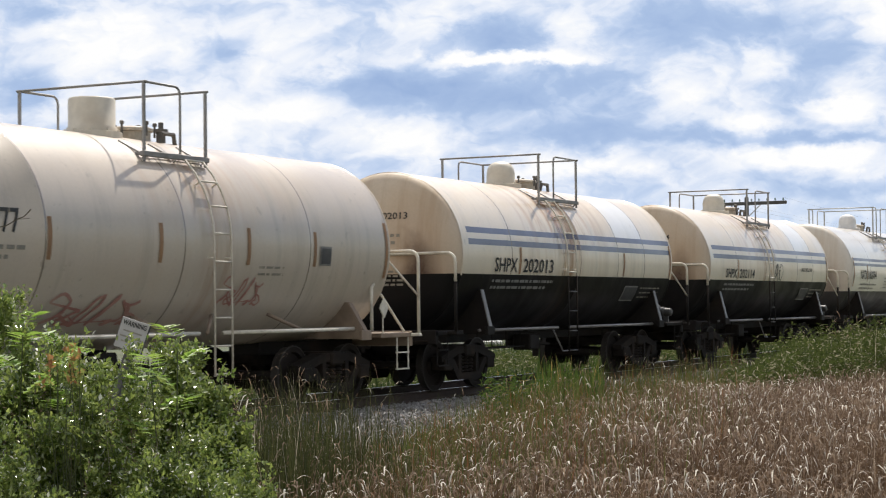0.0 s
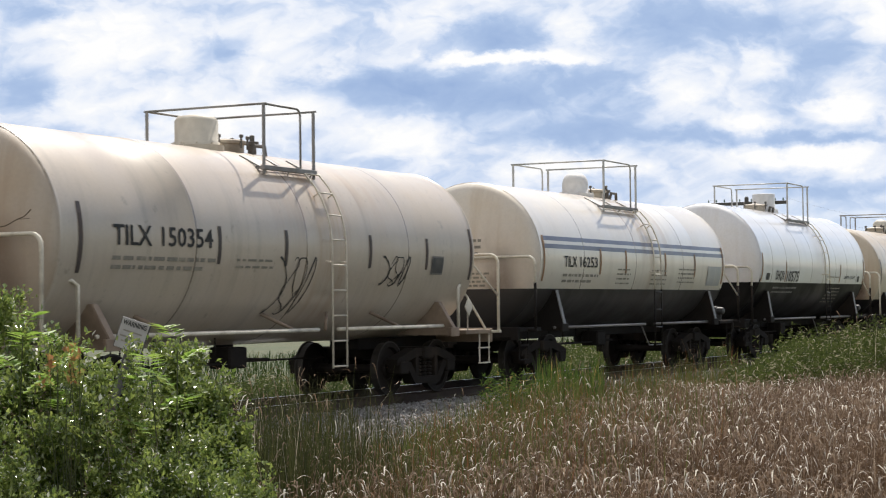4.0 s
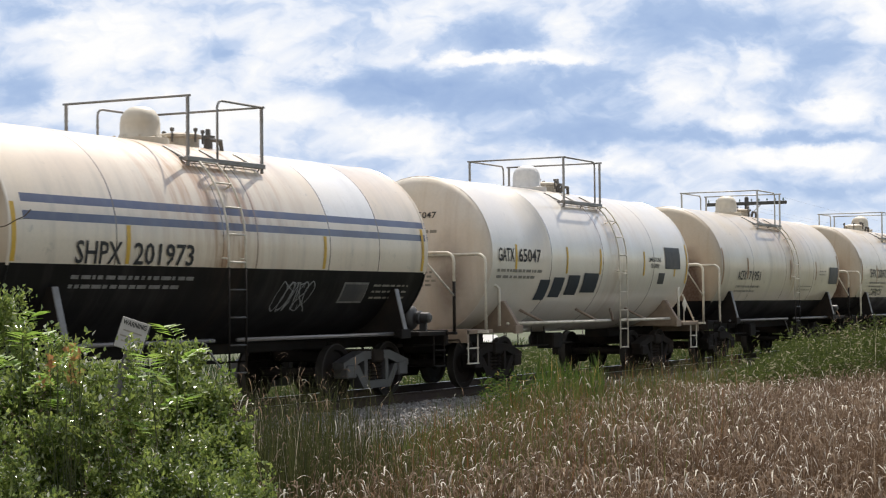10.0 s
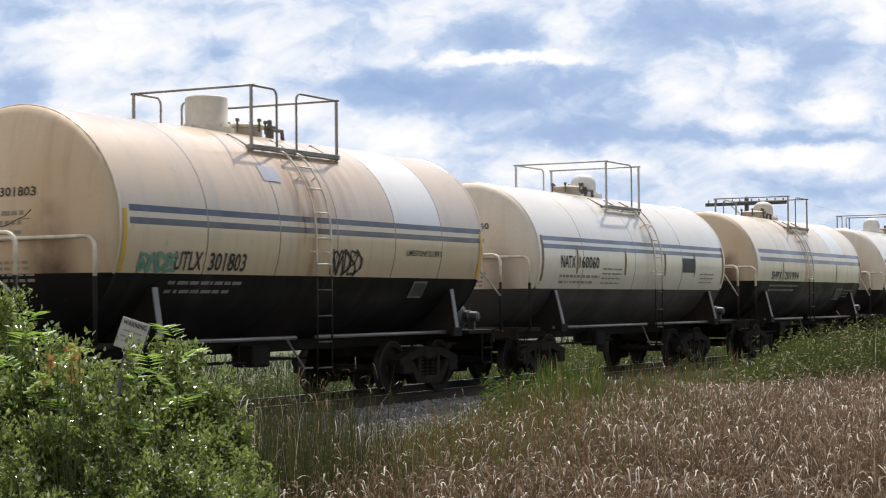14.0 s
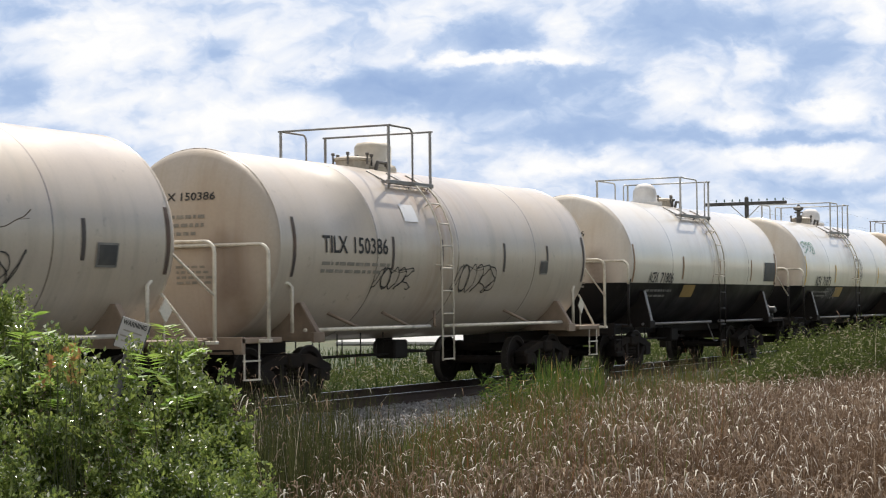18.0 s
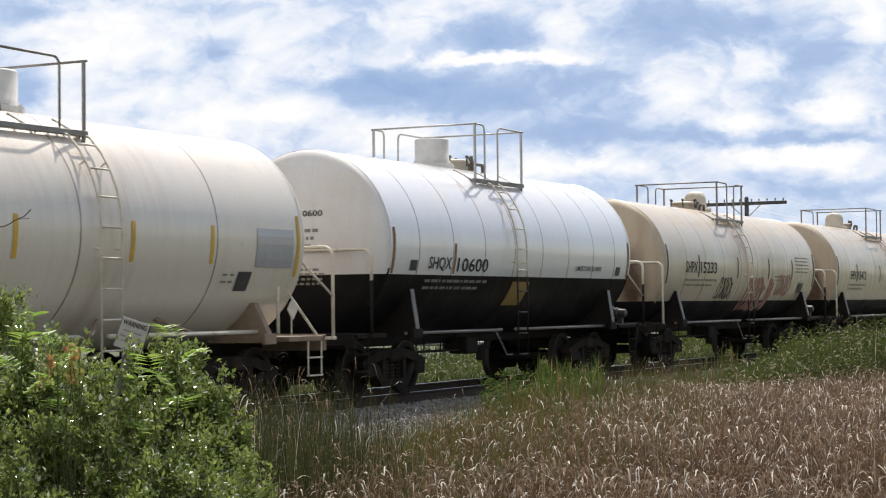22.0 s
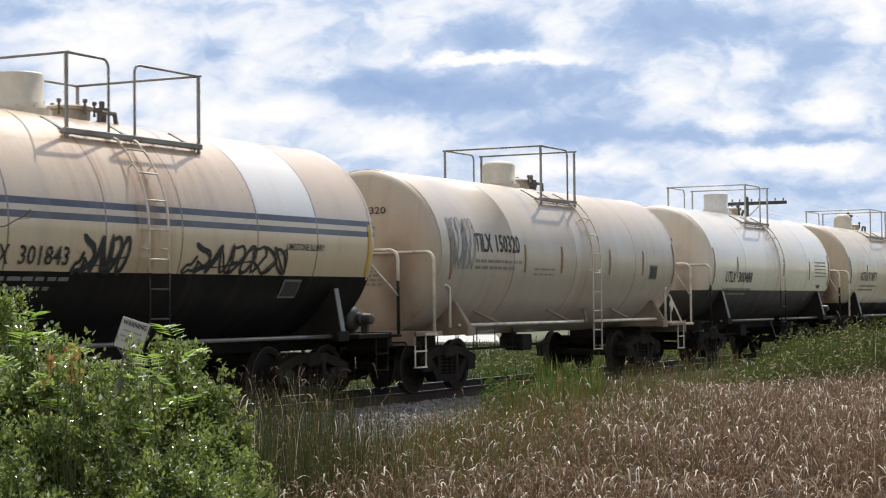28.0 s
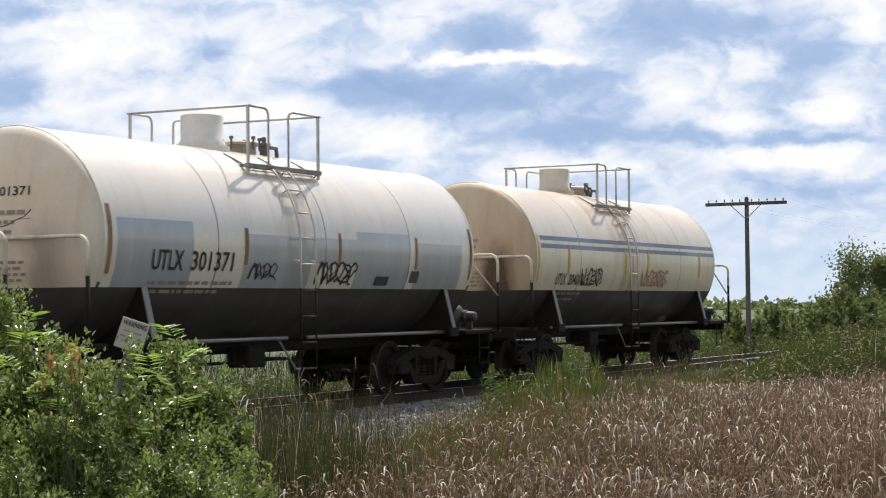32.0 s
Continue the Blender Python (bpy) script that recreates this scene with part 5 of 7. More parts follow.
tank_car(452.67, 11.22, mark="SHPX 204016", mx=(1.56, 4.35), mz=(2.14, 2.42), endtext="4016", **{**shp(11.22), "colour": "tan", "label": "orange-tan tank car, black belly, stripes, white patch", "refl": "rust"})
tank_car(466.53, 11.83, mark="TILX 150367", mx=(1.1, 3.1), mz=(2.4, 2.66), endtext="", **{**tilx(11.83, 6.7), "colour": "ivory", "refl": "yellow", "hx": -0.7, "label": "off-white frameless tank car with pale side rails"})
tank_car(481.16, 11.03, mark="UTLX 301843", mx=(1.38, 3.19), mz=(2.11, 2.35), endtext="301843", **{**tan(11.03), "rail": (3.75, 6.75, 4.92), "lx": 4.92, "hx": -1.35, "size": (1.62, 2.60)}, extra=(("black", 3.3, 4.4, 2.02, 2.5, 0.055, 6), ("black", 5.7, 8.3, 2.05, 2.45, 0.045, 9), ("word", "LIMESTONE SLURRY", 8.3, 9.4, 2.42, 2.52)))
tank_car(494.67, 12.13, mark="TILX 150320", mx=(1.34, 3.28), mz=(2.54, 2.88), endtext="150320", **{**tilx(12.13, 6.95), "rail": (5.3, 7.05, 4.8), "hx": -0.4, "refl": "rust"}, extra=(("white", 0.35, 1.35, 2.2, 3.15, 0.035, 6),))
tank_car(509.52, 10.9, mark="UTLX 300488", mx=(1.02, 3.2), mz=(2.07, 2.35), endtext="300488", **{**acfx(10.9), "zsplit": 1.87, "belly": M_DUSTY, "hatch": "drum", "hx": -0.6, "mw": 1.0, "fit": "plain", "lx": 5.6, "rail": (4.0, 6.0, 4.74), "panels": ((9.6, 9.9, 1.95, 2.05, "dark"), (9.2, 10.4, 2.25, 2.75, "faint"), (8.7, 9.0, 1.62, 1.82, "frame")), "label": "white tank car with black belly and drum hatch"})
tank_car(522.8, 11.28, mark="ACFX 71877", mx=(1.28, 3.4), mz=(2.21, 2.49), endtext="71877", **{**acfx(11.28), "colour": "cream", "zsplit": 1.5, "lx": 6.27, "hx": -0.6, "mw": 1.0, "refl": "dark", "panels": ((9.7, 10.7, 2.05, 2.5, "dark"),), "label": "cream tank car with rusty end and dark data panel"})
tank_car(536.6, 11.19, mark="ACFX 71966", mx=(1.15, 2.8), mz=(2.04, 2.29), endtext="71966", **{**acfx(11.19), "panels": ((9.8, 10.75, 2.12, 2.62, "dark"), (3.4, 4.2, 1.68, 1.99, "yellow"), (6.2, 6.9, 1.5, 1.95, "yellow"))})
tank_car(550.65, 10.95, mark="UTLX 301371", mx=(1.04, 3.01), mz=(2.08, 2.36), endtext="301371", **{**acfx(10.95), "zsplit": 1.84, "belly": M_DUSTY, "hatch": "drum", "hx": -1.0, "mw": 1.0, "fit": "plain", "lx": 4.9, "rail": (4.05, 6.1, 4.62), "bands": ((0.25, 2.0, 1.84, 2.72, 5), (3.3, 5.2, 1.84, 2.62, 5), (5.2, 6.6, 2.28, 2.66, 5), (6.6, 8.4, 1.84, 2.72, 5), (8.7, 10.4, 1.84, 2.62, 5)), "panels": ((7.3, 7.75, 1.9, 2.05, "dark"), (8.5, 8.8, 1.95, 2.15, "dark")),
         "label": "white tank car with grey overpainted patches, black belly"}, extra=(("black", 3.5, 4.2, 1.98, 2.2, 0.02, 4), ("black", 5.4, 6.6, 1.92, 2.25, 0.035, 6)))
tank_car(564.4, 10.85, mark="UTLX 204018", mx=(0.99, 2.4), mz=(1.95, 2.18), endtext="", **{**natx(10.85), "colour": "pale", "zsplit": 1.84, "hatch": "drum", "hx": -1.0, "mw": 1.0, "lx": 5.0, "refl": "yellow", "rx": (0.02, 2.0, 4.7, 6.1, 9.6), "rail": (4.2, 6.1, 4.62), "panels": (), "label": "off-white tank car with blue stripes and rusty end"}, extra=(("black", 2.3, 3.4, 1.95, 2.3, 0.03, 6), ("red", 5.8, 7.4, 1.95, 2.3, 0.035, 7)))


# ---------------------------------------------------------------- motion of the train
RUN = ((0, 0.0), (2, 33.51), (4, 67.03), (6, 100.51), (8, 133.90), (10, 167.21), (12, 200.44), (14, 233.61), (16, 266.79),
       (18, 300.03), (20, 333.32), (22, 366.61), (24, 399.82), (26, 432.86), (28, 465.75), (30, 498.57), (32, 531.35))


def run(t):
    for (t0, s0), (t1, s1) in zip(RUN, RUN[1:]):
        if t <= t1:
            return s0 + (s1 - s0) * (t - t0) / (t1 - t0)
    return RUN[-1][1]


# ---------------------------------------------------------------- ground and track
BED = TRACK_Y


def lift(y):
    """Height of the land across the track."""
    d = abs(y - BED)
    if d < 1.9:
        return -0.26
    if d < 3.6:
        return -0.26 - (d - 1.9) / 1.7 * 0.42
    return -0.68 if y < BED else max(-0.95, -0.68 - (d - 3.6) * 0.03)


def roll_of(x, y):
    return 0.10 * noise.noise(Vector((x * 0.11, y * 0.11, 0.3))) + 0.03 * noise.noise(Vector((x * 0.7, y * 0.7, 4.0)))


def land():
    bm = bmesh.new()
    xs = [-2500, -900, -300, -120, -60] + [-40 + 3.0 * k for k in range(61)] + [160, 200, 260, 360, 600, 1200, 3500]
    ys = [-2500, -900, -300, -100, -40, -15, -8] + [-5 + 0.75 * k for k in range(51)] + [36, 40, 46, 54, 64, 80, 110, 160, 260, 500, 1100, 3500]
    grid = []
    for x in xs:
        row = []
        for y in ys:
            d = abs(y - BED)
            z = lift(y) + (roll_of(x, y) if d > 3 and abs(x) < 200 and abs(y) < 100 else 0) - (0.05 if d < 3.4 else 0.0)
            row.append(bm.verts.new((x, y, z)))
        grid.append(row)
    for a, b in zip(grid, grid[1:]):
        for j in range(len(ys) - 1):
            f = bm.faces.new((a[j], b[j], b[j + 1], a[j + 1]))
            f.smooth = True
    return mesh_of(bm, "ground", M_GROUND)


tagged(new("ground", land()), "uneven meadow ground with dry and green grass", "ground", kind="structure")

bm = bmesh.new()                          # ballast bed
prof = [(-3.5, -0.72), (-3.3, -0.60), (-2.9, -0.46), (-2.4, -0.34), (-1.9, -0.24), (-1.4, -0.20), (0, -0.19), (1.4, -0.20), (1.9, -0.24), (2.9, -0.46), (3.5, -0.72)]
xs = [-60] + [-30 + 2.0 * k for k in range(66)] + [110, 140, 200, 320, 600, 1200]
grid = [[bm.verts.new((x, BED + y, z + 0.02 * noise.noise(Vector((x, y * 3, 1.0))))) for y, z in prof] for x in xs]
for a, b in zip(grid, grid[1:]):
    for j in range(len(prof) - 1):
        bm.faces.new((a[j], b[j], b[j + 1], a[j + 1])).smooth = True
bed = tagged(new("ballast_bed", mesh_of(bm, "ballast_bed", M_GRAVEL)), "grey crushed stone ballast bed", "ballast", kind="structure")


def stones(x0, x1, y0, y1, count, seed):
    """Loose broken stones, each with its own tilt and size."""
    rng = np.random.default_rng(seed)
    base = np.array([(1, 0, 0), (-1, 0.1, 0), (0, 1, 0.1), (0, -1, 0), (0.1, 0, 1), (0, 0.1, -1)], float)
    tri = np.array([(0, 2, 4), (2, 1, 4), (1, 3, 4), (3, 0, 4), (2, 0, 5), (1, 2, 5), (3, 1, 5), (0, 3, 5)])
    vs, fs = [], []
    for k in range(count):
        p = rng.normal(0, 1, (3, 3))
        q, _ = np.linalg.qr(p)
        y = rng.uniform(y0, y1)
        d = abs(y - BED)
        z = np.interp(d, [0, 1.4, 1.9, 2.4, 2.9, 3.3, 3.5], [-0.19, -0.20, -0.24, -0.34, -0.46, -0.60, -0.72])
        s = rng.uniform(0.022, 0.05)
        v = (base * (1 + rng.uniform(-0.25, 0.25, (6, 1)))) * np.array([1, 0.8, 0.6]) * s @ q.T + np.array([rng.uniform(x0, x1), y, z + s * 0.35])
        vs.append(v)
        fs.append(tri + 6 * k)
    me = bpy.data.meshes.new("loose_ballast")
    me.from_pydata(np.concatenate(vs).tolist(), [], np.concatenate(fs).tolist())
    me.materials.append(M_STONE)
    return me


tagged(new("loose_ballast", stones(20, 62, BED - 3.5, BED - 0.9, 26000, 5)), "loose grey ballast stones beside the rails", "ballast", kind="stuff")

for side in (-1, 1):                       # rails
    bm = bmesh.new()
    outline = [(-0.07, -0.172), (0.07, -0.172), (0.07, -0.16), (0.012, -0.14), (0.010, -0.045), (0.036, -0.03), (0.036, -0.004), (0.028, 0.0), (-0.028, 0.0), (-0.036, -0.004), (-0.036, -0.03), (-0.010, -0.045), (-0.012, -0.14), (-0.07, -0.16)]
    a = [bm.verts.new((-60, BED + side * 0.7525 + y, z)) for y, z in outline]
    b = [bm.verts.new((1200, BED + side * 0.7525 + y, z)) for y, z in outline]
    n = len(outline)
    for k in range(n):
        f = bm.faces.new((a[k], a[(k + 1) % n], b[(k + 1) % n], b[k]))
        f.material_index = 1 if k in (6, 7, 8) else 0
    bmesh.ops.recalc_face_normals(bm, faces=bm.faces)
    tagged(new("rail", mesh_of(bm, "rail", [M_RAILSIDE, M_TREAD])), "steel rail, rusty sides and polished top", "rail", "rails of the track", "structure")

bm = bmesh.new()
box(bm, -0.115, 0.115, -1.3, 1.3, -0.35, -0.176, 0.012)
tie_me = mesh_of(bm, "railway_tie", M_TIE)
bm = bmesh.new()
box(bm, -0.1, 0.1, -0.17, 0.17, -0.178, -0.164, 0.004)
plate_me = mesh_of(bm, "tie_plate", M_RAILSIDE)
for k in range(130):
    rng = random.Random(k)
    tie = new("railway_tie", tie_me)
    tie.matrix_basis = pose(14 + k * 0.52 + rng.uniform(-0.02, 0.02), BED + rng.uniform(-0.05, 0.05), 0, 0, 0, rng.uniform(-1.5, 1.5))
    tagged(tie, "old dark wooden railway tie", "tie", "ties under the rails")
    for s in (-1, 1):
        hang("tie_plate", plate_me, tie, pose(0, s * 0.7525, 0))

# ---------------------------------------------------------------- grass


def blades(name, spots, heights, width, lean, mats, label, seed, heads=0.0, bend=0.5, curl=0.10, wide=0.012):
    """Grass: one bent, tapering blade for each spot; some carry a seed head."""
    rng = np.random.default_rng(seed)
    n = len(spots)
    th = rng.uniform(0, math.tau, n)
    h = heights * rng.uniform(0.6, 1.15, n)
    w = width * rng.uniform(0.6, 1.4, n)
    ln = lean * rng.uniform(0.2, 1.6, n)
    dx, dy = np.cos(th), np.sin(th)
    px, py = -dy, dx
    verts = np.zeros((n, 7, 3))
    for k, (f, ww) in enumerate(((0.0, 1.0), (0.45, 0.9), (0.8, 0.6))):
        off = ln * h * (f ** (1 + bend * 2))
        for s in (0, 1):
            g = (s - 0.5) * w * ww
            verts[:, 2 * k + s, 0] = spots[:, 0] + dx * off + px * g
            verts[:, 2 * k + s, 1] = spots[:, 1] + dy * off + py * g
            verts[:, 2 * k + s, 2] = spots[:, 2] + h * f * (1 - 0.18 * ln * f)
    off = ln * h * 1.25
    verts[:, 6, 0], verts[:, 6, 1], verts[:, 6, 2] = spots[:, 0] + dx * off, spots[:, 1] + dy * off, spots[:, 2] + h * (1 - 0.25 * ln)
    base = np.arange(n)[:, None] * 7
    quads = np.concatenate([base + np.array([[0, 1, 3, 2]]), base + np.array([[2, 3, 5, 4]])])
    tris = base + np.array([[4, 5, 6]])
    allv = [verts.reshape(-1, 3)]
    faces = quads.tolist() + tris.tolist()
    mi = [0] * len(faces)
    if heads:
        pick = np.where(rng.uniform(0, 1, n) < heads)[0]
        tip = verts[pick, 6]
        hl = curl * rng.uniform(0.5, 1.3, len(pick))
        hw = (0.5 * wide * rng.uniform(0.6, 1.3, len(pick)))[:, None]
        ta = th[pick] + rng.normal(0, 0.5, len(pick))
        way = np.stack([np.cos(ta), np.sin(ta), 0 * ta], 1)
        side = np.stack([-np.sin(ta), np.cos(ta), 0 * ta], 1)
        rise = rng.uniform(0.2, 1.1, len(pick))
        sag = rng.uniform(0.7, 2.2, len(pick))
        q = []
        for f, ww in ((0.0, 0.5), (0.35, 1.0), (0.7, 0.9), (1.0, 0.25)):
            c = tip + way * (hl * f)[:, None]
            c[:, 2] += hl * (rise * f - sag * f * f) - 0.004
            q += [c + side * hw * ww, c - side * hw * ww + np.array([[0, 0, 0.5]]) * hw * ww]
        allv.append(np.stack(q, 1).reshape(-1, 3))
        b2 = n * 7 + np.arange(len(pick))[:, None] * 8
        f2 = np.concatenate([b2 + np.array([[0, 1, 3, 2]]), b2 + np.array([[2, 3, 5, 4]]), b2 + np.array([[4, 5, 7, 6]])]).tolist()
        faces += f2
        mi += [1] * len(f2)
    me = bpy.data.meshes.new(name)
    me.from_pydata(np.concatenate(allv).tolist(), [], faces)
    for m in mats:
        me.materials.append(m)
    me.polygons.foreach_set("material_index", mi)
    me.polygons.foreach_set("use_smooth", [True] * len(faces))
    return tagged(new(name, me), label, "grass", kind="stuff")


def patch_noise(p, scale, seed):
    return np.array([noise.noise(Vector((x * scale, y * scale, seed))) for x, y in p])


def strew(count, near, far, left, right, seed, keep=None):
    """Spots on the ground in a fan before the camera: depth from near to far, sideways as a share of depth."""
    rng = np.random.default_rng(seed)
    d = near + (far - near) * rng.uniform(0, 1, count) ** 0.75
    s = rng.uniform(left, right, count) * d
    x = d * math.cos(HEADING) + s * math.sin(HEADING)
    y = d * math.sin(HEADING) - s * math.cos(HEADING)
    ok = y < BED - 2.35
    if keep is not None:
        ok &= keep(x, y, d, s)
    x, y = x[ok], y[ok]
    z = np.array([lift(b) + roll_of(a, b) for a, b in zip(x, y)]) - 0.03
    return np.stack([x, y, z], 1)


EDGE = 9.4                                 # where the dry field meets the verge


def edge_of(x):
    return EDGE + 0.11 * (x - 17)


def tufty(spots, scale, seed, low, high):
    """Keeps spots where a slow noise is high, so that growth comes in tufts."""
    q = patch_noise(spots[:, :2], scale, seed)
    r = np.random.default_rng(seed).uniform(low, high, len(spots))
    return spots[q > r]


n1 = strew(95000, 8.5, 32, -0.15, 0.28, 11, lambda x, y, d, s: y < edge_of(x) + 0.5 * np.sin(x * 1.7))
side0 = (n1[:, 0] * math.sin(HEADING) - n1[:, 1] * math.cos(HEADING)) / (n1[:, 0] * math.cos(HEADING) + n1[:, 1] * math.sin(HEADING))
n1 = n1[np.random.default_rng(24).uniform(0, 1, len(n1)) < np.clip((side0 + 0.10 + 0.04 * patch_noise(n1[:, :2], 0.6, 11.0)) / 0.11, 0.70, 1.0)]
near_edge = np.clip((n1[:, 1] - edge_of(n1[:, 0]) + 3.5) / 3.0, 0, 1) * np.clip((0.14 - (n1[:, 0] * math.sin(HEADING) - n1[:, 1] * math.cos(HEADING)) / (n1[:, 0] * math.cos(HEADING) + n1[:, 1] * math.sin(HEADING))) / 0.08, 0, 1)
n1 = n1[np.random.default_rng(23).uniform(0, 1, len(n1)) > 0.65 * near_edge]
side1 = (n1[:, 0] * math.sin(HEADING) - n1[:, 1] * math.cos(HEADING)) / (n1[:, 0] * math.cos(HEADING) + n1[:, 1] * math.sin(HEADING))
hs1 = 0.88 * np.clip(0.97 + 0.8 * side1, 0.88, 1.0) * (1 + 0.22 * patch_noise(n1[:, :2], 0.45, 7.0) + 0.12 * patch_noise(n1[:, :2], 2.2, 3.0))
blades("dry_grass", n1, hs1, 0.0055, 0.13, (M_DRY, M_HEADG), "dry reddish-brown meadow grass with pale curled heads", 1, heads=0.55, curl=0.085, wide=0.0125)
n2 = strew(34000, 26, 50, 0.05, 0.32, 12, lambda x, y, d, s: y < np.minimum(edge_of(x), BED - 4.4))
blades("far_dry_grass", n2, 0.80 * (1 + 0.25 * patch_noise(n2[:, :2], 0.6, 9.0)), 0.009, 0.16, (M_DRY, M_HEADG), "dry brown grass along the field edge", 2, heads=0.5, curl=0.085, wide=0.014)
n3 = strew(30000, 16, 42, -0.22, 0.16, 13, lambda x, y, d, s: y > edge_of(x) - 0.8)
n3 = n3[(n3[:, 1] < BED - 3.3) | (np.arange(len(n3)) % 6 == 0)]
blades("verge_grass", n3, 0.38 * (1 + 0.45 * patch_noise(n3[:, :2], 0.9, 2.0)), 0.009, 0.3, (M_MIXG, M_HEADG), "olive verge grass beside the ballast", 3, heads=0.15)
n4 = tufty(strew(5500, 15.5, 23, -0.135, 0.0, 14, lambda x, y, d, s: (y > 5.2) & (s / d < -0.02 - 0.0035 * (d - 13) + 0.025 * np.sin(x * 2.3 + y))), 0.8, 4, -0.7, 0.35)
blades("tall_reed_grass", n4, 1.32 * (1 + 0.3 * patch_noise(n4[:, :2], 1.1, 5.0)), 0.008, 0.18, (M_REED, M_HEADG), "tall drooping olive reed grass with pale tips", 4, heads=0.16, curl=0.12, wide=0.009)
n5 = strew(16000, 25, 50, 0.03, 0.165, 15, lambda x, y, d, s: (y > 10.4) & (y < BED - 2.5))
blades("bank_grass", n5, 0.58, 0.010, 0.35, (M_MIXG, M_HEADG), "olive grass between field and ballast", 6, heads=0.2)
n6 = tufty(strew(76000, 14.5, 44, -0.11, 0.17, 16, lambda x, y, d, s: (y > edge_of(x) - 5.0) & (y < edge_of(x) + 1.8)), 0.35, 6, -0.6, 0.35)
side6 = (n6[:, 0] * math.sin(HEADING) - n6[:, 1] * math.cos(HEADING)) / (n6[:, 0] * math.cos(HEADING) + n6[:, 1] * math.sin(HEADING))
fade = np.clip((n6[:, 1] - edge_of(n6[:, 0]) + 4.6) / 3.6, 0.05, 1.0) * np.clip((0.17 - side6) / 0.11, 0.1, 1.0) * np.clip((side6 + 0.12) / 0.10, 0.2, 1.0)
keep6 = np.random.default_rng(17).uniform(0, 1, len(n6)) < fade
n6, side6 = n6[keep6], side6[keep6]
blades("olive_tufts", n6, 1.06 * np.clip(0.78 + 3.5 * side6, 0.55, 1.0) * (1 + 0.3 * patch_noise(n6[:, :2], 1.3, 8.0)), 0.010, 0.14, (M_OLIVE, M_HEADG), "olive and russet grass tufts among the dry stems", 7, heads=0.2, curl=0.09, wide=0.010)
n7 = tufty(strew(5500, 30, 35.5, 0.050, 0.086, 18, lambda x, y, d, s: (y > BED - 5.2) & (y < BED - 2.7)), 1.1, 12, -0.6, 0.4)
blades("sword_leaf_clump", n7, 1.05 * (1 + 0.55 * patch_noise(n7[:, :2], 1.1, 6.0)), 0.024, 0.13, (M_BRIGHTG, M_HEADG), "clump of bright upright sword-shaped leaves", 8, heads=0.04)
n8 = tufty(strew(2600, 24, 29, -0.012, 0.018, 19, lambda x, y, d, s: (y > BED - 5.4) & (y < BED - 3.2)), 1.1, 14, -0.2, 0.5)
blades("young_grass_tuft", n8, 0.42, 0.012, 0.2, (M_BRIGHTG, M_HEADG), "young yellow-green grass tuft beside the ballast", 9, heads=0.05)
rng = np.random.default_rng(21)
far = np.stack([rng.uniform(10, 130, 30000), BED + 2.3 + 30 * rng.uniform(0, 1, 30000) ** 1.6, np.zeros(30000)], 1)
far[:, 2] = [lift(b) + (roll_of(a, b) if abs(b - BED) > 3 else 0) - 0.03 for a, b in far[:, :2]]
blades("far_side_grass", far, 0.55, 0.03, 0.5, (M_GREENG, M_HEADG), "green grass beyond the track", 5, heads=0.05)


# ---------------------------------------------------------------- shrubs, weeds, trees
def at(right, depth, z=None):
    """A place seen so far to the right and so deep from the camera."""
    x = depth * math.cos(HEADING) + right * math.sin(HEADING)
    y = depth * math.sin(HEADING) - right * math.cos(HEADING)
    return Vector((x, y, (lift(y) + roll_of(x, y)) if z is None else z))


def leaf_cloud(centres, dirs, size, rng, fold=0.25, slim=0.55):
    """Pointed, folded leaves; one at each centre, growing along its direction."""
    n = len(centres)
    d = dirs / np.linalg.norm(dirs, axis=1, keepdims=True)
    r = rng.normal(0, 0.55, (n, 3)) + np.array([0, 0, 1.0])
    s = np.cross(d, r)
    s /= np.linalg.norm(s, axis=1, keepdims=True)
    up = np.cross(s, d)
    l = (size * rng.uniform(0.6, 1.35, n))[:, None]
    v = np.stack([centres, centres + d * l * 0.45 + s * l * slim * 0.5 + up * l * fold * 0.4, centres + d * l + up * l * -0.12, centres + d * l * 0.45 - s * l * slim * 0.5 + up * l * fold * 0.4], 1)
    base = np.arange(n)[:, None] * 4
    f = np.concatenate([base + np.array([[0, 1, 2]]), base + np.array([[0, 2, 3]])])
    return v.reshape(-1, 3), f


def leaf_mesh(name, v, f, mat):
    me = bpy.data.meshes.new(name)
    me.from_pydata(v.tolist(), [], f.tolist())
    me.materials.append(mat)
    return me


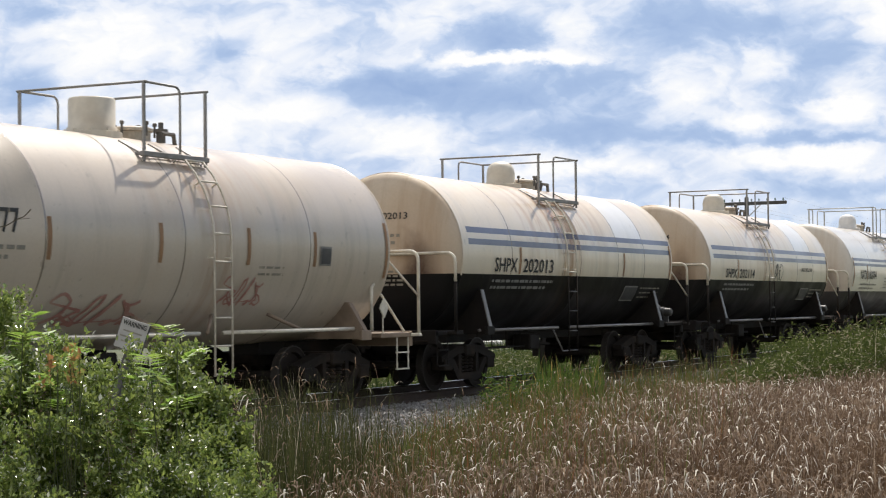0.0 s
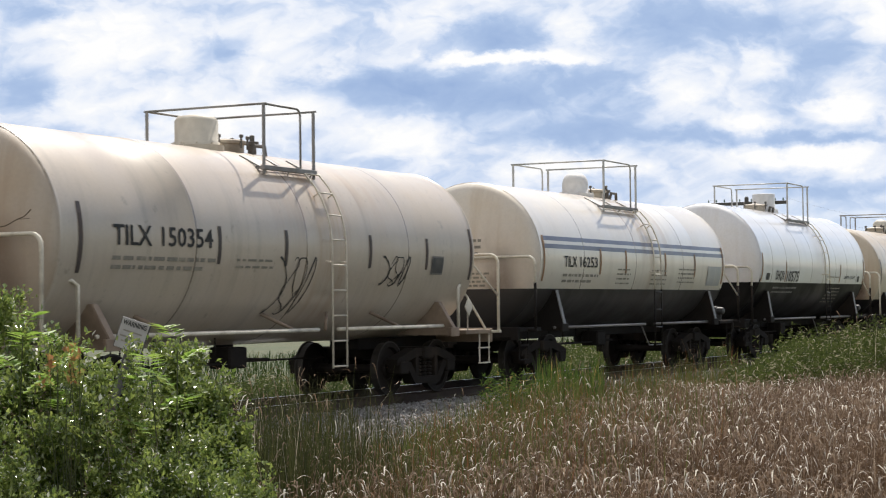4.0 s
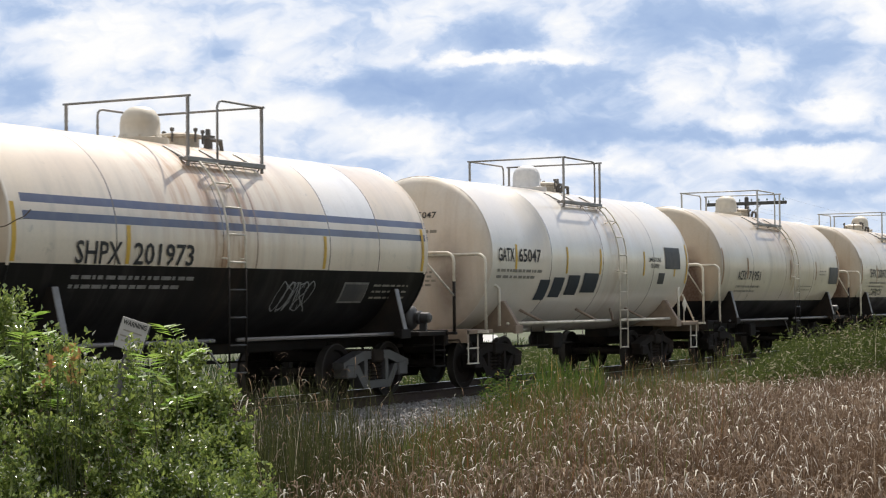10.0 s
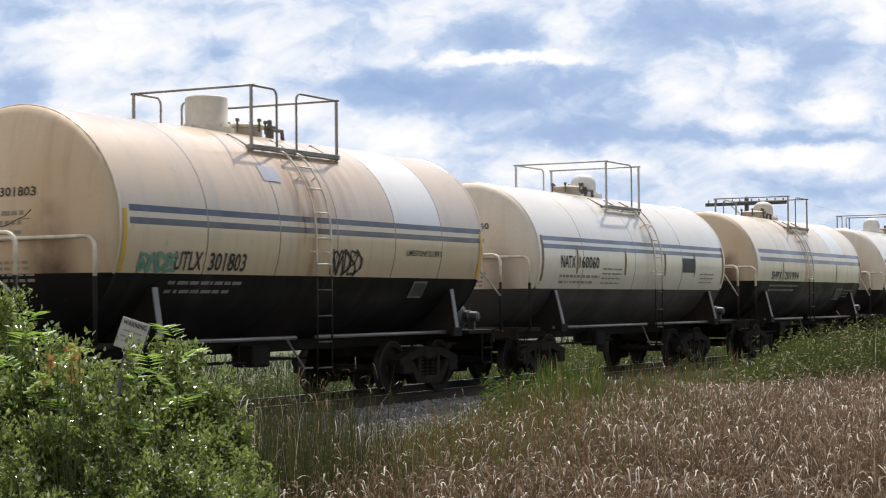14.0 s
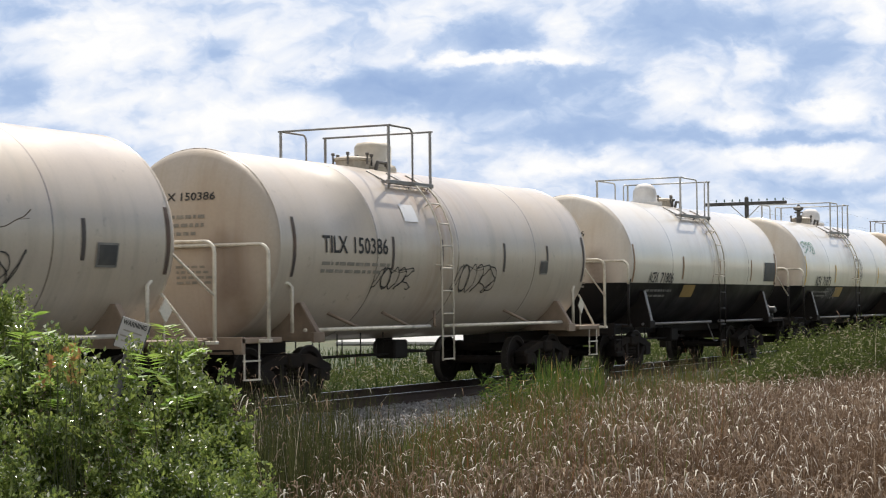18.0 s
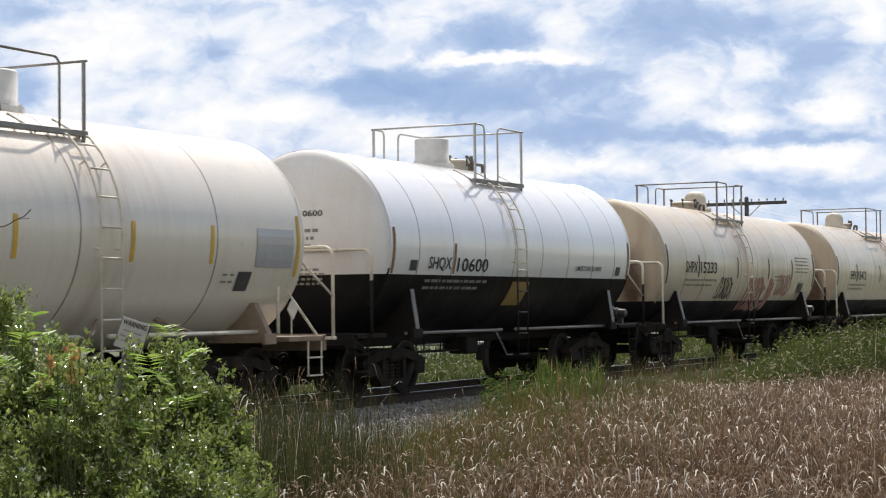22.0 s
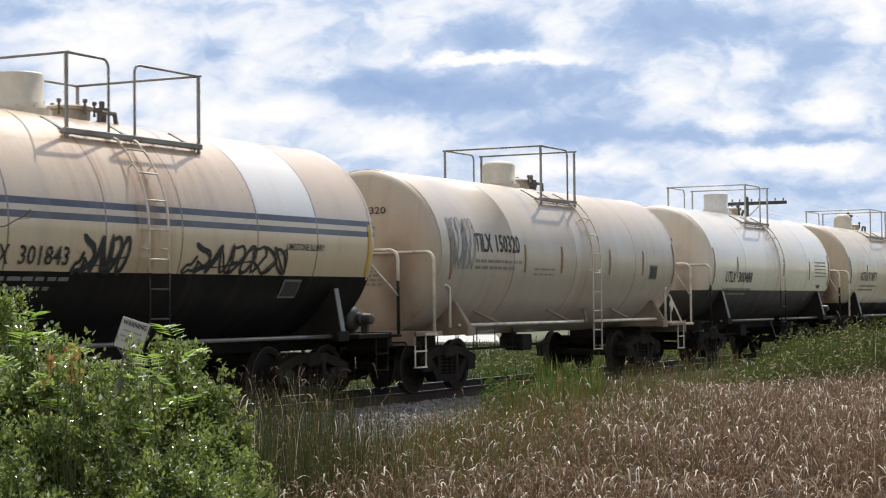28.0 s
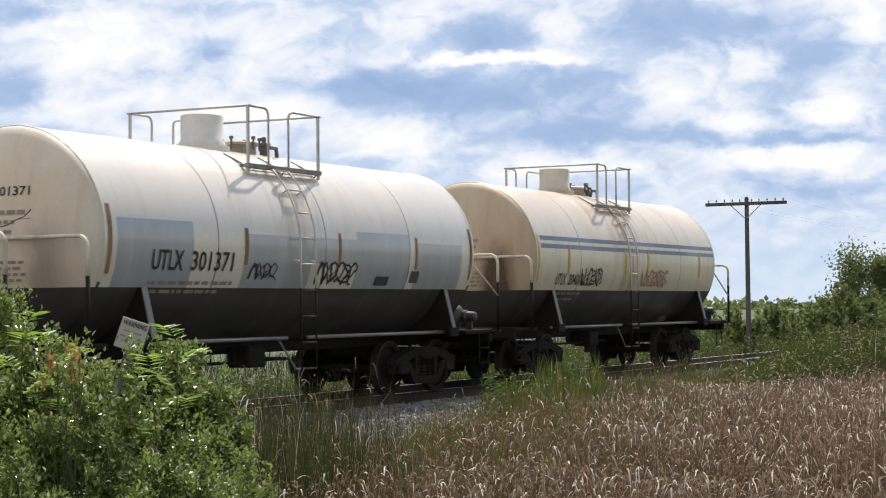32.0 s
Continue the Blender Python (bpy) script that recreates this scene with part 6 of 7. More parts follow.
def shrub(base, top, radius, leaves, size, seed, label, mat=None, stems=9, name="shrub", low=0.0):
    """A leafy shrub: bent stems that fork, and a crown of single leaves along the twigs."""
    if mat is None:
        leaves, size = int(leaves * 3.2), size * 0.66
    rng = np.random.default_rng(seed)
    ob = new(name)
    ob.matrix_basis = Matrix.Translation(base)
    tagged(ob, label, "shrub", "shrubs beside the track")
    h = top - base.z
    bm = bmesh.new()
    tips = []
    for k in range(stems):
        a = k * math.tau / stems + rng.uniform(-0.4, 0.4)
        spread = radius * rng.uniform(0.25, 0.95)
        hh = h * rng.uniform(0.62, 1.0) * (1 - 0.28 * (spread / radius) ** 2)
        pts = [Vector((math.cos(a) * spread * (t ** 1.3) + 0.03 * math.sin(7 * t + k), math.sin(a) * spread * (t ** 1.3), hh * t)) for t in (0, 0.25, 0.5, 0.75, 1.0)]
        rod(bm, pts, 0.003, 4)
        tips.append(pts)
        for q in range(4):
            t0 = rng.uniform(0.3, 0.9)
            p = pts[0].lerp(pts[4], t0)
            p = Vector((math.cos(a) * spread * (t0 ** 1.3), math.sin(a) * spread * (t0 ** 1.3), hh * t0))
            e = p + Vector(rng.normal(0, 1, 3)).normalized() * radius * 0.38 + Vector((0, 0, 0.16 * h))
            rod(bm, [p, (p + e) / 2 + Vector((0, 0, 0.02)), e], 0.002, 3)
            tips.append([p, p.lerp(e, 0.25), p.lerp(e, 0.5), p.lerp(e, 0.75), e])
    part("stem", bm, M_TWIG, ob)
    pick = rng.integers(0, len(tips), leaves)
    tt = rng.uniform(0.10, 1.05, leaves) * 4
    arr = np.array([[tuple(q) for q in t] for t in tips])
    i0 = np.clip(tt.astype(int), 0, 3)
    fr = (tt - i0)[:, None]
    c = arr[pick, i0] * (1 - fr) + arr[pick, i0 + 1] * fr + rng.normal(0, 0.045, (leaves, 3)) * (radius ** 0.5)
    c = c[c[:, 2] > max(0.02, low * h)]
    d = rng.normal(0, 0.65, c.shape) + np.array([0, 0, 0.45]) + (c - np.array([0, 0, h * 0.45])) * 0.5 / max(h, 0.3)
    v, f = leaf_cloud(c, d, size, rng, 0.25, 0.60 if mat is None else 0.66)
    hang("crown", leaf_mesh("crown", v, f, mat or M_SHRUB), ob)
    return ob


def frond(bm_v, bm_f, p, d, length, rng, pairs=8, leaf=0.115):
    """A feathered leaf: pairs of narrow leaflets along a drooping rib."""
    d = d.normalized()
    side = d.cross(Vector((0, 0, 1))).normalized()
    for k in range(pairs):
        t = (k + 1) / pairs
        q = p + d * length * t + Vector((0, 0, -0.48 * length * t * t))
        for s in (-1, 1):
            w = (side * s + d * 0.55 + Vector((0, 0, -0.25 + rng.uniform(-0.1, 0.1)))).normalized()
            l = leaf * (1.1 - 0.5 * abs(t - 0.45)) * rng.uniform(0.85, 1.15)
            up = Vector((0, 0, 1)) * l * 0.06
            x = w.cross(Vector((0, 0, 1))).normalized() * l * 0.16
            i = len(bm_v)
            bm_v.extend([q, q + w * l * 0.4 + x + up, q + w * l, q + w * l * 0.4 - x + up])
            bm_f.extend([(i, i + 1, i + 2), (i, i + 2, i + 3)])


def sumac(base, top, radius, seed, label, mat=None, count=8):
    rng = random.Random(seed)
    ob = new("sumac_shrub")
    ob.matrix_basis = Matrix.Translation(base)
    tagged(ob, label, "shrub", "sumac beside the track")
    h = top - base.z
    vs, fs = [], []
    bm = bmesh.new()
    for k in range(2):
        a = rng.uniform(0, 6.28)
        tip = Vector((math.cos(a) * radius * 0.35, math.sin(a) * radius * 0.35, h * rng.uniform(0.85, 0.97)))
        rod(bm, [(0, 0, 0), tip * 0.5 + Vector((0.02, 0, 0)), tip], 0.004, 4)
        for q in range(count):
            t = 0.80 + 0.22 * q / (count - 1)
            b = a + q * 2.4
            frond(vs, fs, tip * t, Vector((math.cos(b), math.sin(b), 0.5 + 0.9 * t)), radius * rng.uniform(0.75, 1.1), rng)
    part("stem", bm, M_TWIG, ob)
    me = bpy.data.meshes.new("crown")
    me.from_pydata([tuple(v) for v in vs], [], fs)
    me.materials.append(mat or M_SUMAC)
    hang("crown", me, ob)
    return ob


GREEN_LABEL = "dense leafy green shrub with small glossy leaves"
for r, d, top, rad, leaves, size, stems in (
        (-3.60, 13.0, 1.78, 1.0, 10500, 0.072, 15), (-2.98, 12.8, 1.66, 0.80, 10500, 0.070, 16), (-2.64, 12.5, 1.52, 0.55, 9500, 0.068, 15), (-1.78, 12.4, 1.36, 0.45, 7500, 0.064, 14), (-1.52, 12.2, 1.06, 0.42, 5600, 0.060, 12),
        (-2.95, 11.6, 1.02, 0.85, 9500, 0.062, 12), (-2.15, 11.4, 1.12, 0.70, 9500, 0.060, 14), (-1.52, 11.2, 0.62, 0.52, 6200, 0.058, 10), (-2.65, 10.6, 0.62, 0.75, 8000, 0.056, 11),
        (-1.85, 10.4, 0.42, 0.62, 7000, 0.052, 10), (-1.42, 11.4, 0.66, 0.42, 5200, 0.054, 12), (-1.34, 11.0, 0.42, 0.40, 4800, 0.050, 12), (-1.55, 10.8, 0.78, 0.45, 5600, 0.052, 14), (-1.80, 11.0, 0.90, 0.45, 5600, 0.054, 14), (-1.42, 10.1, 0.10, 0.40, 4200, 0.048, 10), (-1.34, 10.5, 0.14, 0.36, 4200, 0.048, 10), (-1.55, 10.2, 0.24, 0.40, 4600, 0.048, 10), (-3.1, 10.0, 0.55, 0.6, 5200, 0.054, 10)):
    shrub(at(r, d), top, rad, leaves, size, 31 + int(d * 10 + r * 7), GREEN_LABEL, stems=stems)
shrub(at(-2.34, 11.0), 1.60, 0.27, 2600, 0.042, 40, "shrub branch with orange and red turning leaves", M_AUTUMN, 6, low=0.80)
shrub(at(-2.22, 10.95), 1.47, 0.22, 1500, 0.04, 47, "shrub branch with orange and red turning leaves", M_AUTUMN, 5, low=0.82)
for r, d, top, rad, seed, n in ((-2.84, 11.8, 1.66, 0.32, 41, 4), (-2.50, 11.7, 1.46, 0.30, 42, 4), (-1.70, 11.3, 1.42, 0.36, 43, 4)):
    sumac(at(r, d), top, rad, seed, "bright green sumac with feathered leaves", count=n)


def weeds(name, spots, heights, size, per, mat, label, seed):
    """Upright leafy weeds: a stem each, leaves all the way up."""
    rng = np.random.default_rng(seed)
    n = len(spots)
    hs = heights * rng.uniform(0.65, 1.12, n)
    lean = rng.normal(0, 0.12, (n, 2)) * hs[:, None]
    t = rng.uniform(0.12, 1.0, (n, per))
    c = np.zeros((n, per, 3))
    c[:, :, 0] = spots[:, 0:1] + lean[:, 0:1] * t
    c[:, :, 1] = spots[:, 1:2] + lean[:, 1:2] * t
    c[:, :, 2] = spots[:, 2:3] + hs[:, None] * t
    d = rng.normal(0, 1, (n * per, 3)) * np.array([1, 1, 0.5]) + np.array([0, 0, 0.45])
    v, f = leaf_cloud(c.reshape(-1, 3), d, size, rng, 0.2, 0.26)
    a = spots + np.array([0.006, 0, 0])
    b = spots - np.array([0.006, 0, 0])
    top = spots + np.concatenate([lean, hs[:, None]], 1)
    k = len(v)
    sv = np.stack([a, b, top], 1).reshape(-1, 3)
    sf = k + np.arange(n)[:, None] * 3 + np.array([[0, 1, 2]])
    me = leaf_mesh(name, np.concatenate([v, sv]), np.concatenate([f, sf]), mat)
    ob = tagged(new(name, me), label, "weeds", kind="stuff")
    return ob


w1 = strew(7000, 33, 52, 0.150, 0.30, 51, lambda x, y, d, s: (y > BED - 6.2) & (y < BED - 3.0) & (s / d > 0.158 + 0.004 * np.sin(d * 3)))
rise = np.clip(((w1[:, 0] * math.sin(HEADING) - w1[:, 1] * math.cos(HEADING)) / (w1[:, 0] * math.cos(HEADING) + w1[:, 1] * math.sin(HEADING)) - 0.145) / 0.05, 0.55, 1.0)
rise *= 1 + 0.40 * patch_noise(w1[:, :2], 0.45, 4.0) + 0.25 * patch_noise(w1[:, :2], 1.6, 1.0)
weeds("bank_weeds", w1, 1.42 * rise, 0.12, 16, M_WEED, "tall green goldenrod weeds on the bank", 61)
w6 = tufty(strew(1500, 33, 52, 0.195, 0.30, 56, lambda x, y, d, s: (y > BED - 6.0) & (y < BED - 3.2)), 0.8, 21, -0.3, 0.4)
blades("bank_plumes", w6, 1.75, 0.012, 0.10, (M_REED, M_HEADG), "tall thin stalks with pale plumes on the bank", 66, heads=0.3, curl=0.14, wide=0.022)
w2 = strew(300, 29.5, 33.5, 0.022, 0.050, 52, lambda x, y, d, s: (y > BED - 5.0) & (y < BED - 2.6))
weeds("verge_weeds", w2, 0.9 * (1 + 0.5 * patch_noise(w2[:, :2], 1.5, 3.0)), 0.085, 18, M_BRIGHTG, "clump of green weeds beside the ballast", 62)
w3 = strew(2200, 22, 40, 0.05, 0.17, 53, lambda x, y, d, s: (y > BED - 6.5) & (y < BED - 3.6))
weeds("edge_weeds", w3, 0.6, 0.08, 10, M_WEED, "mixed green weeds at the field edge", 63)
w4 = strew(900, 17, 24, -0.17, -0.06, 54, lambda x, y, d, s: y > BED - 7)
weeds("low_weeds", w4, 0.55, 0.07, 12, M_WEED, "low weeds among the reed grass", 64)
rng = np.random.default_rng(55)
w7 = strew(2600, 10.8, 12.6, -0.245, -0.15, 57, lambda x, y, d, s: s / d < -0.16)
weeds("dead_stalks", tufty(w7, 1.4, 22, -0.1, 0.4), 1.62, 0.035, 16, M_DEAD, "brown seed stalks among the shrubs", 67)
w5 = np.stack([rng.uniform(18, 125, 6500), BED + 3.0 + rng.uniform(0, 10, 6500), np.zeros(6500)], 1)
w5[:, 2] = [lift(q) - 0.05 for q in w5[:, 1]]
weeds("far_bank_weeds", w5, np.interp(w5[:, 0], [40, 60], [0.55, 1.1]), 0.14, 14, M_WEED, "green weeds beyond the track", 65)

FAR_LABEL = "dark green bush beyond the track"
for k, (r, d, top, rad) in enumerate(((11.2, 67.5, 1.35, 1.1), (12.9, 70, 1.5, 1.3), (14.0, 72, 1.3, 1.3), (15.6, 76, 1.4, 1.5), (17.5, 78, 1.5, 1.6), (11.8, 60, 1.2, 1.3), (13.6, 64, 1.9, 1.2), (15.0, 66, 1.7, 1.3), (16.4, 70, 1.4, 1.4), (19.5, 76, 1.6, 1.8), (10.6, 82, 1.2, 1.5), (21.5, 90, 1.5, 2.0), (14.5, 95, 1.2, 2.2), (18.0, 100, 1.3, 2.4))):
    shrub(at(r, d), top, rad, 2600, 0.15, 70 + k, FAR_LABEL, M_TREE, 8, "bush")


def tree(base, top, radius, seed, label):
    """A small tree: tapered trunk, limbs, and a ragged crown in clumps with gaps."""
    rng = np.random.default_rng(seed)
    ob = new("tree")
    ob.matrix_basis = Matrix.Translation(base)
    tagged(ob, label, "tree")
    h = top - base.z
    bm = bmesh.new()
    lathe(bm, [(0.12, 0), (0.09, h * 0.3), (0.05, h * 0.65), (0.015, h * 0.95)], None, 8)
    part("trunk", bm, M_STEM, ob)
    cs = []
    for k in range(16):
        a, t = rng.uniform(0, 6.28), rng.uniform(0.25, 0.9)
        rr = radius * (1.05 - 0.75 * abs(t - 0.45)) * rng.uniform(0.5, 1.0)
        e = Vector((math.cos(a) * rr, math.sin(a) * rr, h * t + h * 0.12))
        bm = bmesh.new()
        rod(bm, [(0, 0, h * t * 0.8), e * 0.5 + Vector((0, 0, h * t * 0.45)), e], 0.02, 4)
        part("limb", bm, M_STEM, ob)
        cs.append((e, radius * rng.uniform(0.22, 0.42)))
    pts = np.concatenate([np.array(tuple(e)) + rng.normal(0, 0.5, (520, 3)) * s for e, s in cs])
    v, f = leaf_cloud(pts, rng.normal(0, 1, pts.shape), 0.17, rng, 0.2, 0.55)
    hang("crown", leaf_mesh("crown", v, f, M_TREE), ob)


tree(at(18.7, 80), 3.3, 2.0, 81, "small ragged tree beyond the track")
tree(at(20.6, 82), 3.2, 2.0, 82, "small ragged tree beyond the track")
tree(at(22.6, 84), 3.2, 2.0, 83, "small ragged tree beyond the track")

# far woods on the skyline
rng = np.random.default_rng(90)
cc = []
for k in range(260):
    r, d = rng.uniform(-260, 330), rng.uniform(620, 760)
    p = at(r, d, -2.0)
    top = 3.2 + rng.uniform(-1.0, 1.8)
    cc.append(np.array(tuple(p)) + rng.normal(0, 1, (60, 3)) * np.array([2.6, 2.6, 0.3]) + np.array([0, 0, 1]) * rng.uniform(-2, top, (60, 1)))
cc = np.concatenate(cc)
v, f = leaf_cloud(cc, rng.normal(0, 1, cc.shape), 2.2, rng, 0.2, 0.8)
tagged(new("far_woods", leaf_mesh("far_woods", v, f, M_TREE)), "dark line of distant woods", "woods", kind="stuff")


# ---------------------------------------------------------------- sign, pole, wires, twig, far road
sign = new("warning_sign")
sign.matrix_basis = Matrix.Translation(at(-3.235, 18.9, 1.275)) @ pose(0, 0, 0, 0, 0, math.degrees(HEADING) - 90 - 18) @ pose(0, 0, 0, -8, 17, 0)
tagged(sign, "tilted faded white warning sign on a post", "sign")
bm = bmesh.new()
box(bm, -0.16, 0.16, -0.004, 0.004, -0.16, 0.16, 0.003)
part("panel", bm, M_SIGN, sign)
bm = bmesh.new()
box(bm, -0.175, 0.158, 0.005, 0.045, -0.162, 0.162, 0.006)
part("backing_board", bm, M_POLE, sign)
bm = bmesh.new()
box(bm, -0.045, 0.045, 0.046, 0.11, -2.1, 0.12, 0.006)
part("post", bm, M_POLE, sign)

def flat_text(text, width, height, x, z):
    cu = bpy.data.curves.new("lettering", "FONT")
    cu.body, cu.size, cu.offset, cu.resolution_u = text, 1.0, 0.02, 2
    ob = bpy.data.objects.new("lettering", cu)
    me = bpy.data.meshes.new_from_object(ob)
    bpy.data.objects.remove(ob)
    xs = [q.co.x for q in me.vertices]
    ys = [q.co.y for q in me.vertices]
    for q in me.vertices:
        q.co = Vector((x + ((q.co.x - min(xs)) / (max(xs) - min(xs)) - 0.5) * width, -0.008, z + (q.co.y - min(ys)) / (max(ys) - min(ys)) * height))
    me.materials.append(M_STENCIL)
    return me


hang("lettering", flat_text("WARNING", 0.28, 0.055, 0.0, 0.085), sign)
bm = bmesh.new()
for z, w in ((0.03, 0.22), (-0.03, 0.26), (-0.08, 0.20)):
    vs = [bm.verts.new((x, -0.007, q)) for x, q in ((-w / 2, z - 0.008), (w / 2, z - 0.008), (w / 2, z + 0.008), (-w / 2, z + 0.008))]
    bm.faces.new(vs)
part("small_print", bm, M_FAINT, sign)

bm = bmesh.new()
lathe(bm, [(0.095, 0), (0.09, 2.0), (0.08, 4.5), (0.075, 6.20), (0.02, 6.24)], None, 14)
pole = new("utility_pole")
pole.matrix_basis = pose(63.8, 20.3, -0.85, 0, 0, 0)
tagged(pole, "weathered wooden pole with one crossarm of insulators", "utility pole", "poles along the track")
part("shaft", bm, M_POLE, pole)
bm = bmesh.new()
box(bm, -0.16, -0.07, -1.52, 1.52, 5.92, 6.04, 0.01)
part("crossarm", bm, M_POLE, pole)
for s in (-1, 1):
    bm = bmesh.new()
    rod(bm, [(-0.10, s * 0.05, 5.46), (-0.10, s * 0.55, 5.92)], 0.02, 5)
    part("brace", bm, M_GALV, pole)
pins = [-1.4, -1.1, -0.8, -0.5, -0.22, 0.22, 0.5, 0.8, 1.1, 1.4]
bm = bmesh.new()
lathe(bm, [(0.010, 0.0), (0.010, 0.03), (0.032, 0.03), (0.035, 0.05), (0.024, 0.07), (0.027, 0.09), (0.010, 0.11)], None, 8)
ins_me = mesh_of(bm, "insulator", M_GLASSY)
for y in pins:
    hang("insulator", ins_me, pole, pose(-0.115, y, 6.04))
pole_c = copy_thing(pole, pose(109.0, 20.3, -0.85))
for y in (-1.4, 0.8, 1.4):
    bm = bmesh.new()
    pts = []
    for x0, x1 in ((63.8, 109.0),):
        pts += [(x0 - 0.14 + (x1 - x0) * t, 20.3 + y, 5.31 - 1.6 * t * (1 - t)) for t in (0, 0.15, 0.3, 0.5, 0.7, 0.85)]
    rod(bm, pts + [(108.86, 20.3 + y, 5.31)], 0.0018, 3)
    tagged(new("line_wire", mesh_of(bm, "line_wire", M_WIRE)), "thin sagging line wire between the poles", "wire", "wires on the poles")

bm = bmesh.new()                           # dead sapling whose twig reaches into view
q0, q1 = at(-2.85, 10.0), at(-2.75, 10.0, 1.9)
rod(bm, [q0, (q0 + q1) / 2 + Vector((0.02, 0.03, 0)), q1], 0.011, 5)
sap = new("dead_sapling", mesh_of(bm, "dead_sapling", M_STEM))
tagged(sap, "bare dead sapling with a thin crooked twig", "sapling")
bm = bmesh.new()
rod(bm, [at(-2.76, 10.0, 1.85), at(-2.52, 10.0, 1.99), at(-2.40, 10.0, 2.01), at(-2.34, 10.0, 2.045), at(-2.30, 10.0, 2.06), at(-2.262, 10.0, 2.10)], 0.0035, 4)
rod(bm, [at(-2.34, 10.0, 2.045), at(-2.27, 10.0, 2.05)], 0.002, 4)
part("twig", bm, M_STEM, sap)

M_PALE = plain("pale_gravel", (0.46, 0.455, 0.44), 0.9, 0.0, 3, 0.3, (0.4, 0.36, 0.28), 0.4)
bm = bmesh.new()
pts = [at(-7.0, 118, -0.86), at(3.6, 112, -0.86), at(4.0, 140, -0.86), at(-8.0, 146, -0.86)]
lo_ = [bm.verts.new(p) for p in pts]
hi_ = [bm.verts.new(p + Vector((0, 0, 0.16))) for p in pts]
bm.faces.new(hi_)
for k in range(4):
    bm.faces.new((lo_[k], lo_[(k + 1) % 4], hi_[(k + 1) % 4], hi_[k]))
bmesh.ops.recalc_face_normals(bm, faces=bm.faces)
tagged(new("far_road", mesh_of(bm, "far_road", M_PALE)), "pale gravel road in the distance", "road", kind="structure")


# ---------------------------------------------------------------- sky
def sky_backdrop():
    """A far shell of sky behind everything; its clouds drift slowly."""
    k = Nodes("cloudy_sky")
    k.n.remove(k.bsdf)
    sep = k.split(k.co.outputs["Object"])
    u = k.math("DIVIDE", sep[0], sep[1])
    v = k.math("DIVIDE", sep[2], sep[1])
    flat = k.join(k.math("MULTIPLY", u, 8.0), k.math("MULTIPLY", v, 13.0), 0.0)
    warp = k.noise(flat, 2.2, 4)
    flat2 = k.vec("ADD", flat, k.join(k.math("MULTIPLY", warp, 0.55), k.math("MULTIPLY", warp, 0.45), 0.0))
    cloud = k.noise(flat2, 2.3, 6, 0.52)
    detail = k.noise(flat2, 7.0, 4, 0.5)
    val = k.math("ADD", k.math("ADD", 0.55, k.math("MULTIPLY", k.math("SUBTRACT", cloud, 0.5), 0.46)), k.math("MULTIPLY", k.math("SUBTRACT", detail, 0.5), 0.34))
    sway = k.math("MULTIPLY", k.math("SUBTRACT", k.noise(flat, 5.0, 5, 0.6), 0.5), 0.035)
    uu, vv = k.math("ADD", u, sway), k.math("ADD", v, k.math("MULTIPLY", sway, -0.5))
    # the large masses: place, size, lightness
    for (x, y, a, b, s) in SKY_MASSES:
        d = k.vec("LENGTH", k.join(k.math("DIVIDE", k.math("SUBTRACT", uu, x), a), k.math("DIVIDE", k.math("SUBTRACT", vv, y), b), 0.0))
        val = k.math("ADD", val, k.ramp(d, 0.05, 1.4, s * 0.85, 0.0))
    ramp = k.n.new("ShaderNodeValToRGB")
    stops = SKY_STOPS
    while len(ramp.color_ramp.elements) < len(stops):
        ramp.color_ramp.elements.new(0.5)
    for e, (p, c) in zip(ramp.color_ramp.elements, stops):
        e.position, e.color = p, (*c, 1)
    k.l.new(val, ramp.inputs[0])
    low = k.ramp(v, 0.0, 0.075, 1.0, 0.0)
    c = k.mix(k.math("MULTIPLY", low, 0.75), ramp.outputs[0], (0.66, 0.78, 0.93))
    em = k.n.new("ShaderNodeEmission")
    k.l.new(c, em.inputs[0])
    em.inputs[1].default_value = 0.92
    k.l.new(em.outputs[0], k.n["Material Output"].inputs[0])
    k.m.cycles.emission_sampling = "NONE"
    bm = bmesh.new()
    rad, na, ne = 3200.0, 30, 14
    grid = [[bm.verts.new((rad * math.sin(a) * math.cos(e), rad * math.cos(a) * math.cos(e), rad * math.sin(e))) for e in [radians(-2 + 26 * j / ne) for j in range(ne + 1)]] for a in [radians(-30 + 60 * i / na) for i in range(na + 1)]]
    for a, b in zip(grid, grid[1:]):
        for j in range(ne):
            bm.faces.new((a[j], b[j], b[j + 1], a[j + 1]))
    ob = new("sky_backdrop", mesh_of(bm, "sky_backdrop", k.m))
    return tagged(ob, "blue sky with broken white and grey clouds", "sky", kind="structure")


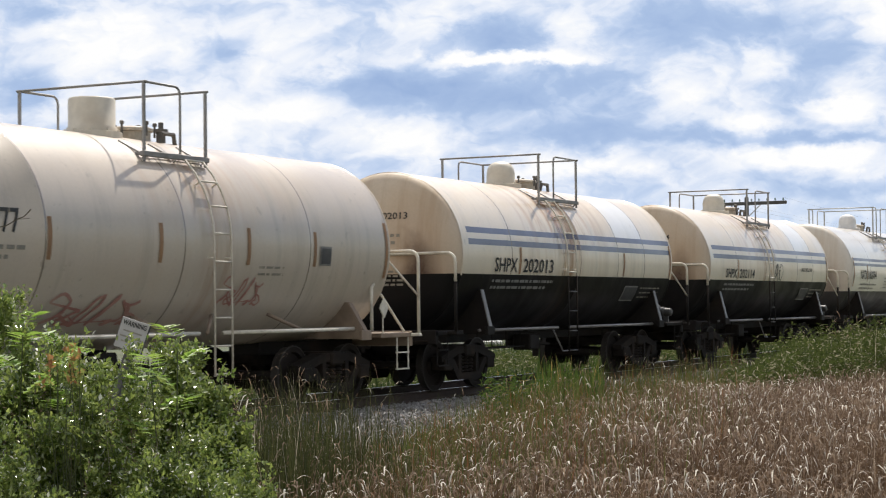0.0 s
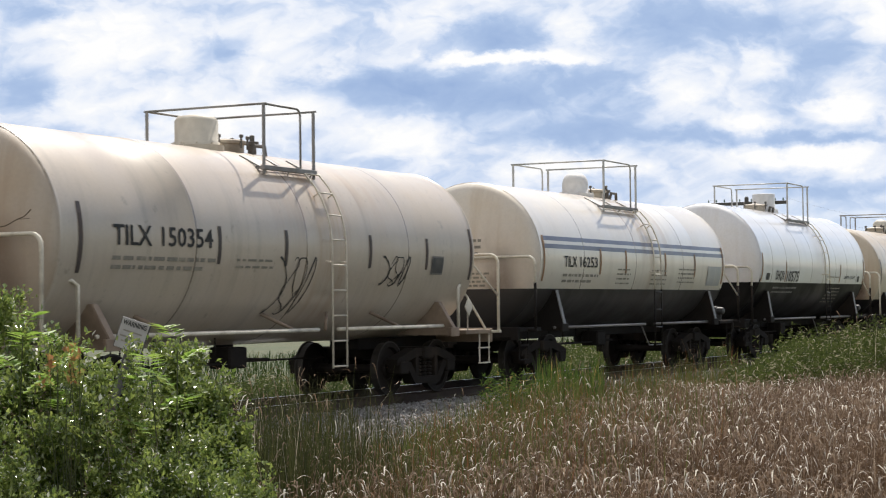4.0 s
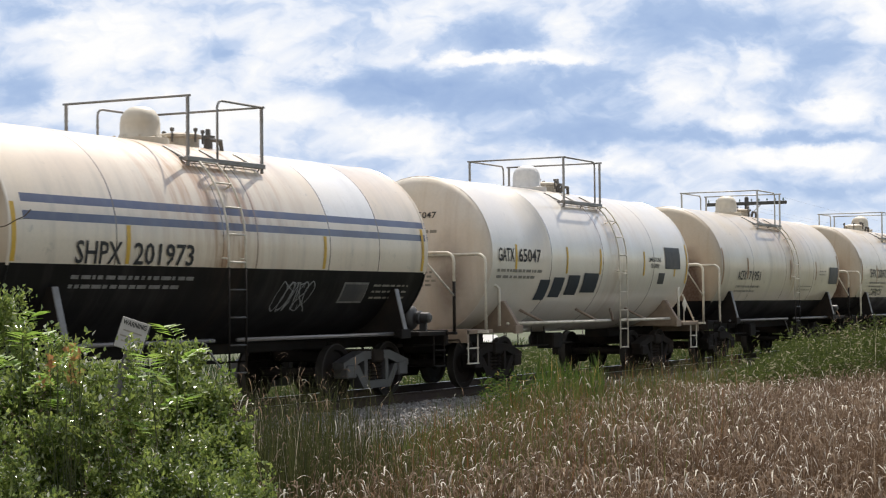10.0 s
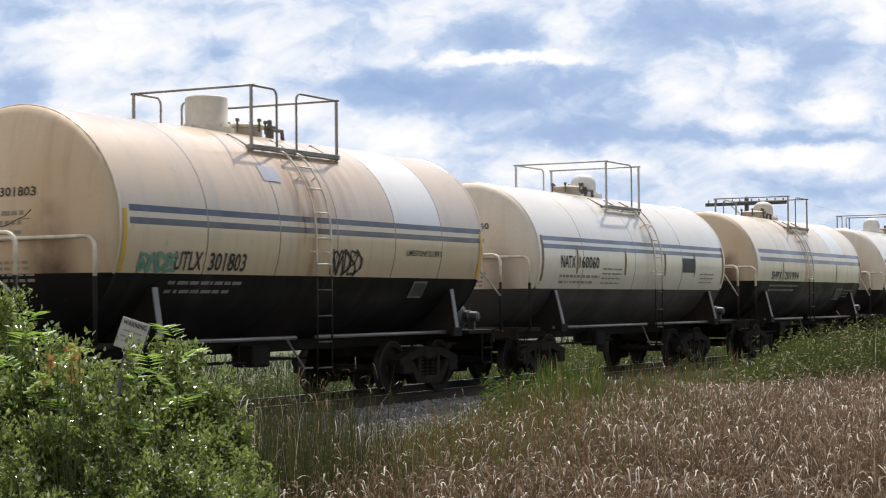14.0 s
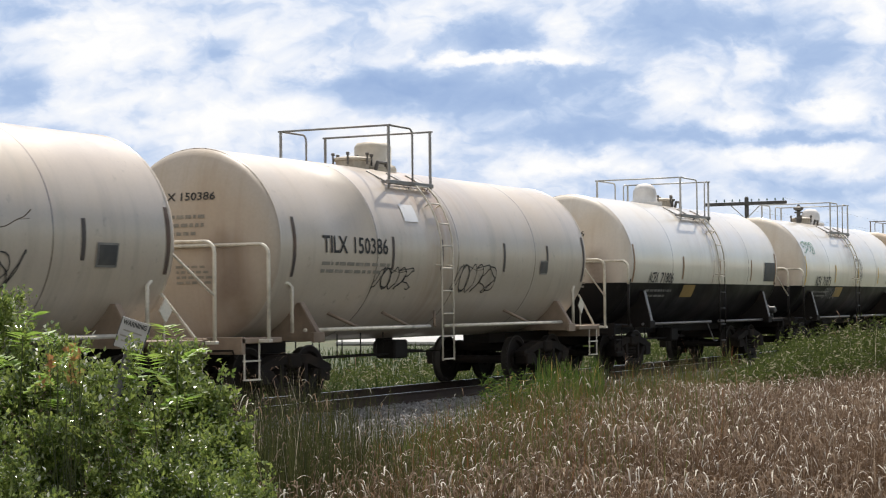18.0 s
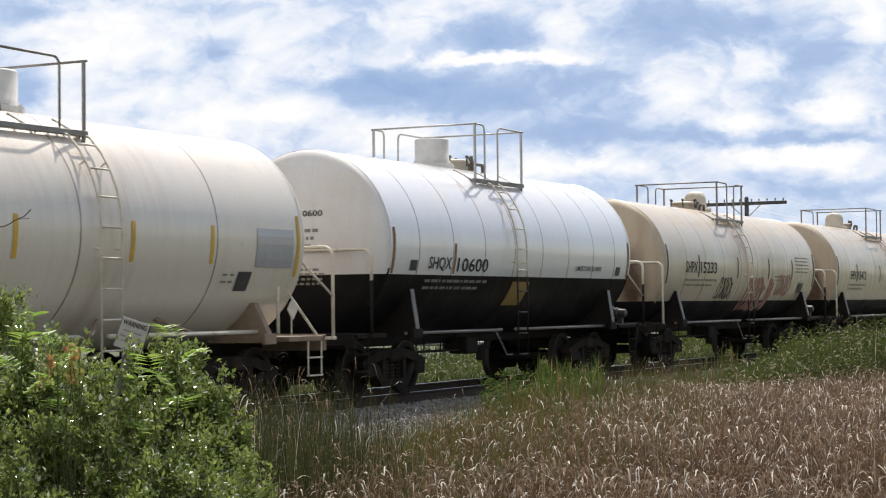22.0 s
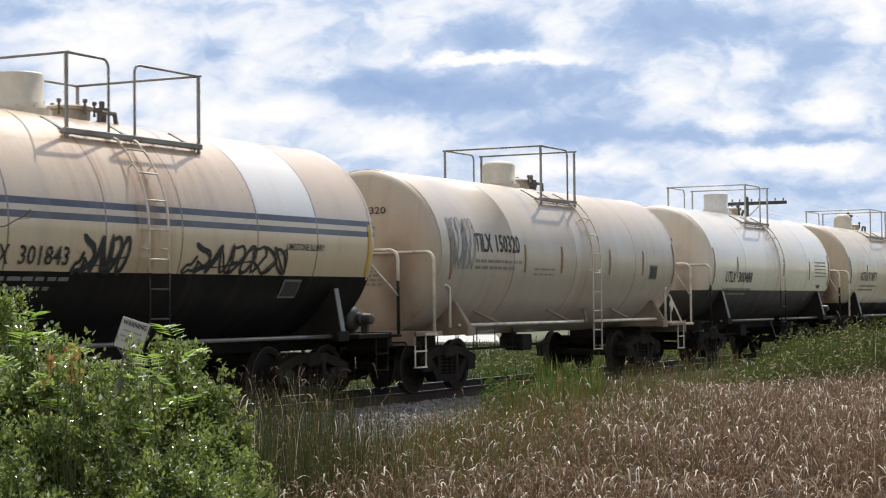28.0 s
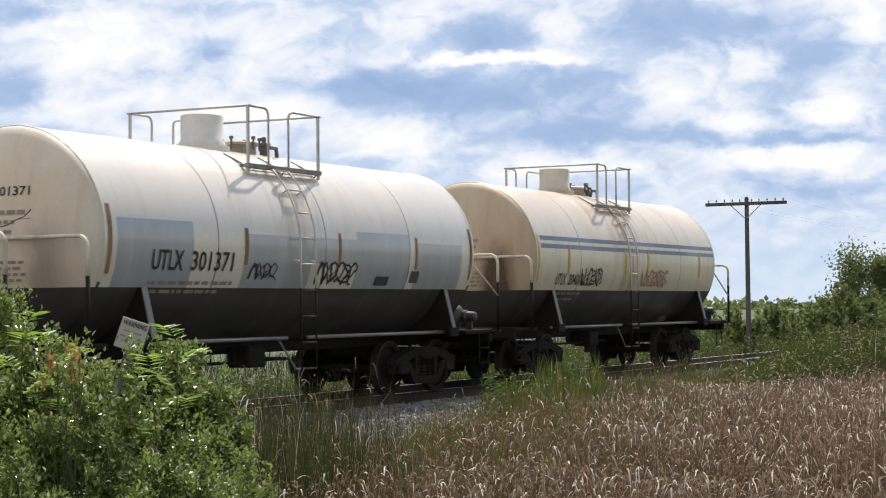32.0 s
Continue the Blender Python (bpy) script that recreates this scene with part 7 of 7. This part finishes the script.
# u to the right, v up, both as tangents from straight ahead at the horizon
GREY_MASSES = ((-0.0403, 0.1220, 0.0512, 0.0100, -0.23), (0.0248, 0.1167, 0.0785, 0.0143, -0.30), (0.0587, 0.0946, 0.0512, 0.0100, -0.25), (0.1307, 0.1512, 0.0512, 0.0178, -0.25), (0.0283, 0.1492, 0.0273, 0.0125, -0.29), (0.0839, 0.1269, 0.0341, 0.0107, -0.15), (0.1804, 0.1537, 0.0273, 0.0143, -0.17), (0.2112, 0.1347, 0.0341, 0.0125, -0.15), (0.1924, 0.1148, 0.0205, 0.0143, -0.11), (0.1425, 0.0921, 0.0444, 0.0057, -0.23), (-0.2295, 0.1211, 0.0154, 0.0114, -0.23), (-0.1238, 0.1447, 0.0188, 0.0078, -0.18), (-0.1645, 0.1064, 0.0205, 0.0071, -0.14), (0.2107, 0.0898, 0.0410, 0.0043, -0.23), (0.2197, 0.0617, 0.0375, 0.0064, -0.18), (-0.0586, 0.1502, 0.0307, 0.0089, -0.11), (-0.2019, 0.0928, 0.0273, 0.0071, -0.11), (-0.2197, 0.1644, 0.0205, 0.0071, -0.14))
WHITE_MASSES = ((-0.1366, 0.1045, 0.0717, 0.0196, 0.15), (-0.0958, 0.1506, 0.0512, 0.0143, 0.13), (-0.1924, 0.1144, 0.0410, 0.0143, 0.11), (0.0344, 0.1361, 0.0512, 0.0039, 0.39), (0.1272, 0.1155, 0.0205, 0.0150, 0.23), (0.1643, 0.0996, 0.0205, 0.0078, 0.23), (0.2171, 0.1068, 0.0273, 0.0078, 0.32), (0.1951, 0.0791, 0.0478, 0.0071, 0.32), (-0.0251, 0.0924, 0.0375, 0.0114, 0.23), (0.0554, 0.0744, 0.0341, 0.0071, 0.23), (-0.1765, 0.1515, 0.0512, 0.0214, 0.17), (-0.0898, 0.1319, 0.0307, 0.0143, 0.17), (0.0671, 0.1519, 0.0137, 0.0143, 0.17), (0.0958, 0.0771, 0.0205, 0.0071, 0.23), (0.1771, 0.1320, 0.0137, 0.0107, 0.14), (-0.0838, 0.1101, 0.0273, 0.0107, 0.14), (-0.1983, 0.1362, 0.0307, 0.0143, 0.14), (-0.0150, 0.1590, 0.0205, 0.0125, 0.14), (0.2394, 0.1531, 0.0137, 0.0214, 0.17))
SKY_MASSES = GREY_MASSES + WHITE_MASSES
SKY_STOPS = ((0.20, (0.33, 0.46, 0.72)), (0.40, (0.42, 0.55, 0.79)), (0.50, (0.57, 0.68, 0.88)), (0.60, (0.82, 0.87, 0.97)), (0.72, (1.0, 1.0, 1.0)))
SKY = sky_backdrop()


def motions():
    for car, front in CARS:
        walk(car, [(t, pose(front - s, TRACK_Y, 0)) for t, s in RUN])
    # every wheel rolls without slip; alike wheels share one set of keys
    first = {}
    for wh, ax, y, turn in WHEELS:
        key = (ax, y)
        if key not in first:
            rows = []
            for k in range(0, 961):
                t = k / 30
                rows.append((t, pose(ax, y, 0.457) @ Matrix.Rotation(-run(t) / 0.457, 4, "Y") @ pose(0, 0, 0, 0, 0, turn)))
            walk(wh, rows)
            first[key] = wh.animation_data
        else:
            wh.rotation_mode = "QUATERNION"
            keys = wh.animation_data_create()
            keys.action = first[key].action
            keys.action_slot = first[key].action_slot
    # the sky drifts slowly
    base = math.degrees(HEADING) - 90
    walk(SKY, [(0.0, pose(0, 0, EYE_Z, 0, 0, base - 0.2)), (32.0, pose(0, 0, EYE_Z, 0, 0, base + 0.2))])


motions()
